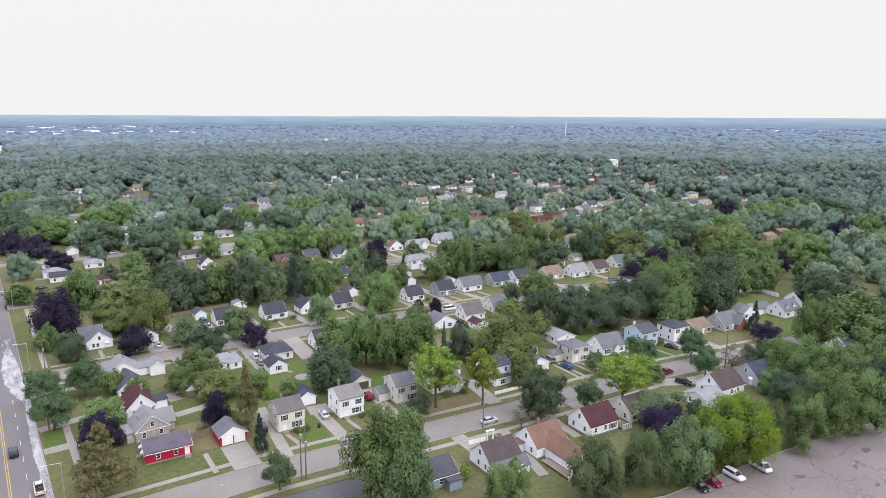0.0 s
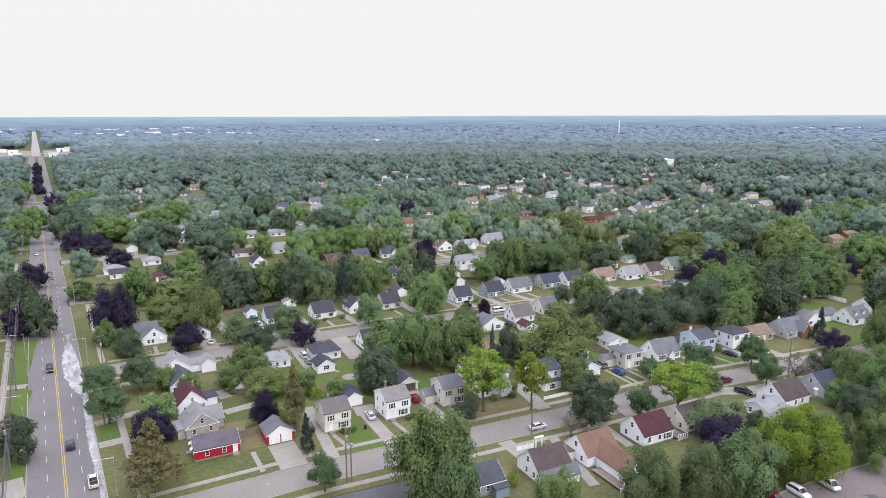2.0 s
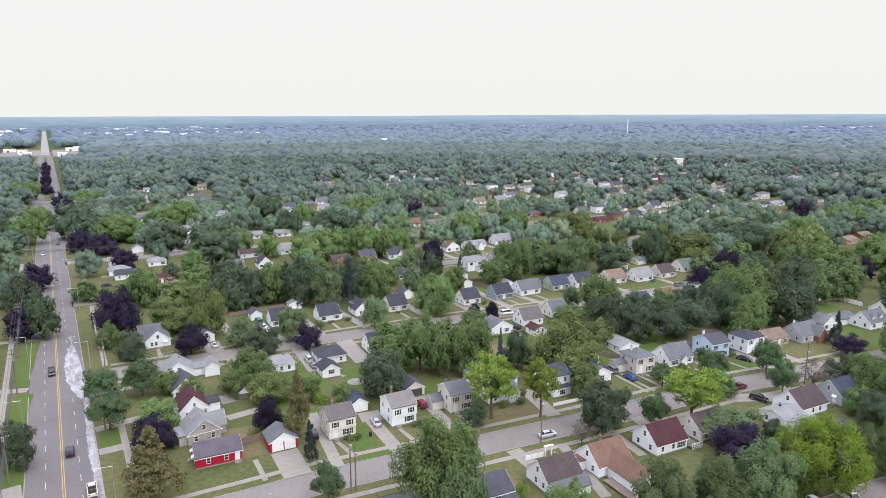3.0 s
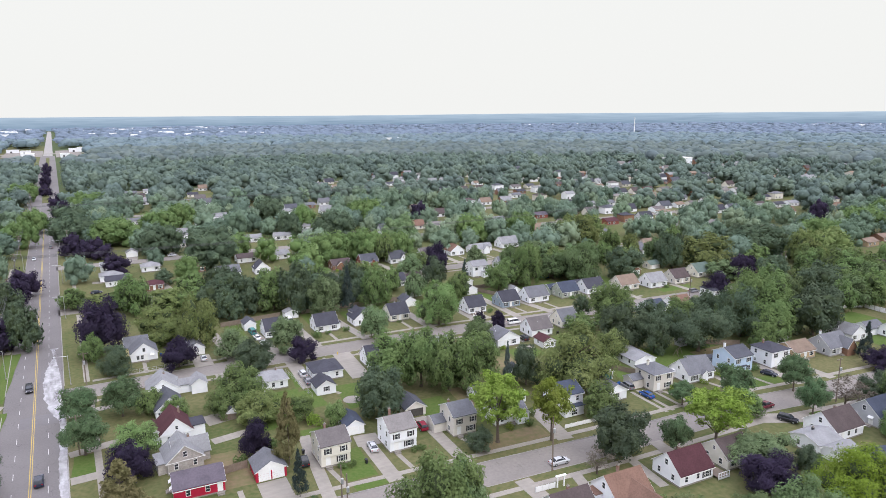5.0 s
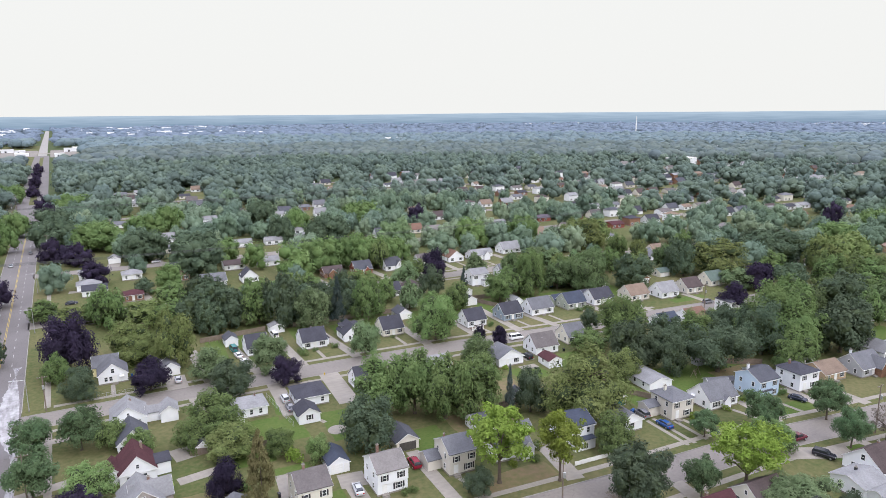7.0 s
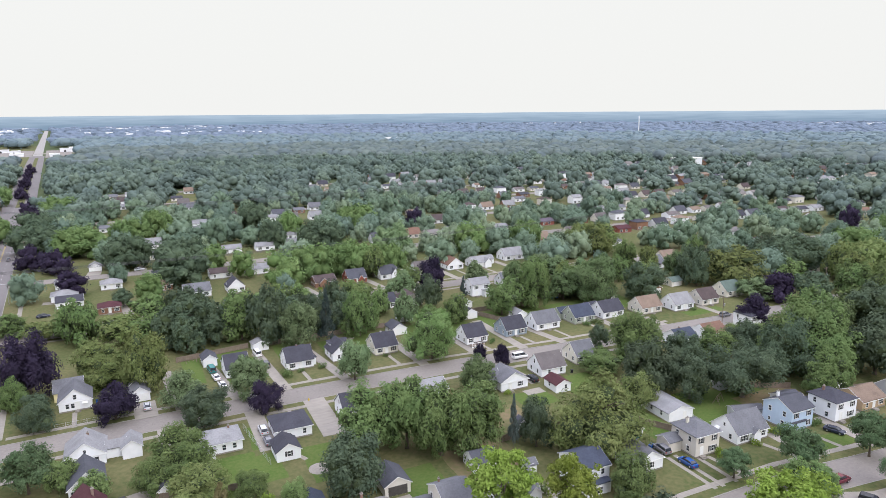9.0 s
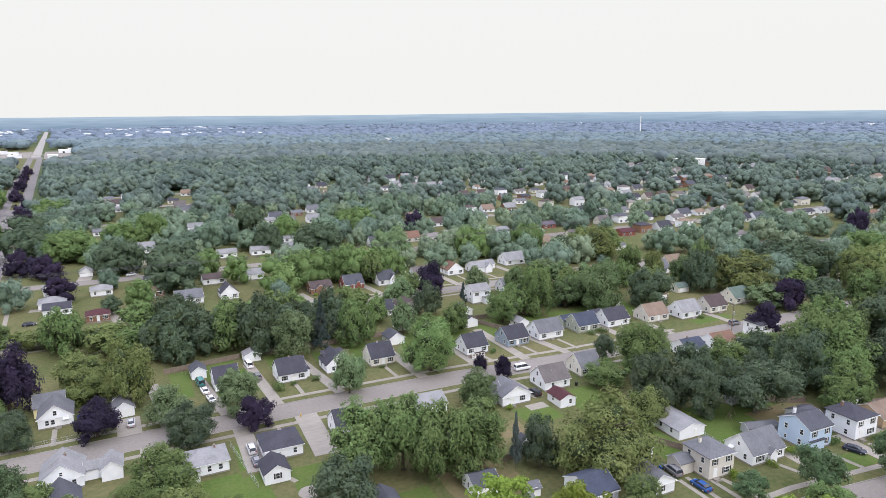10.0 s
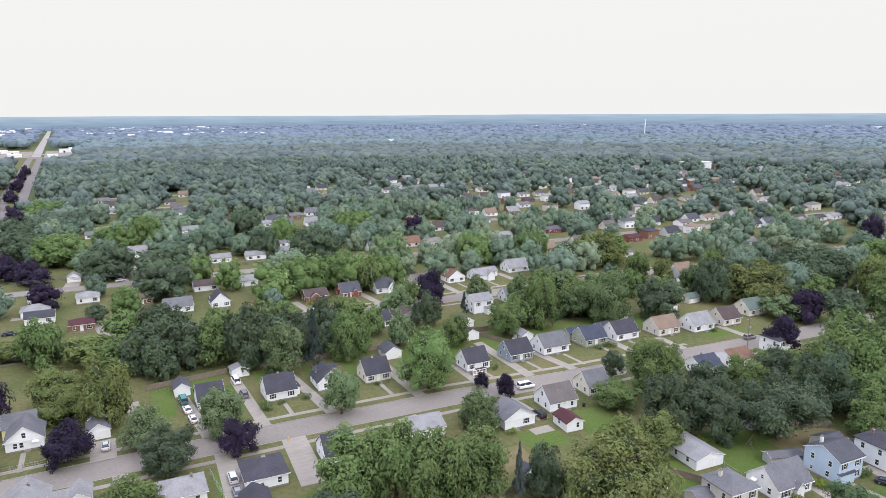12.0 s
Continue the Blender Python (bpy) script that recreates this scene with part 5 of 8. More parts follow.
# south side of the first street
house("ranch", 65.0, 100.4, 11.0, 8.6, "bluegrey", "darkgrey", -5, ridge=5.4, chim=(5.4, 5.2, 6.4), feats=[("S", 2.2, 1, "w"), ("S", 4.2, 1.2, "v"), ("S", 6.6, 1.0, "w"), ("W", 3, 1, "w")], extra=[(7.4, -2.4, 3.4, 2.4, 2.3, 2.9, "f")], vents=[(7.0, 3.0, 5.0)], label="slate blue single-storey house with charcoal roof and rear porch")
house("cape", 81.6, 97.4, 9.6, 9.0, "white", "brown", -4, chim=(5.4, 5.6, 7.2), feats=[("W", 2.0, 1, "w"), ("W", 5.0, 1, "w"), ("W", 4.5, 3.7, "w"), ("S", 1.4, 0.6, "w", -3.0), ("S", 4.2, 0.5, "H", -3.0), ("S", 7.4, 0.4, "d", -3.0)], extra=[(0.0, -3.0, 9.6, 3.2, 2.3, 3.9, "x", "white", "grey")], label="white gabled house with brown roof and grey lean-to")
house("cape", 94.6, 97.2, 10.0, 9.0, "white", "orange", -4, chim=(5.2, 6.2, 7.6), feats=[("W", 2.2, 1, "w"), ("W", 6.0, 1, "w"), ("W", 4.5, 3.7, "w")], extra=[(2.6, -10.6, 7.2, 15.0, 2.8, 5.2, "y"), (-1.6, 5.0, 1.8, 3.0, 2.3, 2.8, "f")], label="white gabled house with rust-brown roof and long rear wing")
house("cape", 111.8, 97.4, 10.4, 8.8, "white", "maroon", -4, chim=(4.6, 5.4, 7.2), feats=[("W", 2.2, 1, "w"), ("W", 6.6, 1, "w"), ("W", 4.4, 3.7, "w"), ("S", 2.0, 1, "w"), ("S", 5.6, 1, "w"), ("S", 8.4, 0.8, "H")], label="white gabled house with maroon roof")
house("cape", 125.6, 96.8, 9.0, 8.6, "cream", "brown", -4, ridge=5.9)
house("ranch", 147.4, 90.6, 8.8, 8.0, "white", "greylight", -4, ridge=4.2, chim=(4.4, 5.0, 5.4, 0.5, SHUTTER), extra=[(1.0, -4.0, 8.0, 4.2, 2.5, 3.3, "x")])
house("cape", 156.8, 92.2, 11.2, 9.4, "white", "brown", -4, chim=(6.6, 5.4, 7.2), feats=[("W", 2.4, 1, "w"), ("W", 6.8, 1, "w"), ("W", 4.7, 3.7, "w"), ("S", 2.6, 0.4, "d"), ("S", 5.0, 1, "w"), ("S", 8.0, 1, "w"), ("W", 4.6, 2.2, "a")], label="white gabled house with dark brown roof")
house("cape", 172.4, 91.0, 9.6, 9.0, "grey", "darkblue", -5, feats=[("W", 2.4, 0.4, "d"), ("W", 4.5, 3.6, "w"), ("W", 6.6, 1, "w"), ("W", 2.4, 2.2, "a")])
house("garage", 151.0, 80.0, 8.0, 6.5, "white", "darkblue", -4, axis="x", ridge=4.0)
house("garage", 97.0, 82.5, 7.5, 6.0, "white", "darkgrey", -4, axis="x", ridge=4.2)
house("cape", 218.4, 87.4, 9.0, 9.0, "white", "darkblue", -6)
house("garage", 126.6, 86.0, 6.0, 5.6, "white", "brown", -4)
# between the main road and the first side street
house("cape", 24.4, 155.0, 8.4, 9.0, "stone", "greylight", 2, axis="y", ridge=6.2, chim=(6.2, 6.0, 6.8), feats=[("S", 4.2, 3.6, "w"), ("S", 2.0, 1, "w"), ("S", 6.4, 1, "w"), ("W", 3, 1, "w")], extra=[(-2.0, 1.0, 2.2, 6.0, 2.6, 3.4, "f"), (2.0, 3.0, 8.6, 4.4, 2.6, 5.6, "x")], label="rough grey stone house with pale grey roof")
house("cape", 25.0, 168.8, 8.0, 10.0, "white", "maroon", 0, axis="y", ridge=6.6, chim=(5.6, 7.0, 7.4), feats=[("S", 4.0, 3.8, "v"), ("S", 2.0, 1, "w"), ("S", 5.4, 1, "w"), ("W", 3, 1, "w")], extra=[(-2.4, 2.0, 3.0, 7.0, 2.6, 4.0, "y"), (8.0, 2.0, 3.4, 5.0, 2.9, 3.5, "f", "white", "dark")], label="white gabled house with maroon roof")
house("cape", 25.8, 183.0, 7.6, 9.5, "white", "darkgrey", 0, axis="y", ridge=6.0)
house("shed", 41.2, 175.4, 3.0, 3.6, "white", "darkgrey", 0, axis="y", eave=2.2, ridge=3.2)
# south side of the second street
house("cape", 25.2, 196.6, 9.0, 9.6, "white", "greylight", -4, axis="y", ridge=6.0, chim=(5.2, 6.0, 6.8), feats=[("S", 4.5, 3.6, "v"), ("S", 2.0, 1, "w"), ("S", 7, 1, "w"), ("W", 4, 1, "w")], extra=[(9.0, 2.6, 4.6, 3.6, 2.6, 3.8, "x"), (12.6, 0.2, 4.6, 6.6, 2.8, 4.4, "y")], label="white house and wing with pale grey roofs")
house("ranch", 50.6, 187.8, 10.6, 8.4, "white", "greylight", -3, axis="h", ridge=4.9, chim=(8.0, 5.0, 5.6, 0.45), extra=[(-0.4, -2.0, 4.0, 2.4, 2.4, 2.8, "f")], feats=[("S", 6.0, 1.0, "w"), ("S", 8.6, 1.0, "w"), ("W", 4, 1, "w"), ("S", 2.0, 0.3, "d", -2.05)], label="white single-storey house with pale hipped roof and porch")
house("hip", 67.2, 186.6, 9.6, 10.0, "white", "dark", -4, chim=(5.0, 5.6, 5.8, 0.8), feats=[("S", 3.6, 1.2, "t"), ("S", 7.6, 1.0, "w"), ("W", 3, 1, "w"), ("W", 7, 1, "w")], label="white single-storey house with dark hipped roof")
house("garage", 65.0, 177.6, 6.0, 7.2, "white", "dark", -4, ridge=4.2, feats=[("S", 3.0, 1.1, "h"), ("W", 3.5, 1, "w")])
house("cape", 84.4, 188.0, 8.0, 9.0, "white", "dark", -4, axis="x", feats=[("W", 2.5, 1, "w"), ("W", 6.2, 1, "w"), ("W", 4.5, 3.6, "w"), ("S", 4, 0.5, "d")])
house("ranch", 127.0, 183.0, 9.6, 9.0, "white", "grey", -4, axis="y", ridge=5.4, feats=[("S", 3.2, 0.3, "d"), ("S", 6.8, 1, "W"), ("W", 3, 1, "w")], extra=[(-6.0, 3.0, 8.0, 7.0, 2.8, 5.0, "x")], vents=[(-3.0, 5.0, 4.6)], label="white house with cross-gabled grey roof and patio")
house("cape", 142.4, 185.4, 9.4, 8.6, "white", "greybrown", -5, vents=[(4.0, 2.5, 4.9), (6.8, 3.0, 5.2)], feats=[("W", 2.4, 1, "w"), ("W", 6.2, 1, "w"), ("W", 4.3, 3.6, "w"), ("S", 3.0, 1, "w"), ("S", 5.6, 0.4, "d"), ("S", 7.6, 1, "w")])
house("garage", 139.6, 175.2, 5.2, 7.0, "white", "maroon", -6, axis="y", ridge=3.6, feats=[("W", 4, 1, "w"), ("S", 3.4, 1, "w")])
house("cape", 157.6, 188.0, 8.0, 8.4, "cream", "grey", -5)
house("ranch", 105.0, 189.0, 10.0, 8.4, "white", "greylight", -4)
house("shed", 118.2, 162.8, 3.2, 3.0, "white", "darkgrey", -6, axis="y", eave=2.1, ridge=3.2)
house("shed", 178.2, 154.4, 3.2, 3.0, "grey", "greylight", -6, axis="y", eave=1.9, ridge=2.8, feats=[])
house("shed", 167.0, 142.0, 9.0, 3.4, "grey", "grey", -20, axis="x", eave=2.0, ridge=2.7, feats=[])
house("garage", 182.5, 138.0, 6.4, 6.0, "white", "darkgrey", -6, axis="x", ridge=3.6)
house("garage", 203.0, 138.5, 7.0, 6.4, "white", "greylight", -6, axis="x", ridge=3.8)
house("shed", 108.4, 147.0, 3.0, 3.0, "white", "grey", -6)
house("garage", 99.0, 152.0, 6.4, 6.6, "white", "darkgrey", -6, axis="x", ridge=4.0)
# north side of the second street
house("cape", 24.4, 229.4, 8.6, 9.4, "white", "grey", -2, axis="y", ridge=6.2, feats=[("S", 2.2, 1, "w"), ("S", 3.6, 1, "w"), ("S", 4.8, 0.4, "d"), ("S", 4.3, 3.4, "w"), ("S", 6.8, 2.0, "a"), ("W", 4, 1, "w")], extra=[(-1.5, 9.0, 8.0, 8.0, 2.9, 5.4, "x", "yellow")], label="white gabled house with grey roof and fenced lawn")
house("garage", 40.9, 227.0, 5.4, 7.0, "white", "grey", 0, ridge=4.2, extra=[(0.5, 7.0, 5.0, 5.0, 3.0, 4.6, "y")])
house("garage", 62.0, 243.2, 4.6, 6.6, "white", "darkgrey", -3)
house("cape", 65.8, 230.6, 7.6, 8.8, "white", "dark", -2)
house("shed", 78.2, 249.2, 5.6, 4.6, "white", "greylight", -2, axis="y", eave=2.4, ridge=3.4)
house("cape", 82.2, 227.2, 9.2, 8.6, "white", "dark", -2, extra=[(9.0, 2.0, 1.6, 4.0, 2.4, 3.2, "f"), (2.0, 4.4, 6.4, 4.4, 5.0, 5.6, "f")], chim=(5.0, 6.0, 7.0))
house("cape", 96.4, 227.2, 8.0, 9.0, "white", "dark", -2, axis="y", ridge=6.0, feats=[("W", 2.4, 1, "w"), ("W", 6.2, 1, "w"), ("S", 4, 3.6, "v"), ("S", 2.2, 1, "w"), ("S", 6, 1, "w")], extra=[(1.0, 6.0, 7.0, 4.0, 4.4, 5.0, "f")])
house("cape", 109.6, 225.6, 8.6, 8.6, "cream", "dark", -2, extra=[(2.0, 4.4, 6.0, 4.4, 5.0, 5.6, "f")], chim=(4.4, 5.6, 7.2, 0.5, SIDING["white"]))
house("garage", 122.4, 240.0, 6.0, 7.4, "white", "darkgrey", -3, ridge=4.2)
house("cape", 138.6, 218.8, 8.8, 8.6, "white", "dark", -2, chim=(4.6, 5.0, 7.0, 0.6, SIDING["white"]), extra=[(3.2, -1.8, 3.4, 1.8, 0.7, 0.75, "f", "tan", "brown")])
house("cape", 153.8, 218.6, 9.4, 8.8, "bluegrey", "dark", -2, chim=(5.0, 6.0, 7.0, 0.6, SIDING["white"]), feats=[("S", 1.8, 1, "h"), ("S", 4.4, 0.5, "d"), ("S", 7.4, 0.9, "H"), ("W", 2.2, 1, "w"), ("W", 6.6, 1, "w"), ("W", 4.4, 3.6, "w")], label="slate blue house with white trim and dark roof")
house("cape", 166.2, 218.4, 11.0, 8.8, "white", "grey", -3)
house("cape", 182.4, 217.6, 10.0, 8.8, "sage", "darkblue", -3, extra=[(-1.0, 8.4, 7.0, 5.0, 2.6, 4.2, "x")])
house("cape", 194.8, 216.6, 11.0, 8.8, "white", "dark", -3, extra=[(-2.0, 7.0, 6.0, 6.0, 2.8, 4.8, "x")])
house("cape", 210.8, 213.4, 11.0, 9.0, "beige", "tan", -4)
house("cape", 224.4, 210.0, 10.6, 9.0, "white", "greylight", -4)
house("cape", 238.8, 209.6, 10.0, 9.0, "beige", "brown", -4)
house("cape", 256.8, 212.6, 11.0, 9.0, "cream", "green", -4)
house("cape", 275.0, 213.6, 10.0, 9.0, "yellow", "darkgrey", -4)
house("garage", 152.6, 242.6, 6.0, 7.0, "white", "dark", -3, ridge=4.0)
house("garage", 168.0, 232.0, 5.0, 6.0, "white", "greylight", -3)
house("garage", 212.0, 233.0, 5.0, 6.0, "white", "greylight", -3)
house("garage", 236.0, 232.0, 6.0, 6.4, "brick", "brown", -3)
house("garage", 252.0, 236.0, 7.0, 6.0, "cream", "green", -3, axis="x")
house("ranch", 194.6, 182.4, 9.0, 8.4, "white", "darkblue", -5, ridge=5.4, chim=(4.0, 4.6, 6.4))
house("ranch", 207.0, 181.6, 10.0, 8.4, "white", "orange", -5, ridge=5.4)
house("hip2", 228.6, 181.6, 8.4, 8.4, "white", "dark", -5)
house("cape", 300.0, 176.0, 11.0, 9.0, "white", "grey", -6)
house("cape", 312.0, 170.0, 10.0, 9.0, "white", "grey", -6, axis="y")
house("hip2", 333.0, 172.0, 9.0, 9.0, "white", "brown", -6)
# along the third street
house("ranch", 120.8, 313.0, 10.6, 8.6, "brick", "brown", -2, ridge=5.2, extra=[(2.0, -1.4, 4.4, 3.0, 2.8, 4.6, "y")], label="brown brick house with brown roof and front gable")
house("cape", 135.4, 311.8, 9.8, 9.0, "redbrick", "darkgrey", -2, extra=[(5.2, -1.2, 2.6, 3.0, 2.6, 4.2, "y")])
house("cape", 150.8, 311.0, 9.4, 9.0, "white", "darkgrey", -2, extra=[(5.6, -1.0, 3.8, 4.0, 2.8, 5.2, "y")], chim=(7.6, 6.0, 7.0))
house("garage", 164.6, 320.0, 5.4, 6.0, "white", "greylight", -2)
house("cape", 168.0, 310.0, 9.6, 9.0, "white", "greybrown", -2, extra=[(5.4, -1.0, 3.6, 4.0, 2.8, 5.0, "y", "redbrick")])
house("cape", 185.8, 311.4, 9.4, 9.0, "white", "orange", -2, axis="y", ridge=6.2)
house("ranch", 198.0, 308.6, 11.6, 9.4, "white", "greylight", -2, ridge=5.4, extra=[(7.0, -1.2, 4.0, 4.0, 2.8, 4.8, "y"), (11.0, 6.0, 6.0, 6.0, 2.6, 4.4, "x")])
house("cape", 220.0, 314.0, 13.0, 9.0, "white", "greylight", -2)
house("hip", 220.0, 341.0, 10.0, 8.0, "white", "dark", -2)
house("cape", 69.4, 324.6, 12.0, 9.0, "white", "grey", -2, ridge=5.8)
house("cape", 86.8, 324.0, 8.0, 9.0, "white", "dark", -2, axis="y")
house("cape", 130.0, 269.6, 9.4, 8.6, "white", "dark", -3, ridge=5.8)
house("ranch", 140.6, 268.0, 9.0, 9.6, "beige", "brown", -3, axis="y", ridge=5.4)
house("garage", 131.6, 252.0, 5.4, 6.4, "white", "darkgrey", -3, ridge=4.0)
house("garage", 158.6, 255.0, 5.6, 6.4, "white", "grey", -3, ridge=4.0)
house("colonial", 170.8, 266.4, 9.4, 8.4, "white", "greylight", -3, extra=[(5.0, -3.0, 4.0, 3.0, 2.8, 3.6, "f")])
house("cape", 189.6, 271.6, 10.0, 8.6, "white", "grey", -3, axis="x")
house("ranch", 24.0, 368.0, 9.6, 8.6, "white", "greylight", -2)
house("ranch", 22.4, 346.0, 11.0, 9.0, "white", "greylight", -2, axis="h", ridge=4.8)
house("ranch", 24.0, 335.0, 11.0, 8.6, "white", "dark", -2)
house("ranch", 41.0, 357.6, 9.6, 8.6, "white", "greylight", -2, axis="h", ridge=4.8)
house("garage", 38.4, 400.4, 6.4, 6.4, "white", "greylight", -2, ridge=4.2)
house("ranch", 85.0, 353.0, 11.4, 8.6, "white", "brown", -2)
house("ranch", 101.0, 352.0, 12.0, 8.6, "white", "greylight", -2, ridge=4.8)
house("ranch", 38.0, 318.4, 9.0, 8.0, "brick", "maroon", -2, axis="h", ridge=4.6)
house("ranch", 60.0, 344.0, 9.0, 8.0, "brick", "tan", -2)
house("hip2", 99.6, 472.0, 10.0, 9.0, "white", "greylight", -2)
house("garage", 88.0, 482.0, 8.0, 7.0, "white", "greylight", -2)

# further streets, where single houses show between the crowns
BEYOND = [("S", 2.4, 1, "W"), ("S", 7, 1, "W")]
house("ranch", 24.3, 711.4, 11.5, 9.0, "white", "grey", -5, plain=True, feats=BEYOND)
house("ranch", 80.5, 714.3, 11.5, 9.0, "white", "greylight", -5, plain=True, feats=BEYOND)
house("cape", 82.1, 665.4, 10.5, 9.0, "white", "greylight", -5, plain=True, feats=BEYOND)
house("ranch", 63.6, 702.7, 11.5, 9.0, "beige", "grey", -5, plain=True, feats=BEYOND)
house("cape", 110.5, 592.1, 10.5, 9.0, "white", "grey", -5, plain=True, feats=BEYOND)
house("colonial", 101.1, 490.2, 10.5, 9.0, "white", "greylight", -5, plain=True, feats=BEYOND)
house("ranch", 48.8, 516.2, 11.5, 9.0, "white", "grey", -5, plain=True, feats=BEYOND)
house("cape", 160.2, 517.4, 10.5, 9.0, "white", "darkgrey", -5, plain=True, feats=BEYOND)
house("cape", 163.5, 497.2, 10.5, 9.0, "beige", "greybrown", -5, plain=True, feats=BEYOND)
house("cape", 195.2, 539.4, 10.5, 9.0, "white", "grey", -5, plain=True, feats=BEYOND)
house("cape", 180.1, 494.1, 10.5, 9.0, "white", "greylight", -5, plain=True, feats=BEYOND)
house("cape", 211.4, 546.8, 10.5, 9.0, "white", "dark", -5, plain=True, feats=BEYOND)
house("ranch", 154.7, 442.3, 11.5, 9.0, "white", "greylight", -5, plain=True, feats=BEYOND)
house("ranch", 140.3, 431.9, 11.5, 9.0, "white", "greylight", -5, plain=True, feats=BEYOND)
house("ranch", 291.4, 663.3, 11.5, 9.0, "tan", "tan", -5, plain=True, feats=BEYOND)
house("cape", 205.9, 394.5, 10.5, 9.0, "beige", "orange", -5, plain=True, feats=BEYOND)
house("ranch", 216.5, 390.4, 11.5, 9.0, "beige", "greybrown2", -5, plain=True, feats=BEYOND)
house("cape", 244.8, 433.3, 10.5, 9.0, "white", "brown", -5, plain=True, feats=BEYOND)
house("ranch", 233.3, 393.9, 11.5, 9.0, "white", "greylight", -5, plain=True, feats=BEYOND)
house("ranch", 263.4, 386.9, 11.5, 9.0, "white", "greylight", -5, plain=True, feats=BEYOND)
house("ranch", 301.4, 388.2, 11.5, 9.0, "redbrick", "mauve", -5, plain=True, feats=BEYOND)
house("cape", 262.0, 342.1, 10.5, 9.0, "brick", "tan", -5, plain=True, feats=BEYOND)
house("ranch", 480.8, 586.9, 11.5, 9.0, "white", "orange", -5, plain=True, feats=BEYOND)
house("colonial", 389.3, 459.0, 10.5, 9.0, "white", "greylight", -5, plain=True, feats=BEYOND)
house("ranch", 370.8, 413.5, 11.5, 9.0, "white", "greylight", -5, plain=True, feats=BEYOND)
house("ranch", 388.5, 410.6, 11.5, 9.0, "white", "grey", -5, plain=True, feats=BEYOND)
house("cape", 463.8, 479.9, 10.5, 9.0, "white", "greylight", -5, plain=True, feats=BEYOND)
house("ranch", 323.8, 341.0, 11.5, 9.0, "redbrick", "maroon", -5, plain=True, feats=BEYOND)
house("cape", 333.7, 316.0, 10.5, 9.0, "white", "green", -5, plain=True, feats=BEYOND)
house("cape", 352.7, 315.2, 10.5, 9.0, "white", "greylight", -5, plain=True, feats=BEYOND)
house("cape", 267.3, 262.8, 10.5, 9.0, "white", "grey", -5, plain=True, feats=BEYOND)
house("cape", 282.9, 268.1, 10.5, 9.0, "beige", "tan", -5, plain=True, feats=BEYOND)
house("ranch", 400.8, 343.3, 11.5, 9.0, "beige", "brown", -5, plain=True, feats=BEYOND)
house("cape", 549.1, 461.9, 10.5, 9.0, "white", "brown", -5, plain=True, feats=BEYOND)
house("cape", 563.0, 459.4, 10.5, 9.0, "white", "orange", -5, plain=True, feats=BEYOND)
house("ranch", 498.3, 415.1, 11.5, 9.0, "brick", "orange", -5, plain=True, feats=BEYOND)
house("ranch", 474.5, 415.1, 11.5, 9.0, "white", "greylight", -5, plain=True, feats=BEYOND)
house("cape", 967.2, 678.8, 10.5, 9.0, "white", "greylight", -5, plain=True, feats=BEYOND)
house("ranch", 715.4, 547.6, 11.5, 9.0, "beige", "tan", -5, plain=True, feats=BEYOND)
house("ranch", 796.9, 588.5, 11.5, 9.0, "white", "greylight", -5, plain=True, feats=BEYOND)
house("cape", 502.5, 379.1, 10.5, 9.0, "white", "greylight", -5, plain=True, feats=BEYOND)
house("cape", 459.3, 324.8, 10.5, 9.0, "white", "greylight", -5, plain=True, feats=BEYOND)
house("ranch", 358.0, 270.8, 11.5, 9.0, "brick", "brown", -5, plain=True, feats=BEYOND)
house("cape", 464.0, 304.5, 10.5, 9.0, "white", "orange", -5, plain=True, feats=BEYOND)
house("ranch", 765.4, 488.1, 11.5, 9.0, "white", "greylight", -5, plain=True, feats=BEYOND)
house("ranch", 731.6, 451.0, 11.5, 9.0, "white", "greylight", -5, plain=True, feats=BEYOND)
house("ranch", 805.4, 480.8, 11.5, 9.0, "beige", "greylight", -5, plain=True, feats=BEYOND)
house("ranch", 625.7, 407.2, 11.5, 9.0, "white", "grey", -5, plain=True, feats=BEYOND)
house("cape", 534.6, 300.4, 10.5, 9.0, "white", "tan", -5, plain=True, feats=BEYOND)
house("cape", 536.3, 323.2, 10.5, 9.0, "white", "mauve", -5, plain=True, feats=BEYOND)
house("ranch", 522.6, 303.7, 11.5, 9.0, "beige", "orange", -5, plain=True, feats=BEYOND)
house("cape", 575.9, 290.5, 10.5, 9.0, "white", "greylight", -5, plain=True, feats=BEYOND)
house("cape", 446.4, 249.4, 10.5, 9.0, "white", "grey", -5, plain=True, feats=BEYOND)
house("ranch", 392.3, 210.8, 11.5, 9.0, "tan", "tan", -5, plain=True, feats=BEYOND)
house("ranch", 414.0, 214.0, 11.5, 9.0, "brick", "tan", -5, plain=True, feats=BEYOND)
house("cape", 320.9, 219.6, 10.5, 9.0, "beige", "grey", -5, plain=True, feats=BEYOND)
house("cape", 344.2, 214.1, 10.5, 9.0, "white", "grey", -5, plain=True, feats=BEYOND)
house("cape", 358.9, 216.0, 10.5, 9.0, "beige", "darkgrey", -5, plain=True, feats=BEYOND)
house("ranch", 102.0, 407.1, 11.5, 9.0, "white", "greylight", -5, plain=True, feats=BEYOND)
house("ranch", 119.3, 405.4, 11.5, 9.0, "white", "greylight", -5, plain=True, feats=BEYOND)
house("ranch", 66.5, 411.9, 11.5, 9.0, "beige", "grey", -5, plain=True, feats=BEYOND)
house("ranch", 284.8, 443.6, 11.5, 9.0, "white", "grey", -5, plain=True, feats=BEYOND)
house("ranch", 333.1, 680.5, 11.5, 9.0, "white", "greylight", -5, plain=True, feats=BEYOND)
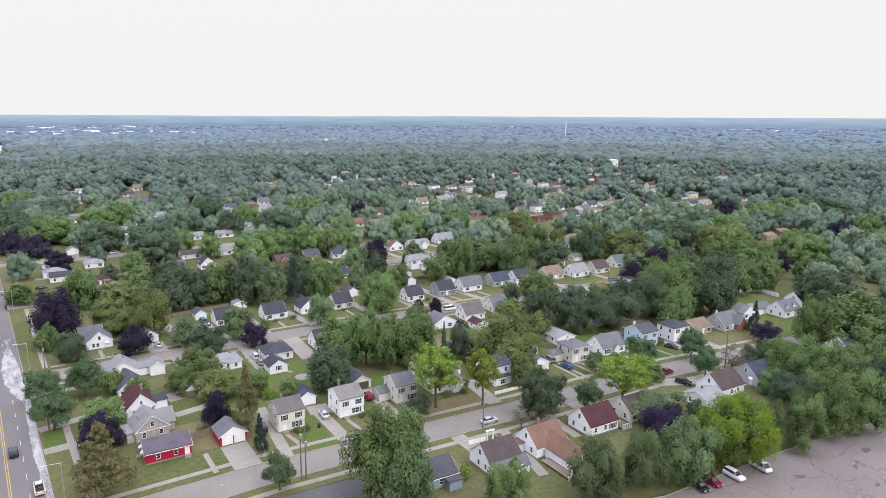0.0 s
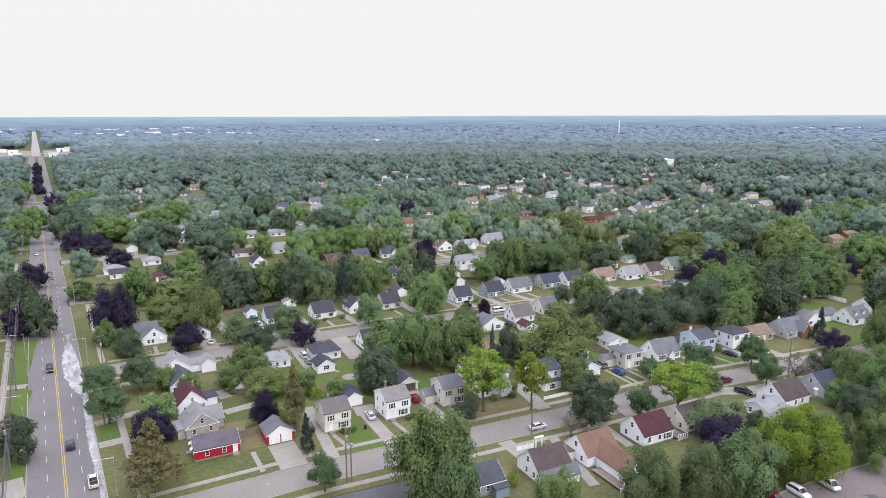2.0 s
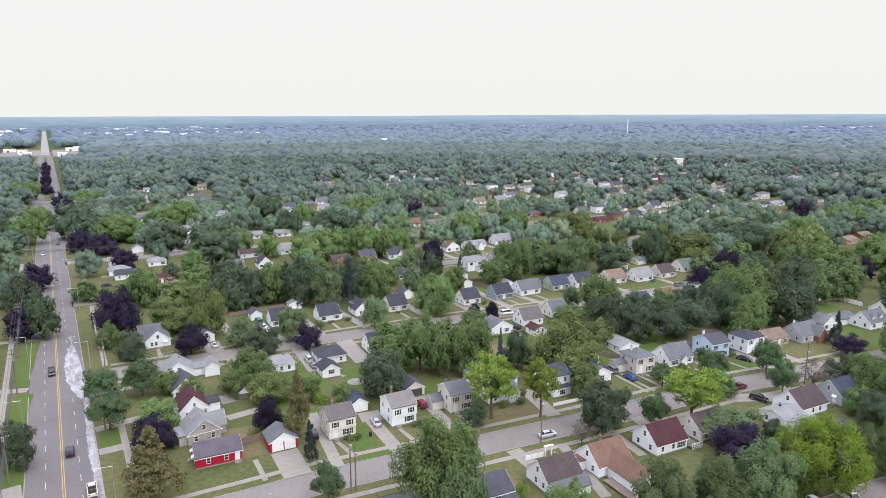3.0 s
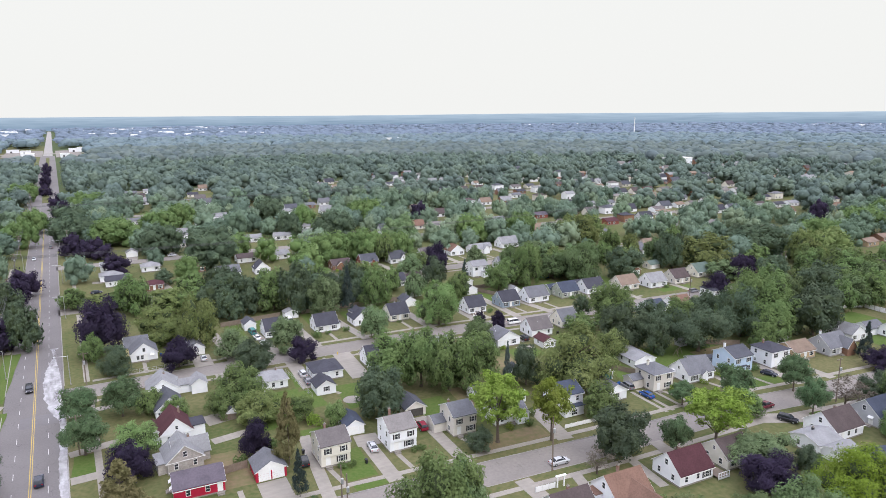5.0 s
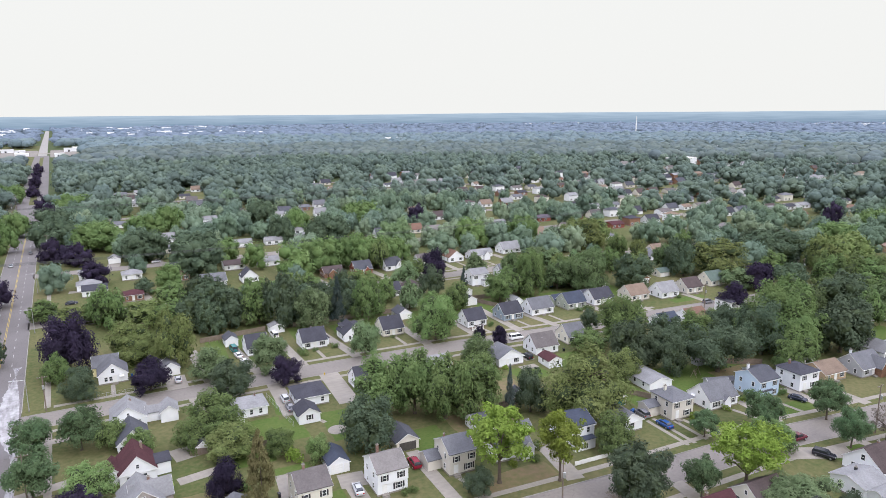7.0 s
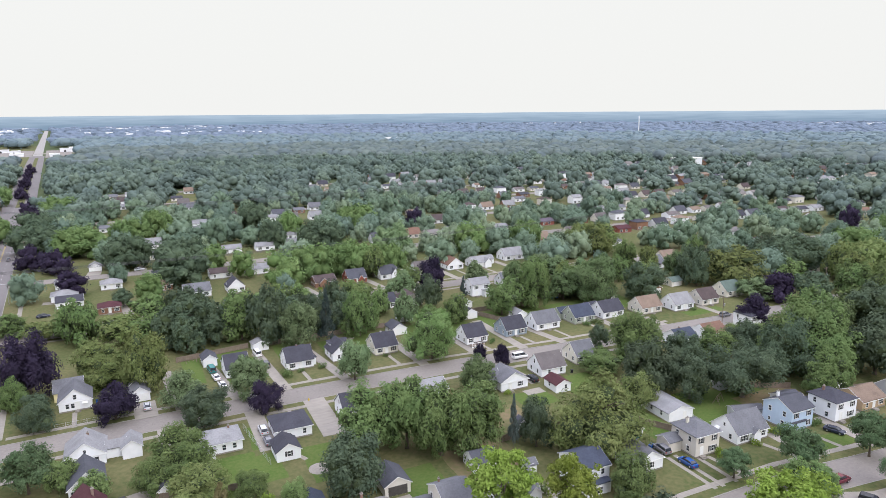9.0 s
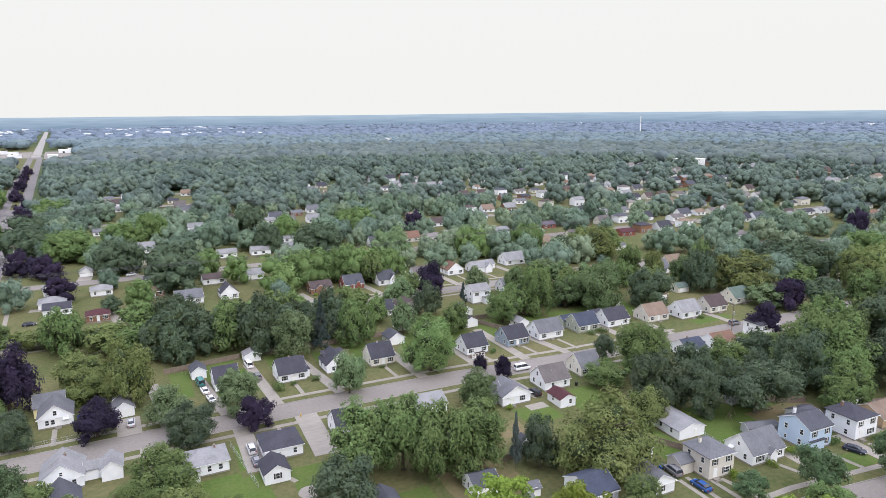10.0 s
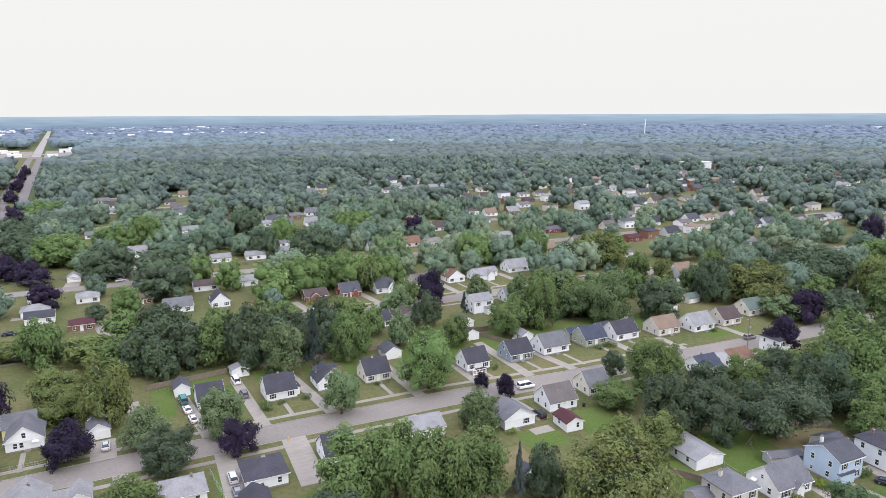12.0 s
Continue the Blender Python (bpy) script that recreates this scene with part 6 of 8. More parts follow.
house("ranch", 300.3, 732.9, 11.5, 9.0, "beige", "tan", -5, plain=True, feats=BEYOND)
house("ranch", 240.4, 681.8, 11.5, 9.0, "white", "grey", -5, plain=True, feats=BEYOND)
house("ranch", 357.0, 493.4, 11.5, 9.0, "white", "grey", -5, plain=True, feats=BEYOND)
house("ranch", 521.6, 504.5, 11.5, 9.0, "white", "orange", -5, plain=True, feats=BEYOND)
house("ranch", 689.0, 470.2, 11.5, 9.0, "white", "tan", -5, plain=True, feats=BEYOND)
house("ranch", 665.4, 353.1, 11.5, 9.0, "white", "grey", -5, plain=True, feats=BEYOND)
house("ranch", 731.6, 406.1, 11.5, 9.0, "white", "orange", -5, plain=True, feats=BEYOND)
house("ranch", 507.5, 260.9, 11.5, 9.0, "white", "brown", -5, plain=True, feats=BEYOND)
house("ranch", 394.5, 364.6, 11.5, 9.0, "white", "greybrown", -5, plain=True, feats=BEYOND)
house("ranch", 288.6, 313.3, 11.5, 9.0, "white", "grey", -5, plain=True, feats=BEYOND)
house("ranch", 372.6, 299.9, 11.5, 9.0, "white", "greybrown2", -5, plain=True, feats=BEYOND)
house("ranch", 384.9, 266.3, 11.5, 9.0, "beige", "grey", -5, plain=True, feats=BEYOND)
house("cape", 445.4, 269.3, 10.5, 9.0, "white", "grey", -5, plain=True, feats=BEYOND)
house("cape", 20.4, 689.9, 11.0, 9.0, "white", "grey", -5, plain=True, feats=BEYOND)
house("ranch", 47.9, 692.4, 11.0, 9.0, "beige", "greylight", -5, plain=True, feats=BEYOND)
house("ranch", 68.7, 678.7, 11.0, 9.0, "white", "grey", -5, plain=True, feats=BEYOND)
house("ranch", 73.9, 642.9, 11.0, 9.0, "cream", "greylight", -5, plain=True, feats=BEYOND)
house("ranch", 93.3, 577.5, 11.0, 9.0, "white", "brown", -5, plain=True, feats=BEYOND)
house("cape", 66.6, 442.5, 11.0, 9.0, "white", "greylight", -5, plain=True, feats=BEYOND)
house("ranch", 150.6, 504.4, 11.0, 9.0, "white", "greylight", -5, plain=True, feats=BEYOND)
house("ranch", 137.4, 408.6, 11.0, 9.0, "white", "greylight", -5, plain=True, feats=BEYOND)
house("cape", 517.6, 415.5, 11.0, 9.0, "white", "greylight", -5, plain=True, feats=BEYOND)
house("cape", 463.4, 402.0, 11.0, 9.0, "white", "grey", -5, plain=True, feats=BEYOND)
house("cape", 470.5, 332.4, 11.0, 9.0, "beige", "brown", -5, plain=True, feats=BEYOND)
house("cape", 717.6, 450.8, 11.0, 9.0, "white", "greylight", -5, plain=True, feats=BEYOND)
house("ranch", 772.2, 463.8, 11.0, 9.0, "white", "grey", -5, plain=True, feats=BEYOND)
house("cape", 985.7, 696.9, 11.0, 9.0, "white", "greylight", -5, plain=True, feats=BEYOND)

# ---- trees ----
tree("g", 169.1, 63.3, 6.5, 17.3)
tree("d", 181.8, 64.7, 6.0, 17.1)
tree("g", 147.9, 66.5, 5.1, 13.7)
tree("g", 159.9, 66.7, 6.6, 16.7)
tree("v", 129.0, 71.6, 8.6, 16.6)
tree("w", 144.3, 72.9, 3.7, 11.7)
tree("w", 114.8, 73.2, 6.2, 14.5)
tree("g", 187.8, 75.2, 8.1, 15.3)
tree("g", 208.1, 75.8, 7.8, 14.6)
tree("w", 105.8, 77.1, 5.5, 14.0)
tree("w", 94.7, 79.9, 5.5, 13.3)
tree("d", 169.4, 80.6, 5.1, 9.3)
tree("g", 184.3, 82.5, 7.2, 15.5)
tree("g", 173.6, 86.6, 5.1, 6.7)
tree("m", 77.2, 87.0, 4.6, 10.9)
tree("p", 126.7, 88.3, 6.1, 8.6)
tree("d", 140.6, 89.0, 2.7, 5.9)
tree("g", 231.0, 91.6, 11.8, 20.4)
tree("g", 188.2, 92.1, 6.5, 10.7)
tree("g", 186.1, 92.8, 6.3, 12.5)
tree("l", 134.2, 95.4, 7.3, 7.5)
tree("w", 61.5, 97.4, 5.3, 20.1)
tree("d", 187.8, 98.7, 5.7, 8.8)
tree("g", 222.6, 101.3, 7.1, 17.5)
tree("b", 177.0, 101.7, 6.0, 9.4)
tree("g", 60.5, 102.8, 8.2, 21.8)
tree("t", 167.6, 104.3, 3.8, 9.6)
tree("y", 133.1, 105.7, 7.6, 14.4)
tree("t", 123.2, 108.1, 3.6, 9.0)
tree("b", 102.2, 110.5, 3.3, 5.5)
tree("p", 212.6, 111.8, 5.1, 7.4)
tree("g", 152.1, 112.7, 5.0, 7.8)
tree("d", 111.3, 113.4, 6.5, 12.9)
tree("t", 176.8, 115.3, 4.4, 10.7)
tree("t", 44.4, 118.6, 3.3, 8.4)
tree("k", 219.4, 119.4, 2.6, 11.4)
tree("t", 158.3, 119.8, 4.7, 10.0)
tree("t", 144.1, 124.4, 3.6, 6.8)
tree("y", 103.4, 126.8, 6.0, 15.5)
tree("g", 121.2, 130.3, 4.8, 9.5)
tree("k", 46.2, 133.8, 1.9, 10.4)
tree("d", 86.6, 131.2, 3.2, 5.5)
tree("y", 92.3, 132.4, 7.7, 17.0)
tree("g", 199.6, 138.6, 6.0, 12.9)
tree("c", 15.2, 136.0, 6.0, 16.0)
tree("g", 213.0, 149.0, 11.4, 21.0)
tree("c", 48.2, 147.0, 3.4, 17.2)
tree("d", 225.4, 139.8, 9.5, 18.3)
tree("o", 127.6, 146.6, 10.6, 19.6)
tree("d", 180.1, 149.0, 10.6, 16.1)
tree("d", 203.4, 151.5, 8.1, 18.5)
tree("g", 213.4, 154.7, 11.6, 22)
tree("p", 43.3, 155.3, 3.7, 8.6)
tree("d", 167.5, 155.4, 6.0, 12.8)
tree("d", 117.7, 155.5, 4.5, 12.2)
tree("p", 17.9, 156.7, 4.8, 9.2)
tree("d", 74.6, 158.0, 6.6, 14.2)
tree("s", 112.8, 157.5, 1.7, 13.1)
tree("o", 151.7, 158.1, 5.1, 9.5)
tree("m", 63.8, 159.2, 3.1, 6.1)
tree("g", 105.2, 161.8, 7.0, 16.4)
tree("g", 97.6, 163.0, 6.8, 17.0)
tree("d", 160.8, 163.7, 7.9, 15.5)
tree("m", 19.9, 165.7, 4.9, 9.0)
tree("g", 57.2, 166.3, 3.6, 6.9)
tree("g", 92.4, 169.6, 7.4, 17.4)
tree("o", 48.0, 171.6, 6.4, 7.8)
tree("g", 84.0, 172.0, 7.8, 17.2)
tree("t", 10.4, 174.3, 5.0, 10.2)
tree("g", 219.8, 175.0, 6.9, 6.6)
tree("g", 41.9, 179.1, 4.6, 7.7)
tree("g", 172.9, 180.0, 9.0, 17.6)
tree("g", 160.1, 180.6, 6.1, 7.2)
tree("m", 30.5, 181.7, 3.6, 6.7)
tree("g", 47.5, 184.7, 6.8, 10.8)
tree("p", 235.2, 184.7, 5.6, 12.1)
tree("w", 123.3, 187.6, 5.2, 10.3)
tree("m", 25.7, 188.8, 3.5, 7.4)
tree("t", 19.4, 191.5, 5.2, 10.6)
tree("t", 10.1, 194.3, 4.9, 8.4)
tree("d", 174.5, 196.7, 3.2, 8.1)
tree("p", 139.1, 199.6, 2.7, 7.5)
tree("d", 296.0, 202.0, 6.9, 8.8)
tree("p", 278.6, 203.5, 4.6, 9.9)
tree("d", 55.4, 203.8, 6.3, 10.9)
tree("p", 70.5, 204.8, 4.4, 8.8)
tree("l", 265.9, 206.6, 7.4, 9.2)
tree("p", 137.1, 208.6, 2.1, 4.5)
tree("m", 297.8, 212.0, 6.8, 12.2)
tree("l", 97.6, 212.4, 4.9, 12.3)
tree("m", 124.1, 215.0, 8.3, 16.0)
tree("l", 68.7, 216.1, 5.4, 11.9)
tree("l", 53.2, 217.9, 6.0, 10.1)
tree("p", 37.1, 219.4, 5.7, 9.4)
tree("d", 20.3, 222.7, 4.8, 9.4)
tree("o", 276.4, 224.4, 13.1, 17.8)
tree("d", 228.3, 229.5, 9.4, 15.6)
tree("o", 46.5, 235.3, 7.1, 18.6)
tree("w", 208.1, 236.6, 10.2, 18.9)
tree("g", 14.7, 237.5, 3.8, 9.5)
tree("g", 167.8, 241.0, 6.3, 12.8)
tree("g", 183.9, 241.8, 5.9, 19.0)
tree("o", 37.1, 243.0, 6.2, 9.4)
tree("p", 18.6, 245.3, 7.8, 18.9)
tree("k", 101.7, 245.7, 3.4, 18.4)
tree("g", 113.4, 246.5, 6.3, 16.3)
tree("l", 93.1, 246.8, 6.7, 16.2)
tree("o", 36.0, 249.8, 8.0, 12.6)
tree("l", 132.4, 250.2, 4.4, 12.6)
tree("d", 90.6, 254.3, 5.8, 12.4)
tree("d", 84.6, 255.2, 6.5, 21.0)
tree("g", 78.3, 263.2, 7.1, 17.7)
tree("d", 69.7, 265.8, 6.9, 14.9)
tree("d", 56.8, 266.9, 7.1, 14.8)
tree("k", 167.9, 268.3, 2.1, 9.4)
tree("d", 62.4, 269.2, 7.5, 17.2)
tree("g", 51.7, 274.9, 7.1, 10.5)
tree("o", 43.7, 279.5, 7.4, 10.6)
tree("p", 162.2, 285.2, 5.2, 11.6)
tree("g", 30.6, 295.0, 7.4, 11.4)
tree("o", 20.9, 297.6, 6.0, 6.5)
tree("g", 11.2, 305.1, 5.7, 8.8)
tree("g", 55.7, 314.2, 5.2, 7.3)
tree("m", 110.9, 322.3, 9.0, 17.4)
tree("d", 47.4, 327.1, 4.4, 8.4)
tree("d", 73.6, 349.0, 11.6, 19.1)
tree("d", 184.0, 171.0, 6.5, 11.5)
tree("g", 196.0, 170.0, 6.0, 11.0)
tree("d", 206.0, 168.0, 6.5, 11.5)
# further gardens and the far side of the main road
tree("d", 264.8, 114.0, 10.3, 18.0)
tree("d", 270.4, 120.9, 10.3, 16.2)
tree("g", 275.9, 148.5, 6.0, 14.1)
tree("g", 280.8, 150.1, 6.0, 14.8)
tree("d", 373.3, 153.2, 7.3, 18.0)
tree("g", 277.0, 153.6, 6.0, 13.3)
tree("p", 318.2, 163.1, 5.9, 10.3)
tree("d", 267.8, 164.2, 9.6, 16.2)
tree("d", -8.3, 164.5, 4.5, 11.2)
tree("g", 348.8, 165.0, 9.7, 16.2)
tree("g", 300.0, 168.3, 8.8, 16.2)
tree("g", 307.5, 169.5, 8.8, 17.1)
tree("g", 353.2, 172.2, 9.7, 17.1)
tree("g", 344.7, 172.4, 9.7, 18.0)
tree("p", 411.2, 174.0, 6.6, 18.0)
tree("g", 302.7, 175.4, 8.8, 18.0)
tree("g", 445.3, 176.1, 6.5, 17.1)
tree("g", 450.6, 177.8, 6.5, 18.0)
tree("p", 414.8, 178.4, 6.6, 16.2)
tree("p", 409.2, 179.3, 6.6, 17.1)
tree("g", 446.5, 181.6, 6.5, 16.2)
tree("g", 308.9, 189.3, 5.7, 13.5)
tree("d", 277.7, 189.4, 7.1, 13.2)
tree("g", 304.1, 190.6, 5.7, 12.8)
tree("g", 307.6, 194.1, 5.7, 14.3)
tree("o", 340.6, 198.8, 9.8, 17.1)
tree("p", 269.9, 199.4, 5.8, 12.3)
tree("o", 321.8, 201.0, 7.2, 15.9)
tree("o", 327.9, 202.0, 7.2, 16.8)
tree("o", 346.9, 204.6, 9.8, 18.0)
tree("o", 323.9, 206.8, 7.2, 17.7)
tree("o", 338.8, 207.1, 9.8, 16.2)
tree("g", 371.1, 223.8, 9.4, 18.0)
tree("g", 379.0, 225.7, 9.4, 16.2)
tree("d", 328.0, 226.7, 12.5, 18.0)
tree("d", 317.3, 228.0, 12.5, 17.1)
tree("g", 373.4, 231.6, 9.4, 17.1)
tree("d", 262.8, 232.1, 6.4, 17.1)
tree("d", 514.4, 233.1, 14.8, 17.1)
tree("g", 440.0, 234.6, 10.8, 18.0)
tree("d", 323.8, 236.6, 12.5, 16.2)
tree("d", 263.8, 237.6, 6.4, 18.0)
tree("g", 433.3, 241.1, 10.8, 17.1)
tree("d", 506.7, 243.3, 14.8, 16.2)
tree("g", 442.3, 243.6, 10.8, 16.2)
tree("g", 486.7, 244.5, 9.0, 16.2)
tree("d", 519.3, 244.9, 14.8, 18.0)
tree("g", 493.1, 248.9, 9.0, 17.1)
tree("g", 486.1, 252.3, 9.0, 18.0)
tree("d", -3.5, 261.4, 5.7, 17.9)
tree("p", -8.9, 263.8, 6.9, 11.8)
tree("p", 447.4, 272.3, 6.6, 18.0)
tree("d", 64.8, 285.7, 5.9, 13.5)
tree("g", 31.6, 286.0, 6.7, 16.5)
tree("d", 68.3, 289.4, 5.9, 14.2)
tree("d", 63.3, 290.6, 5.9, 15.0)
tree("g", 154.8, 292.1, 6.3, 10.9)
tree("p", 166.7, 292.2, 5.4, 14.0)
tree("g", 54.4, 297.5, 6.8, 11.7)
tree("d", -10.0, 297.6, 6.9, 16.6)
tree("o", 269.2, 303.6, 10.1, 18.0)
tree("o", 277.0, 307.5, 10.1, 16.2)
tree("d", 252.0, 312.3, 6.1, 13.5)
tree("o", 269.8, 312.3, 10.1, 17.1)
tree("p", -7.2, 318.7, 5.6, 12.4)
tree("m", 150.9, 319.3, 6.9, 15.3)
tree("g", 162.4, 320.1, 6.3, 15.6)
tree("g", 157.2, 321.9, 6.3, 14.8)
tree("m", 146.0, 322.8, 6.9, 17.0)
tree("m", 151.5, 325.2, 6.9, 16.2)
tree("g", 161.4, 325.4, 6.3, 14.0)
tree("g", 127.2, 326.2, 8.3, 18.0)
tree("g", 142.1, 327.0, 7.4, 17.1)
tree("g", 58.0, 329.3, 6.1, 13.3)
tree("g", 248.1, 329.6, 7.3, 18.0)
tree("g", 131.7, 331.8, 8.3, 16.2)
tree("g", 138.2, 332.0, 7.4, 16.2)
tree("g", 144.6, 332.9, 7.4, 18.0)
tree("g", 124.6, 332.9, 8.3, 17.1)
tree("g", 243.5, 334.0, 7.3, 17.1)
tree("g", 249.6, 335.7, 7.3, 16.2)
tree("p", -5.8, 336.3, 7.5, 12.8)
tree("m", 219.7, 338.1, 7.2, 16.0)
tree("m", 222.9, 343.5, 7.2, 16.9)
tree("m", 216.6, 343.6, 7.2, 17.8)
tree("m", 99.2, 349.8, 6.1, 14.4)
tree("p", 30.4, 356.8, 6.8, 11.7)
tree("l", 180.7, 358.0, 8.4, 17.1)
tree("l", 186.1, 363.0, 8.4, 18.0)
tree("l", 179.1, 365.1, 8.4, 16.2)
tree("g", 90.0, 368.3, 7.6, 14.4)
tree("d", 82.0, 377.1, 9.9, 18.0)
tree("d", 74.0, 379.9, 9.9, 17.1)
tree("d", 80.4, 385.4, 9.9, 16.2)
tree("d", 152.5, 388.0, 10.1, 16.2)
tree("d", 158.4, 394.4, 10.1, 17.1)
tree("d", 52.8, 395.4, 8.6, 16.2)
tree("d", 149.9, 396.4, 10.1, 18.0)
tree("d", 59.6, 398.2, 8.6, 17.1)
tree("d", 53.8, 402.8, 8.6, 18.0)
tree("p", 25.8, 403.5, 7.4, 12.6)
tree("d", 132.4, 409.6, 5.9, 15.5)
tree("d", 129.0, 413.4, 5.9, 17.2)
tree("d", 134.0, 414.4, 5.9, 16.4)
tree("p", 15.8, 417.5, 7.6, 13.7)
tree("p", 224.7, 419.7, 7.4, 16.2)
tree("g", 190.3, 435.7, 10.1, 17.1)
tree("g", 41.6, 438.0, 10.7, 16.2)
tree("m", 148.0, 439.1, 6.6, 16.4)
tree("g", 32.5, 439.8, 10.7, 18.0)
tree("g", 197.8, 440.1, 10.1, 18.0)
tree("m", 153.6, 440.5, 6.6, 14.8)
tree("g", 190.2, 444.4, 10.1, 16.2)
tree("m", 149.6, 444.6, 6.6, 15.6)
tree("g", 38.6, 446.8, 10.7, 17.1)
tree("g", -13.6, 457.0, 7.4, 17.1)
tree("g", 58.7, 458.1, 8.8, 17.1)
tree("g", 66.3, 458.9, 8.8, 18.0)
tree("g", -7.5, 459.0, 7.4, 18.0)
tree("d", 19.9, 462.1, 10.1, 17.1)
tree("g", -12.3, 463.2, 7.4, 16.2)
tree("g", 61.9, 465.1, 8.8, 16.2)
tree("d", 12.1, 466.2, 10.1, 16.2)
tree("d", 19.5, 470.9, 10.1, 18.0)
tree("d", 142.2, 484.4, 9.1, 17.1)
tree("d", 134.3, 484.8, 9.1, 16.2)
tree("g", 79.3, 485.7, 7.2, 18.0)
tree("g", 84.2, 489.6, 7.2, 16.2)
tree("d", 138.6, 491.4, 9.1, 18.0)
tree("g", 78.4, 491.8, 7.2, 17.1)
tree("d", 19.0, 509.0, 9.8, 16.2)
tree("g", -4.0, 511.8, 7.1, 17.5)
tree("d", 12.1, 513.9, 9.8, 18.0)
tree("g", -8.5, 516.1, 7.1, 16.7)
tree("d", 19.8, 517.4, 9.8, 17.1)
tree("g", -2.6, 517.8, 7.1, 15.8)
tree("p", 11.4, 573.3, 7.6, 15.1)
tree("g", 24.9, 593.8, 10.9, 16.2)
tree("g", 33.6, 597.4, 10.9, 17.1)
tree("g", 26.1, 603.2, 10.9, 18.0)
tree("p", 9.6, 638.6, 8.2, 14.0)
tree("g", -16.6, 701.7, 9.8, 16.2)
tree("g", -12.3, 709.1, 9.8, 17.1)
tree("g", -20.8, 709.1, 9.8, 18.0)


def belt(x0, x1, y0, y1, n, kinds, seed, gap=6.5):
    """Back-garden trees along a strip, where no other stands."""
    rng = random.Random(seed)
    there = [(o.location.x, o.location.y) for o in bpy.data.objects if o.name.split(".")[0] in ("tree", "spruce")] + [q[1:3] for q in FAR_TREES]
    built = [(o.location.x + 4, o.location.y + 4) for o in bpy.data.objects if o.name.split(".")[0] in ("house", "garage", "garden_shed")]
    for _ in range(n):
        x, y = rng.uniform(x0, x1), rng.uniform(y0, y1)
        if min(math.hypot(x - a, y - b) for a, b in there) < gap or min(math.hypot(x - a, y - b) for a, b in built) < 9.5:
            continue
        if min(abs(y - st(x)) for st in STREETS) < HALF + 5:
            continue
        there.append((x, y))
        tree(rng.choice(kinds), round(x, 1), round(y, 1), rng.uniform(4.6, 7.0), rng.uniform(10, 15), y < 90)


belt(60, 132, 258, 284, 60, "gdmdg", 4)
belt(160, 290, 238, 262, 60, "gwodg", 5)
belt(100, 172, 232, 286, 40, "ggld", 14, 7.5)
belt(172, 300, 262, 286, 30, "gdlm", 15, 7.5)
belt(232, 310, 146, 176, 34, "dggw", 6)
belt(-60, -20, 120, 640, 120, "gdpd", 10, 8)
for x, y, r, h in ((0, 746, 6.6, 13), (-0.5, 838, 6.0, 13), (0.2, 868, 5.8, 12), (0, 952, 5.6, 13), (0.4, 1060, 6.5, 14)):
    tree("p", x, y, r, h)
belt(240, 340, 70, 100, 18, "gdg", 12)

# ---- parked and waiting cars ----
car("sedan", "silver", 98.3, 117.9, -5, "silver sedan parked beside the kerb", 0.04)
car("sedan", "silver", 66.4, 144.2, 80, "silver sedan on a concrete drive", LAWN + 0.03)
car("suv", "red", 80.6, 147.4, 84, "red hatchback on the drive of an open garage", LAWN + 0.03)
car("suv", "black", 51.0, 145.8, 82, "dark car on a narrow drive", LAWN + 0.03)
car("pickup", "maroon", 160.8, 112.6, -4, "maroon pickup truck parked beside the kerb", 0.04)
car("suv", "black", 158.6, 105.0, -72, "black sport utility car on a drive", LAWN + 0.03)
car("sedan", "navy", 181.2, 125.4, -75, "dark sedan on a drive beside the lawn", LAWN + 0.03)
car("sedan", "blue", 140.4, 132.8, 86, "blue sedan on paired concrete tracks", LAWN + 0.03)
car("suv", "grey", 140.0, 139.6, 80, "grey car beside the beige house", LAWN + 0.03)
car("sedan", "black", 114.6, 70.4, -102, "dark sedan in the car park", 0.04)
car("suv", "red", 118.2, 70.0, -98, "red hatchback in the car park", 0.04)
car("suv", "white", 124.2, 68.6, -98, "white crossover in the car park", 0.04)
car("van", "white", 132.2, 67.4, -104, "white minivan half under a tree", 0.04)
car("suv", "navy", 1.6, 166.0, 90, "dark blue car driving on the main road", 0.03)
car("suv", "black", -1.4, 222.0, -90, "dark car on the main road", 0.03)
car("pickup", "cream", 4.9, 146.0, 90, "cream work truck with ladder rack beside the gutter", 0.04)
car("sedan", "silver", -3.8, 420.0, -90, "silver car on the main road", 0.03)
car("sedan", "white", -4.6, 492.0, -90, "white car on the main road", 0.03)
car("suv", "grey", 3.9, 452.0, 90, "grey car on the main road", 0.03)
car("sedan", "silver", 44.6, 222.2, 86, "silver car before a garage", LAWN + 0.03)
car("sedan", "white", 63.8, 233.0, 92, "white car on a long drive", LAWN + 0.03)
car("sedan", "white", 64.2, 226.6, 92, "white car on a long drive", LAWN + 0.03)
car("van", "teal", 63.8, 239.4, 92, "teal van before a small garage", LAWN + 0.03)
car("suv", "grey", 78.6, 235.4, 90, "grey sport utility car on a drive", LAWN + 0.03)
car("van", "white", 78.8, 246.0, 90, "white trailer-like van by a shed", LAWN + 0.03)
car("suv", "silver", 66.6, 193.8, 86, "silver sport utility car on a drive", LAWN + 0.03)
car("sedan", "grey", 66.2, 188.0, 86, "grey car beside a garage", LAWN + 0.03)
car("van", "white", 147.4, 202.0, -5, "white delivery van beside the kerb", 0.04)
car("sedan", "silver", 71.0, 214.4, -3, "silver car parked under a purple tree", 0.04)
car("suv", "black", 139.6, 186.0, 88, "dark car between two houses", LAWN + 0.03)
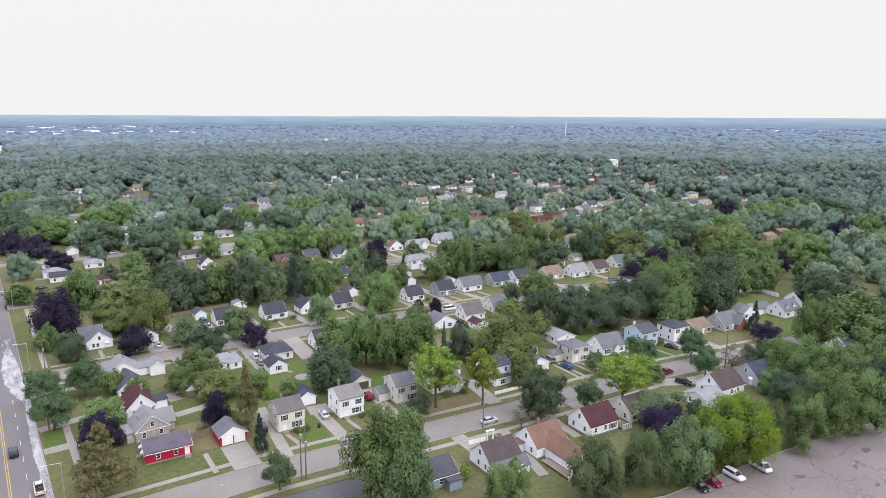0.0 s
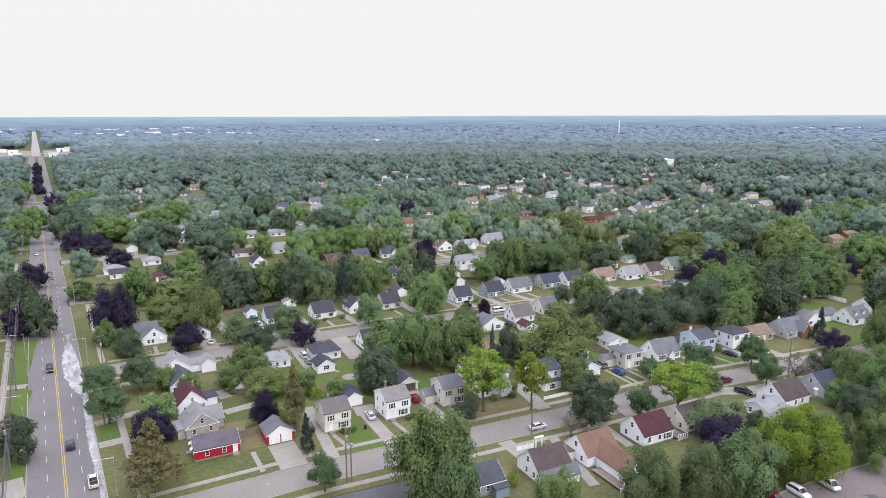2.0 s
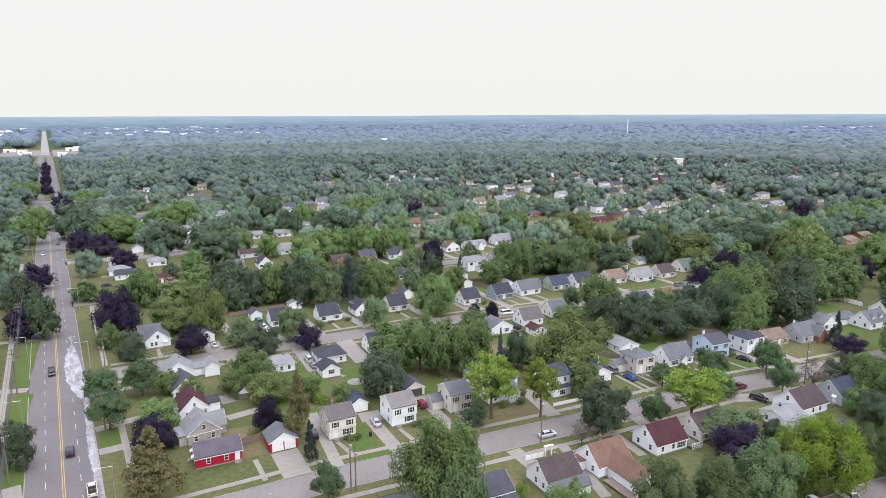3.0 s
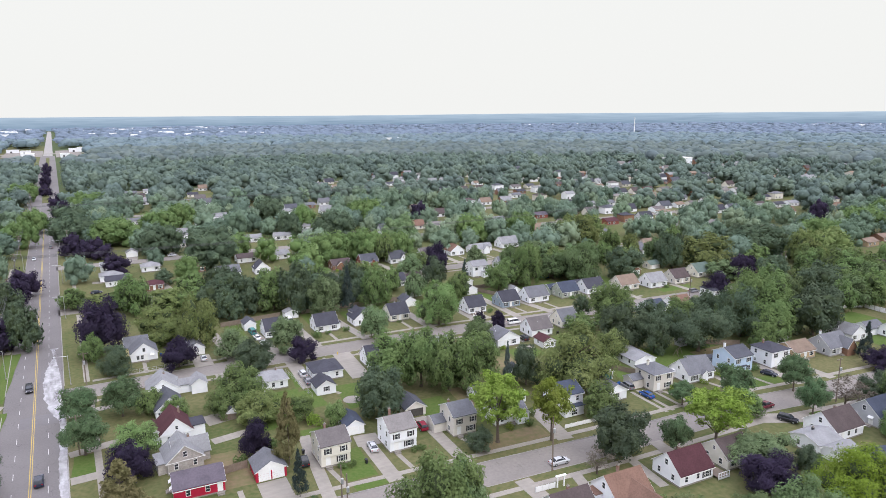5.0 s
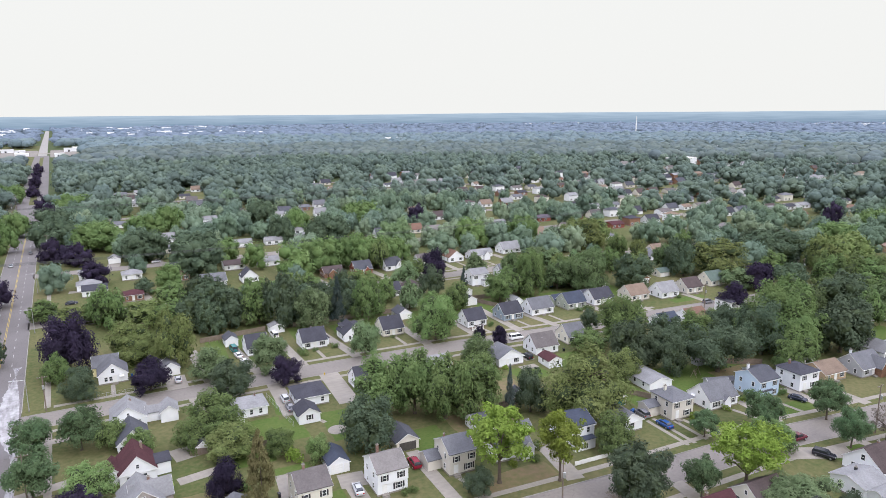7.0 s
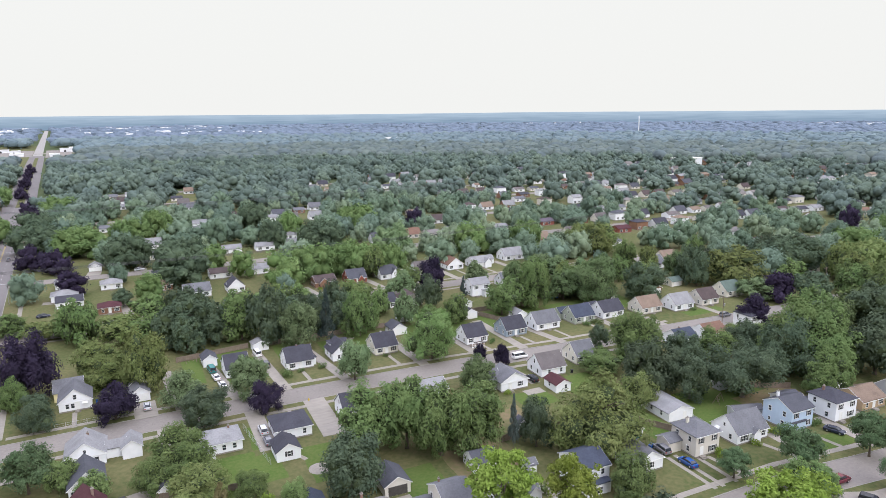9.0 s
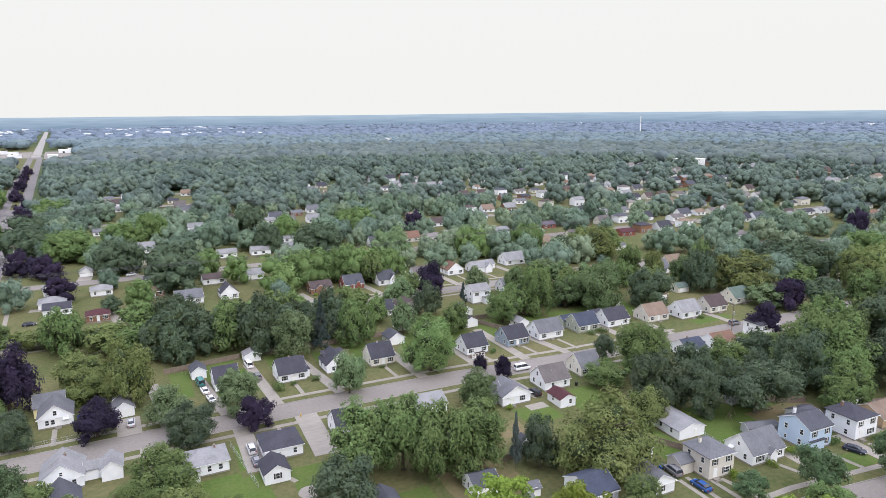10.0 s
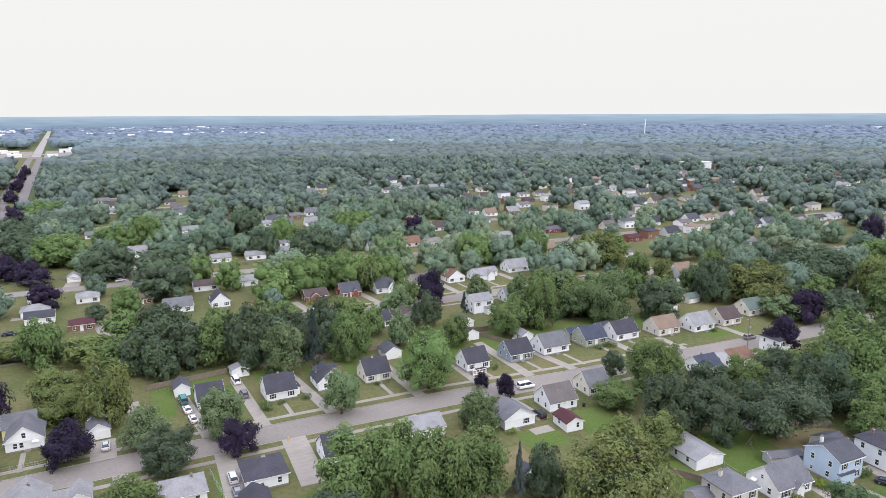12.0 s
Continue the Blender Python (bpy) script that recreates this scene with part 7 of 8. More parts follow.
car("suv", "grey", 236.6, 197.6, -4, "grey sport utility car beside the kerb", 0.04)
car("pickup", "white", 120.0, 299.6, -3, "white pickup truck beside the kerb", 0.04)
car("sedan", "white", 158.0, 288.6, -2, "white car parked on the third street", 0.04)
car("suv", "grey", 182.0, 286.0, 84, "grey car on a drive", LAWN + 0.03)
car("sedan", "navy", 20.6, 327.0, 4, "dark sedan on a drive", LAWN + 0.03)
car("sedan", "silver", 60.0, 391.6, 4, "silver car beside the street", LAWN + 0.03)
car("sedan", "white", 190.6, 120.6, 0, "white car behind the street trees", 0.04)
car("suv", "silver", 19.6, 163.8, 10, "silver car on a drive by the plum tree", LAWN + 0.03)

# ---- fences and garden things ----
fence(109.8, 129.6, 119.0, 128.8, 1.0, TRIM, "white painted picket fence", 1.8)
fence(34.6, 150.0, 40.0, 150.4, 1.8)
fence(40.0, 176.0, 58.0, 171.0, 1.6)
fence(112.0, 161.0, 150.0, 160.0, 1.7)
fence(146.0, 152.0, 150.6, 142.0, 1.6)
fence(160.0, 156.0, 158.0, 142.0, 1.2, STEEL, "low chain-link garden fence", 2.4, True)
fence(181.0, 156.0, 196.0, 146.0, 1.7)
fence(64.0, 178.0, 63.0, 198.0, 1.3, STEEL, "low chain-link garden fence", 2.4, True)
fence(24.0, 221.0, 40.0, 220.4, 1.1, STEEL, "low chain-link front fence", 2.4, True)
fence(56.0, 252.0, 78.0, 254.0, 1.7)
fence(84.0, 253.0, 128.0, 250.0, 1.7)
fence(158.0, 250.0, 182.0, 246.0, 1.7)
fence(164.0, 232.0, 158.0, 250.0, 1.7)
fence(186.0, 252.0, 224.0, 246.0, 1.8)
fence(252.0, 158.0, 273.0, 149.0, 1.8, TRIM, "tall white plastic fence")
fence(273.2, 148.8, 271.6, 138.4, 1.8, TRIM, "tall white plastic fence")
for x, y, rr, hh in ((57.6, 139.8, 1.2, 1.4), (59.6, 139.6, 1.1, 1.2), (73.8, 138.4, 1.0, 1.2), (75.6, 138.2, 1.2, 1.2), (91.0, 137.2, 1.2, 1.6), (98.6, 136.8, 1.3, 1.2), (104.0, 135.6, 1.4, 1.2), (78.0, 149.4, 1.4, 2.2), (149.4, 131.6, 1.4, 1.6), (168.6, 131.8, 1.8, 1.5), (160.2, 131.4, 1.4, 1.2), (181.0, 130.0, 1.6, 1.6), (190.4, 125.6, 1.3, 1.4), (193.0, 126.0, 1.3, 1.3),
                     (86.2, 225.6, 1.1, 1.1), (92.6, 225.2, 1.3, 1.6), (81.4, 224.0, 1.9, 2.2), (112.8, 224.4, 1.0, 0.9), (147.6, 217.6, 1.2, 1.6), (190.6, 215.0, 2.2, 1.6), (186.4, 215.4, 1.6, 1.4), (232.6, 208.4, 1.4, 1.2), (131.0, 311.4, 1.2, 1.0), (123.0, 311.2, 1.2, 1.0), (128.6, 181.6, 1.2, 1.2), (78.0, 101.4, 1.6, 2.4), (104.6, 95.0, 1.8, 2.2), (122.0, 101.0, 1.2, 2.2), (107.6, 140.0, 1.4, 1.6), (20.6, 176.0, 1.6, 1.6), (33.0, 164.0, 1.6, 1.6), (58.6, 163.0, 2.4, 2.6), (47.0, 156.0, 1.8, 2.0), (39.0, 153.0, 1.6, 1.8), (70.4, 183.4, 1.1, 1.1), (163.0, 156.0, 1.8, 1.4), (176.4, 137.0, 2.0, 1.4)):
    shrub(x, y, rr, hh, "y" if (x * 7) % 5 < 1.4 else "g")


def pool(x, y, r, label):
    root = new("swimming_pool")
    root.matrix_basis = pose(x, y, LAWN)
    part("wall", tube(bmesh.new(), (0, 0, 0), (0, 0, 1.15), r, n=28), PAINT["blue"], root)
    part("rim", tube(bmesh.new(), (0, 0, 1.1), (0, 0, 1.2), r + 0.08, n=28), TRIM, root)
    part("water", tube(bmesh.new(), (0, 0, 1.15), (0, 0, 1.215), r - 0.12, n=28), WATER, root)
    return tagged(root, label, "pool")


pool(199.4, 250.8, 2.6, "round above-ground pool with pale blue water")
pool(196.0, 262.0, 2.4, "round above-ground pool with pale blue water")
pool(283.0, 134.0, 3.6, "round above-ground pool with pale blue water")
tagged(part("patio", tube(bmesh.new(), (0, 0, -0.05), (0, 0, 0.04), 2.4, n=24), CONCRETE, at=pose(72.6, 171.2, LAWN)), "round pale paved patio on the lawn", "patio", kind="structure")
strip(133.0, 180.0, 138.5, 179.6, 3.2, name="patio", label="grey paved patio behind a white house")


def hydrant(x, y):
    root = new("fire_hydrant")
    root.matrix_basis = pose(x, y, LAWN)
    part("barrel", tube(bmesh.new(), (0, 0, 0), (0, 0, 0.65), 0.13, n=10), HYDRANT, root)
    part("cap", tube(bmesh.new(), (0, 0, 0.65), (0, 0, 0.85), 0.15, 0.05, 10), HYDRANT, root)
    part("outlet", tube(bmesh.new(), (-0.25, 0, 0.45), (0.25, 0, 0.45), 0.07, n=8), HYDRANT, root)
    return tagged(root, "yellow fire hydrant on the verge", "hydrant")


hydrant(126.2, 112.0)
hydrant(81.6, 205.0)


def arch(x, y, rot):
    root = new("garden_arch")
    root.matrix_basis = pose(x, y, LAWN, 0, 0, rot)
    for s in (-0.8, 0.8):
        part("post", boxes((s - 0.12, -0.12, 0, s + 0.12, 0.12, 2.3)), TRIM, root)
    part("lintel", boxes((-1.2, -0.25, 2.3, 1.2, 0.25, 2.55), bevel=0.05), TRIM, root)
    return tagged(root, "white timber garden arch at the pavement", "garden arch")


arch(92.6, 110.6, -6)
fence(86.8, 111.4, 91.4, 110.8, 1.2, TRIM, "white painted picket fence", 1.6)



def bin_thing(x, y, rot, colour):
    root = new("wheelie_bin")
    root.matrix_basis = pose(x, y, LAWN, 0, 0, rot)

    def tub():
        bm = bmesh.new()
        lo = [bm.verts.new((a * 0.22, b * 0.25, 0.08)) for a, b in ((-1, -1), (1, -1), (1, 1), (-1, 1))]
        hi = [bm.verts.new((a * 0.28, b * 0.34, 0.98)) for a, b in ((-1, -1), (1, -1), (1, 1), (-1, 1))]
        bm.faces.new(lo[::-1]), bm.faces.new(hi)
        for i in range(4):
            bm.faces.new((lo[i], lo[(i + 1) % 4], hi[(i + 1) % 4], hi[i]))
        return bm

    part("tub", shared("tub " + colour, tub, PAINT[colour]), parent=root)
    part("lid", shared("bin_lid " + colour, lambda: boxes((-0.3, -0.38, 0.985, 0.3, 0.36, 1.05), bevel=0.02), PAINT[colour]), parent=root)
    for s in (-0.2, 0.2):
        part("wheel", shared("bin_wheel x", lambda: tube(bmesh.new(), (-0.03, 0, 0), (0.03, 0, 0), 0.11, n=10), RUBBER), parent=root, at=pose(s, 0.3, 0.11))
    return tagged(root, colour + " plastic wheeled rubbish bin by a house", "rubbish bin", "rubbish bins")


for x, y, rot, colour in ((138.6, 141.6, 10, "blue"), (139.4, 141.9, -8, "blue"), (33.6, 232.0, 5, "blue"), (165.6, 95.0, 20, "black"), (166.6, 95.2, 0, "blue"), (52.2, 150.0, 4, "black"), (62.6, 139.0, 4, "black"), (148.8, 137.0, 4, "blue"), (78.4, 149.0, 0, "grey"), (153.0, 184.6, 8, "black")):
    bin_thing(x, y, rot, colour)


def play_frame(x, y, rot):
    root = new("swing_frame")
    root.matrix_basis = pose(x, y, LAWN, 0, 0, rot)
    for s in (-1.5, 1.5):
        for t in (-0.9, 0.9):
            part("leg", shared("swing_leg %.1f" % t, lambda: tube(bmesh.new(), (0, t, 0), (0, 0, 2.1), 0.06, n=6), WOOD), parent=root, at=pose(s, 0, 0))
    part("beam", tube(bmesh.new(), (-1.7, 0, 2.12), (1.7, 0, 2.12), 0.07, n=8), WOOD, root)
    for s in (-0.6, 0.6):
        part("swing", boxes((s - 0.25, -0.1, 0.5, s + 0.25, 0.1, 0.54), (s - 0.24, -0.01, 0.54, s - 0.22, 0.01, 2.1), (s + 0.22, -0.01, 0.54, s + 0.24, 0.01, 2.1)), WOOD, root)
    return tagged(root, "weathered timber swing frame on a lawn", "swing")


play_frame(75.6, 167.6, 30)
play_frame(60.0, 250.0, -4)
play_frame(172.0, 150.0, 20)


def deck(x, y, w, d, rot):
    root = new("deck")
    root.matrix_basis = pose(x, y, LAWN, 0, 0, rot)
    part("floor", boxes((0, 0, 0.4, w, d, 0.52)), WOOD, root)
    for i in range(5):
        part("post", shared("deck_post x", lambda: boxes((-0.06, -0.06, 0, 0.06, 0.06, 1.5)), TRIM), parent=root, at=pose(w * i / 4, 0, 0))
    part("rail", boxes((0, -0.05, 1.4, w, 0.05, 1.5)), TRIM, root)
    part("rail", boxes((0, -0.03, 0.65, w, 0.03, 0.72)), TRIM, root)
    part("skirt", boxes((0, 0.0, 0.0, w, 0.03, 0.4)), TRIM, root)
    return tagged(root, "raised garden deck with white railing", "deck")


deck(94.6, 87.4, 2.4, 9.0, -4)
deck(121.8, 96.0, 3.0, 3.4, -4)
deck(139.4, 216.6, 4.4, 2.0, -2)
tagged(part("manhole_cover", tube(bmesh.new(), (0, 0, 0), (0, 0, 0.012), 0.36, n=16), KERB, at=pose(35.4, 127.2, 0.024)), "round iron manhole cover in the street", "manhole cover", kind="structure")
for x, y, rr in ((136.0, 61.0, 1.4), (150.0, 56.0, 1.0), (160.0, 58.0, 1.8), (171.0, 55.0, 1.2), (166.0, 62.6, 1.6), (146.0, 50.0, 0.9), (176.0, 61.0, 1.4)):
    bm = bmesh.new()
    rr_rng = random.Random(int(x))
    bm.faces.new([bm.verts.new((rr * rr_rng.uniform(0.6, 1.2) * math.cos(a), 0.55 * rr * rr_rng.uniform(0.6, 1.2) * math.sin(a), 0)) for a in [i * math.tau / 9 for i in range(9)]])
    tagged(part("repair_patch", bm, DARKLOT, at=pose(x, y, 0.036, 0, 0, rr_rng.uniform(-40, 40))), "ragged dark patch of repaired asphalt", "road patch", kind="structure")

# ---- woods of the suburb: crowns past the nearer gardens ----
near_things = [(o.location.x, o.location.y) for o in bpy.data.objects if o.name.split(".")[0] in ("tree", "spruce", "house", "garage")] + [q[1:3] for q in FAR_TREES]
# single houses that show between the crowns
hrng = random.Random(21)
far_plan = []
for i in range(3, 8):
    x = 30.0
    while x < 640 + 60 * i:
        x += hrng.uniform(14, 20)
        for s in (-1, 1):
            if hrng.random() < (0.8 if x > 300 else 0.3):
                y = STREETS[i](x) + (HALF + 9 if s > 0 else -HALF - 18)
                if min(math.hypot(t[0] - x, t[1] - y) for t in near_things) > 17:
                    far_plan.append((x, y, hrng.choice(("ranch", "cape", "cape", "ranch", "hip2")), hrng.uniform(9.5, 12.5), hrng.choice(("white", "white", "white", "beige", "cream", "brick")), hrng.choice(("grey", "greylight", "dark", "brown", "greybrown", "greybrown2", "darkgrey", "tan"))))
far_plan.sort(key=lambda q: math.hypot(q[0] - 20, q[1] - 20))
for x, y, style, w, wall, roof in far_plan[:110]:
    house(style, x, y, w, 8.6, wall, roof, -5, plain=True, feats=BEYOND)


def far_houses(rows):
    """The rest of the suburb's houses, too far to tell apart: gabled blocks in one mesh."""
    vs, fs, ms, mats = [], [], [], []
    for x, y, style, w, wall, roof in rows:
        e, r = HEIGHTS[style]
        for m in (SIDING[wall], ROOFS[roof]):
            if m not in mats:
                mats.append(m)
        k = len(vs)
        d, o = 8.6, 0.4
        vs += [(x, y, 0), (x + w, y, 0), (x + w, y + d, 0), (x, y + d, 0), (x, y, e), (x + w, y, e), (x + w, y + d, e), (x, y + d, e), (x, y + d / 2, r), (x + w, y + d / 2, r)]
        fs += [(k, k + 1, k + 5, k + 4), (k + 1, k + 2, k + 6, k + 9, k + 5), (k + 2, k + 3, k + 7, k + 6), (k + 3, k, k + 4, k + 8, k + 7)]
        ms += [mats.index(SIDING[wall])] * 4
        k = len(vs)
        vs += [(x - o, y - o, e), (x + w + o, y - o, e), (x + w + o, y + d / 2, r + 0.3), (x - o, y + d / 2, r + 0.3), (x + w + o, y + d + o, e), (x - o, y + d + o, e)]
        fs += [(k, k + 1, k + 2, k + 3), (k + 3, k + 2, k + 4, k + 5)]
        ms += [mats.index(ROOFS[roof])] * 2
    me = mesh_of("far_houses", vs, fs)
    for m in mats:
        me.materials.append(m)
    me.polygons.foreach_set("material_index", ms)
    return tagged(part("far_houses", me), "many small gabled houses among the far trees", "houses", kind="stuff")


far_houses(far_plan[110:])
taken = np.array([(o.location.x, o.location.y, float(o.name[0] in "hg")) for o in bpy.data.objects if o.name.split(".")[0] in ("tree", "spruce", "house", "garage")] + [(q[0], q[1], 1.0) for q in far_plan[110:]] + [(q[1], q[2], 0.0) for q in FAR_TREES])
wrng = np.random.default_rng(11)
HEAD = math.radians(-32.5)


def sector(n, d0, d1, spread, power=0.5):
    """Random places in a wedge of the plan seen from above the first street."""
    u = wrng.uniform(0, 1, n)
    dist = np.sqrt(d0 ** 2 + u * (d1 ** 2 - d0 ** 2)) if power == 0.5 else d0 * (d1 / d0) ** u
    a = HEAD + wrng.uniform(-spread, spread, n)
    return np.stack([20 - np.sin(a) * dist, 20 + np.cos(a) * dist], 1), dist


def clear_of_roads(p, gap):
    ok = np.abs(p[:, 0]) > MAIN + 4 + gap
    for st in STREETS:
        ok &= np.abs(p[:, 1] - np.array([st(x) for x in p[:, 0]])) > HALF + gap
    return ok


def woods(name, p, r, h, material, leaves, label, sub=None):
    """Many crowns in one mesh: uneven clumped crowns nearer, plain uneven domes far off."""
    n = len(p)
    turn = wrng.uniform(0, math.tau, n)
    vs, ts, qs, tone, k = [], [], [], [], 0
    own = wrng.uniform(0, 1, n)
    for j in range(6):
        some = np.arange(j, n, 6)
        if leaves:
            if leaves > 600:
                v, t, q = far_crown(wrng, leaves, tufts=8, full=0.86, spray=11.5)
            elif leaves > 300:
                v, t, q = far_crown(wrng, leaves, boughs=11, tufts=6, full=0.92, spray=9.0)
            else:
                v, t, q = dome_crown(wrng, leaves)
            v = v / np.array([5.0, 5.0, 11.0])
        else:
            cv, cf = sub
            t, q = cf[cv[cf].mean(1)[:, 2] > -0.35], np.zeros((0, 3), int)
            v = cv * wrng.uniform(0.7, 1.12, (len(cv), 1)) * np.array([1, 1, 0.45]) + np.array([0, 0, 0.55])
        c, s = np.cos(turn[some])[:, None], np.sin(turn[some])[:, None]
        x, y, z = v.T
        w = np.stack([(c * x - s * y) * r[some, None] + p[some, :1], (s * x + c * y) * r[some, None] + p[some, 1:2], z * h[some, None]], 2)
        first = k + np.arange(len(some)) * len(v)
        vs.append(w.reshape(-1, 3))
        tone.append(np.repeat(own[some], len(v)))
        ts.append((t[None] + first[:, None, None]).reshape(-1, 3))
        qs.append((q[None] + first[:, None, None]).reshape(-1, 3))
        k += len(some) * len(v)
    me = fast_mesh(name, np.concatenate(vs), np.concatenate(ts), np.concatenate(qs), material, soft=True)
    me.attributes.new("tone", "FLOAT", "POINT").data.foreach_set("value", np.concatenate(tone).astype(np.float32))
    return tagged(part(name, me), label, "woods", kind="stuff")


def single_trees_beyond():
    """The trees of the further gardens, each of its own kind, in one mesh."""
    vs, ts, qs, mt, mq, kinds, k = [], [], [], [], [], [], 0
    made = {}
    for i, (kind, x, y, r, h) in enumerate(FAR_TREES):
        key = (kind, i % 4)
        if key not in made:
            made[key] = far_crown(wrng, 1500, kind in "cks", full=0.82, spray=12.0)
        if kind not in kinds:
            kinds.append(kind)
        v, t, q = made[key]
        a = i * 1.7
        turn = np.array([[math.cos(a), math.sin(a), 0], [-math.sin(a), math.cos(a), 0], [0, 0, 1]])
        vs.append((v @ turn) * np.array([r / 5, r / 5, h / 11]) + np.array([x, y, LAWN]))
        ts.append(t + k), qs.append(q + k)
        mt += [kinds.index(kind)] * len(t)
        mq += [kinds.index(kind)] * len(q)
        k += len(v)
    me = fast_mesh("trees_beyond", np.concatenate(vs), np.concatenate(ts), np.concatenate(qs), LEAF[kinds[0]], soft=True)
    for kind in kinds[1:]:
        me.materials.append(LEAF[kind])
    me.polygons.foreach_set("material_index", np.array(mt + mq, np.int32))
    return tagged(part("trees_beyond", me), "green and purple garden trees of the further streets", "trees", kind="stuff")


single_trees_beyond()


def open_to_view(p, gap, front):
    """Leaves out crowns that would stand on a house or close before it."""
    ok = np.ones(len(p), bool)
    for x, y, is_house in taken:
        if is_house:
            ok &= np.hypot((p[:, 0] - x - 3) / 1.15, p[:, 1] - y + 1) > gap
            ok &= np.hypot(p[:, 0] - x + 4, p[:, 1] - y + 10) > front
        else:
            ok &= np.hypot(p[:, 0] - x, p[:, 1] - y) > gap
    # crowns left out on a strip from these houses towards the camera's path
    for x, y in SEEN:
        ux, uy = unit(np.array([30.0 - x, 20.0 - y]))
        along = (p[:, 0] - x) * ux + (p[:, 1] - y) * uy
        side = np.abs((p[:, 0] - x) * uy - (p[:, 1] - y) * ux)
        ok &= (along < 0) | (along > 34) | (side > 6.5)
    return ok


def spaced(p, gap):
    """Keeps crowns from standing in one another."""
    kept = []
    for i in range(len(p)):
        if not kept or np.min(np.hypot(p[kept, 0] - p[i, 0], p[kept, 1] - p[i, 1])) > gap:
            kept.append(i)
    return kept


p, dist = sector(2600, 290, 570, 0.74)
ok = clear_of_roads(p, 4.5) & open_to_view(p, 10.0, 8.0)
ok &= wrng.uniform(0, 1, len(p)) < np.interp(dist, [290, 380, 570], [0.6, 0.85, 1.0]) * np.interp(p[:, 0], [200, 300], [1.0, 0.7]) * np.where((p[:, 0] < 230) & (p[:, 1] < 400), 0.4, 1.0)
p = p[ok]
p = p[spaced(p, 8.0)]
r = wrng.uniform(4.2, 8.6, len(p))
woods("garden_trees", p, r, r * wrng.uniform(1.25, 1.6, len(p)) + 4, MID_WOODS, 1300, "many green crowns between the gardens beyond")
p, dist = sector(3300, 540, 1050, 0.74)
ok = clear_of_roads(p, 3.0) & open_to_view(p, 12.0, 10.0) & ((np.abs(p[:, 0] - 3) > 18) | (p[:, 1] < 640))
p = p[ok]
p = p[spaced(p, 9.5)]
r = wrng.uniform(6.8, 12.4, len(p))
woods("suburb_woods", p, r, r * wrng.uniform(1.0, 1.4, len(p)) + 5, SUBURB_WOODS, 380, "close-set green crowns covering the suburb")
# each band of crowns carries its own haze tint in the leaf colour
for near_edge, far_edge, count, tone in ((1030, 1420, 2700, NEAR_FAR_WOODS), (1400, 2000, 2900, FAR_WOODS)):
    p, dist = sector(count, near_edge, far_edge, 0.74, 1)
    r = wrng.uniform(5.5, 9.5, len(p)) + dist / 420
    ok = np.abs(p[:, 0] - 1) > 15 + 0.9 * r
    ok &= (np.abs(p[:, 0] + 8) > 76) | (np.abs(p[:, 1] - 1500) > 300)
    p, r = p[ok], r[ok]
    woods("distant_woods", p, r, 11 + r * wrng.uniform(0.3, 0.9, len(p)), tone, 40 if near_edge < 1200 else 16, "unbroken woods towards the horizon, tinted for haze", ICO1)
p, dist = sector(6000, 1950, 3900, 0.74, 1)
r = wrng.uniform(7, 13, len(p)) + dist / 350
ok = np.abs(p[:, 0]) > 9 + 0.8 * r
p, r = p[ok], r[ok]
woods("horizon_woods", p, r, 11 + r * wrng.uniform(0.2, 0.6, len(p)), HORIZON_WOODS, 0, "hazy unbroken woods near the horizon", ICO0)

# ---- far marks ----
def mast(x, y, h):
    root = new("radio_mast")
    root.matrix_basis = pose(x, y, 0)
    for i in range(6):
        part("section", tube(bmesh.new(), (0, 0, i * h / 6), (0, 0, (i + 1) * h / 6), 1.3, n=6), TRIM, root)
    return tagged(root, "tall pale radio mast above the woods", "mast")


mast(1450, 1416, 60)


def hall(x, y, w, d, h, rot, label):
    root = new("warehouse")
    root.matrix_basis = pose(x, y, 0, 0, 0, rot)
    part("wall", boxes((0, 0, 0, w, d, h)), SIDING["white"], root)
    part("roof", boxes((-0.5, -0.5, h, w + 0.5, d + 0.5, h + 0.6)), TRIM, root)
    part("loading_door", boxes((w * 0.3, -0.1, 0, w * 0.45, 0.05, h * 0.6)), SHUTTER, root)
    return tagged(root, label, "warehouse")


hall(735, 650, 36, 20, 12, -8, "low white flat-roofed hall among trees")
hall(970, 790, 30, 18, 15, -8, "low white flat-roofed hall among trees")
hall(690, 1460, 40, 20, 18, -8, "white flat-roofed hall above the woods")
for x, y in ((38, 1640), (20, 1430), (-74, 1660), (-48, 1600), (-44, 1500), (-110, 1720), (56, 1720)):
    hall(x, y, 16 + x % 10, 14, 5 + y % 3, 0, "white shop building at the crossroads")
tagged(part("car_park", boxes((-76, 1480, -0.1, -9, 1720, 0.3), (13, 1440, -0.1, 58, 1720, 0.3)), STREET), "pale paved yards round the shops", "car park", kind="structure")


def far_buildings():
    """Pale works and shops near the horizon, too small to tell apart."""
    rng = random.Random(5)
    bm = bmesh.new()
    for i in range(70):
        if i < 52:
            x, y = rng.uniform(-420, 700), rng.uniform(2300, 3700)
        elif i < 64:
            x, y = rng.uniform(2950, 3250), rng.uniform(1500, 2000)
        else:
            x, y = rng.uniform(2000, 2600), rng.uniform(2700, 2900)
        w, d = rng.uniform(10, 52), rng.uniform(20, 40)
        if -70 < x < 30:
            x -= 120
        box(bm, x, y, 0, x + w, y + d, rng.uniform(13, 18))
    return tagged(part("far_buildings", bm, SIDING["white"]), "many long pale buildings near the horizon", "buildings", kind="stuff")


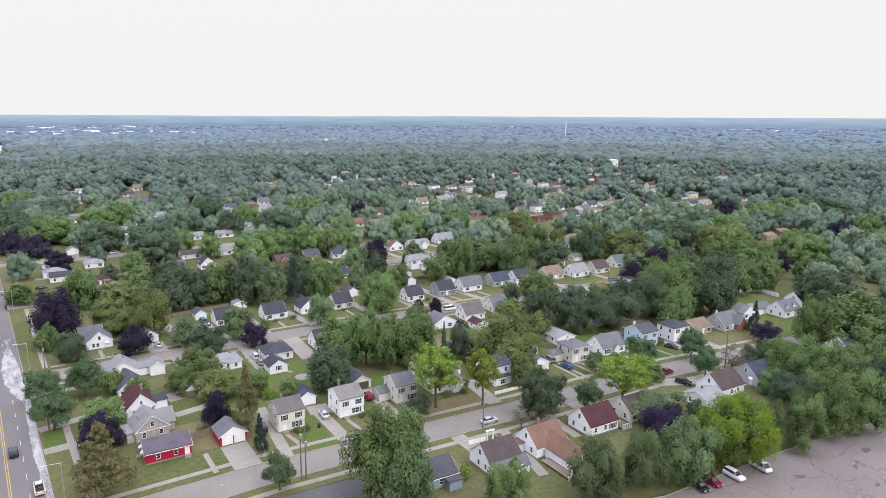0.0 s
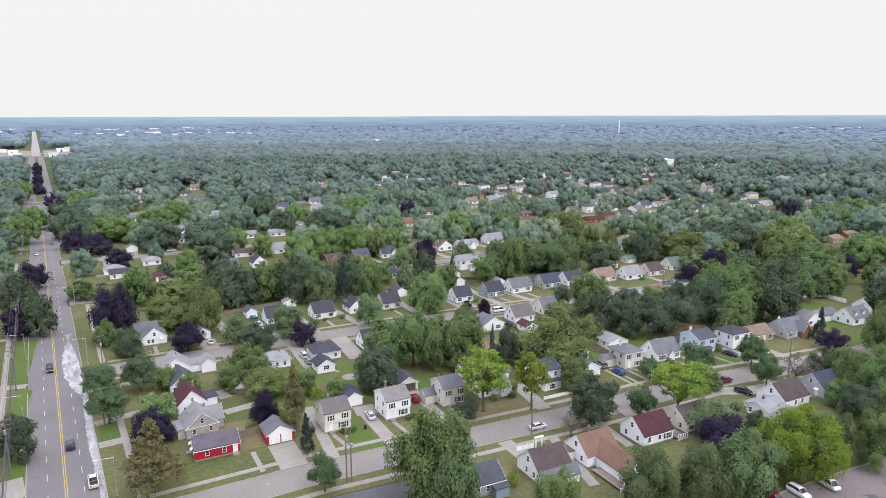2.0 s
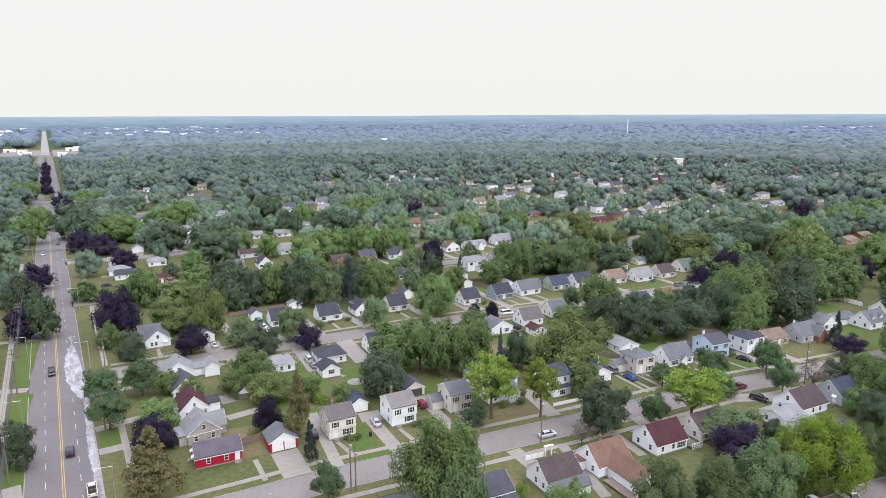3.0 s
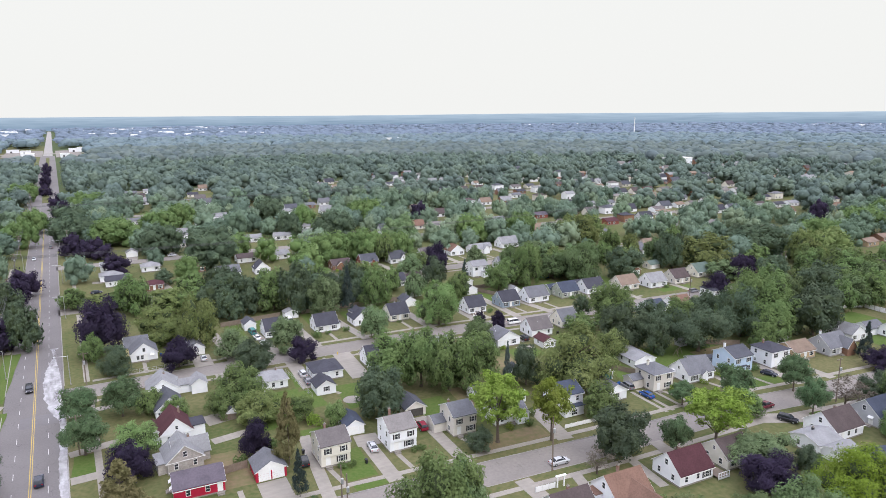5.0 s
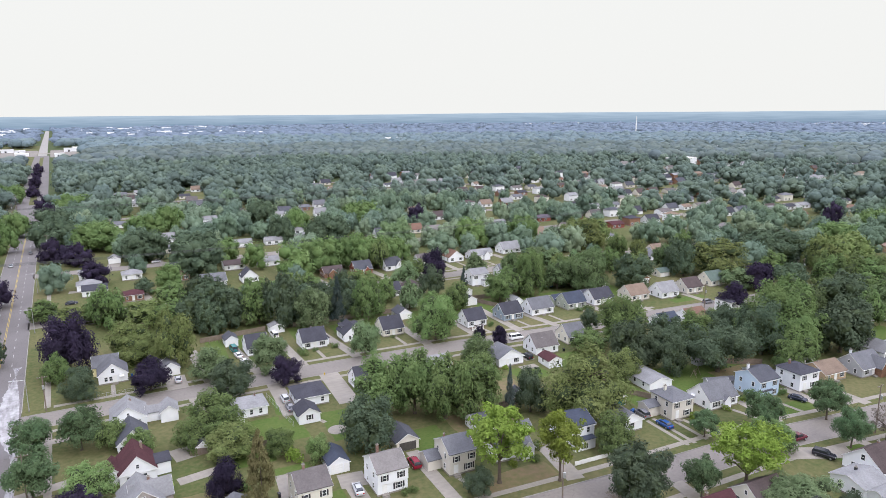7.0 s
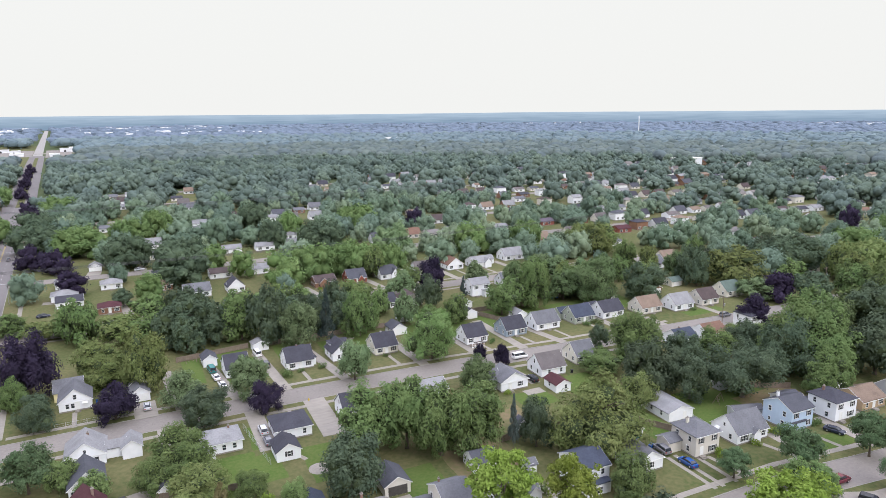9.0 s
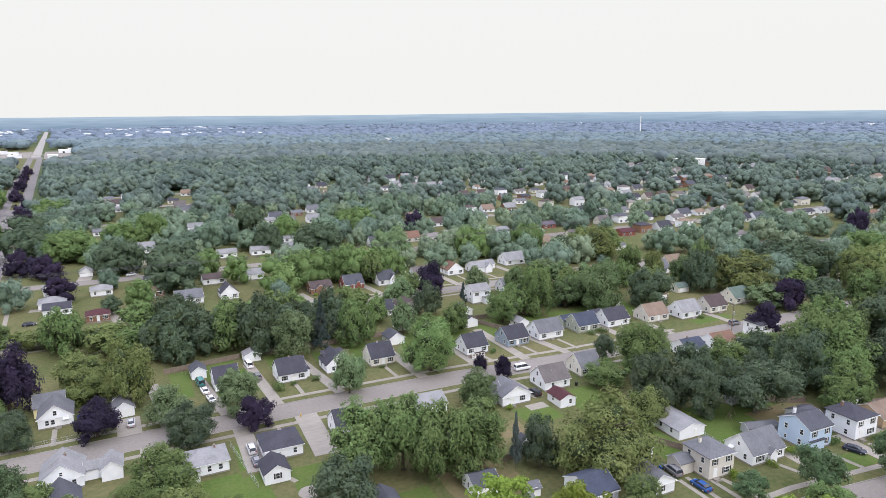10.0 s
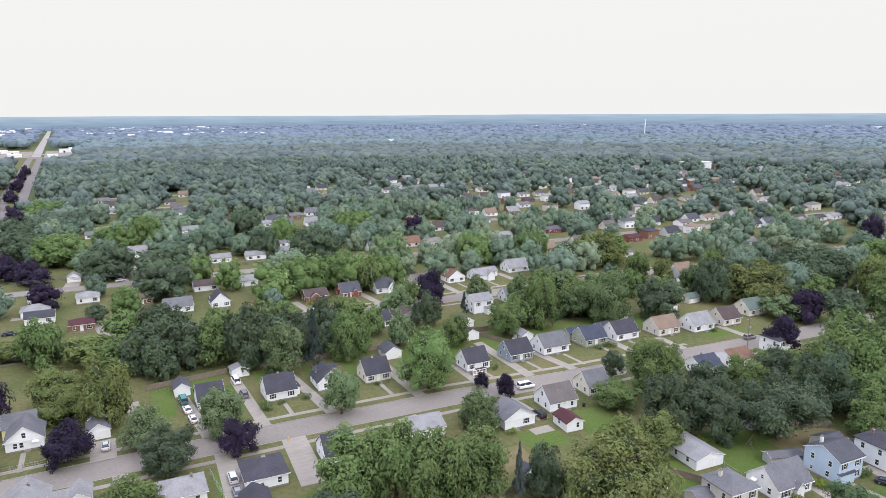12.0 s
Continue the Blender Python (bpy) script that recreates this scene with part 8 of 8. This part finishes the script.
far_buildings()
tagged(part("road", boxes((MAIN - 0.2, 440, -0.1, 11.4, 1500, 0.2)), ASPHALT), "turning lane where the main road widens", "road", kind="structure")
tagged(part("road", boxes((-12.0, 560, -0.1, -MAIN + 0.2, 1500, 0.2)), ASPHALT), "second carriageway of the main road", "road", kind="structure")
tagged(part("road", boxes((-8.0, 1500, -0.1, 8.0, 3900, 0.25)), KERB), "pale far stretch of the main road", "road", kind="structure")
tagged(part("median", boxes((-2.6, 690, -0.1, 2.6, 1440, 0.3)), GRASS), "grassed median strip of the main road", "median", kind="structure")
tagged(part("crossroads", boxes((-160, 1570, -0.1, 120, 1596, 0.4)), CONCRETE), "pale wide crossroads far up the main road", "road", kind="structure")
tagged(part("field", boxes((0, 0, 0, 120, 60, 14.5)), LUSH, at=pose(1110, 690, 0, 0, 0, -40)), "light green playing field on a rise", "field", kind="structure")


def skyline():
    """Plain glowing ring for the far woods under the sky, haze blue put into its colour."""
    bm = bmesh.new()
    n = 220
    rows = [[], []]
    for i in range(n + 1):
        a = -math.pi * 0.62 + HEAD + math.pi * 1.24 * i / n
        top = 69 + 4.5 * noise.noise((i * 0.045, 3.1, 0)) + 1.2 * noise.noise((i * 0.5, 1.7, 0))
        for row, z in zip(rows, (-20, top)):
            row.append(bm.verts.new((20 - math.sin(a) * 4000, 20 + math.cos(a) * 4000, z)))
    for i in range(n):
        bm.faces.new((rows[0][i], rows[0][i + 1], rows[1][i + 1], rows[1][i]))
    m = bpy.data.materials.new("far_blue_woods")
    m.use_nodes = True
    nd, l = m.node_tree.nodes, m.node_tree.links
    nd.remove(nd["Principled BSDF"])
    # emission paints the haze: deeper blue below, paler towards the top
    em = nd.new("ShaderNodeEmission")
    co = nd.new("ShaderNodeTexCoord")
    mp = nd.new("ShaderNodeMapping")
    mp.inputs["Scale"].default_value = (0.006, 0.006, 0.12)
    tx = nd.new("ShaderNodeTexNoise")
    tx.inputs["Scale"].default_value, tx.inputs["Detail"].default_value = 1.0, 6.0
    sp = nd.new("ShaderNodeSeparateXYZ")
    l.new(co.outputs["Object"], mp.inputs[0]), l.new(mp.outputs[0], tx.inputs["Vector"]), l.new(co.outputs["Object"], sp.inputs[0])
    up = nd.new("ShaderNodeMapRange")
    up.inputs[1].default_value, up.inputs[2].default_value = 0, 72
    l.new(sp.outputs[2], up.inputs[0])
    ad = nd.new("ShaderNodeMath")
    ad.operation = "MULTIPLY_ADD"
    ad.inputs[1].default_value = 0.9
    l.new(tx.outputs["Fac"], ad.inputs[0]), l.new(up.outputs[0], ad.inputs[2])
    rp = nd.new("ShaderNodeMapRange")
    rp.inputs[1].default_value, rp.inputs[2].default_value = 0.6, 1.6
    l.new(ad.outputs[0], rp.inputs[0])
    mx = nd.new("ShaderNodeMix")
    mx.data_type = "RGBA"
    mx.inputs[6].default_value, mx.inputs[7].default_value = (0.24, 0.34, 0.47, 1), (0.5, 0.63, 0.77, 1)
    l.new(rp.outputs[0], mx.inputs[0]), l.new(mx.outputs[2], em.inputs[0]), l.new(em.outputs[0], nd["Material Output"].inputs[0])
    return tagged(part("backdrop", bm, m), "glowing backdrop of far woods, haze blue in its colour", "backdrop", kind="structure")


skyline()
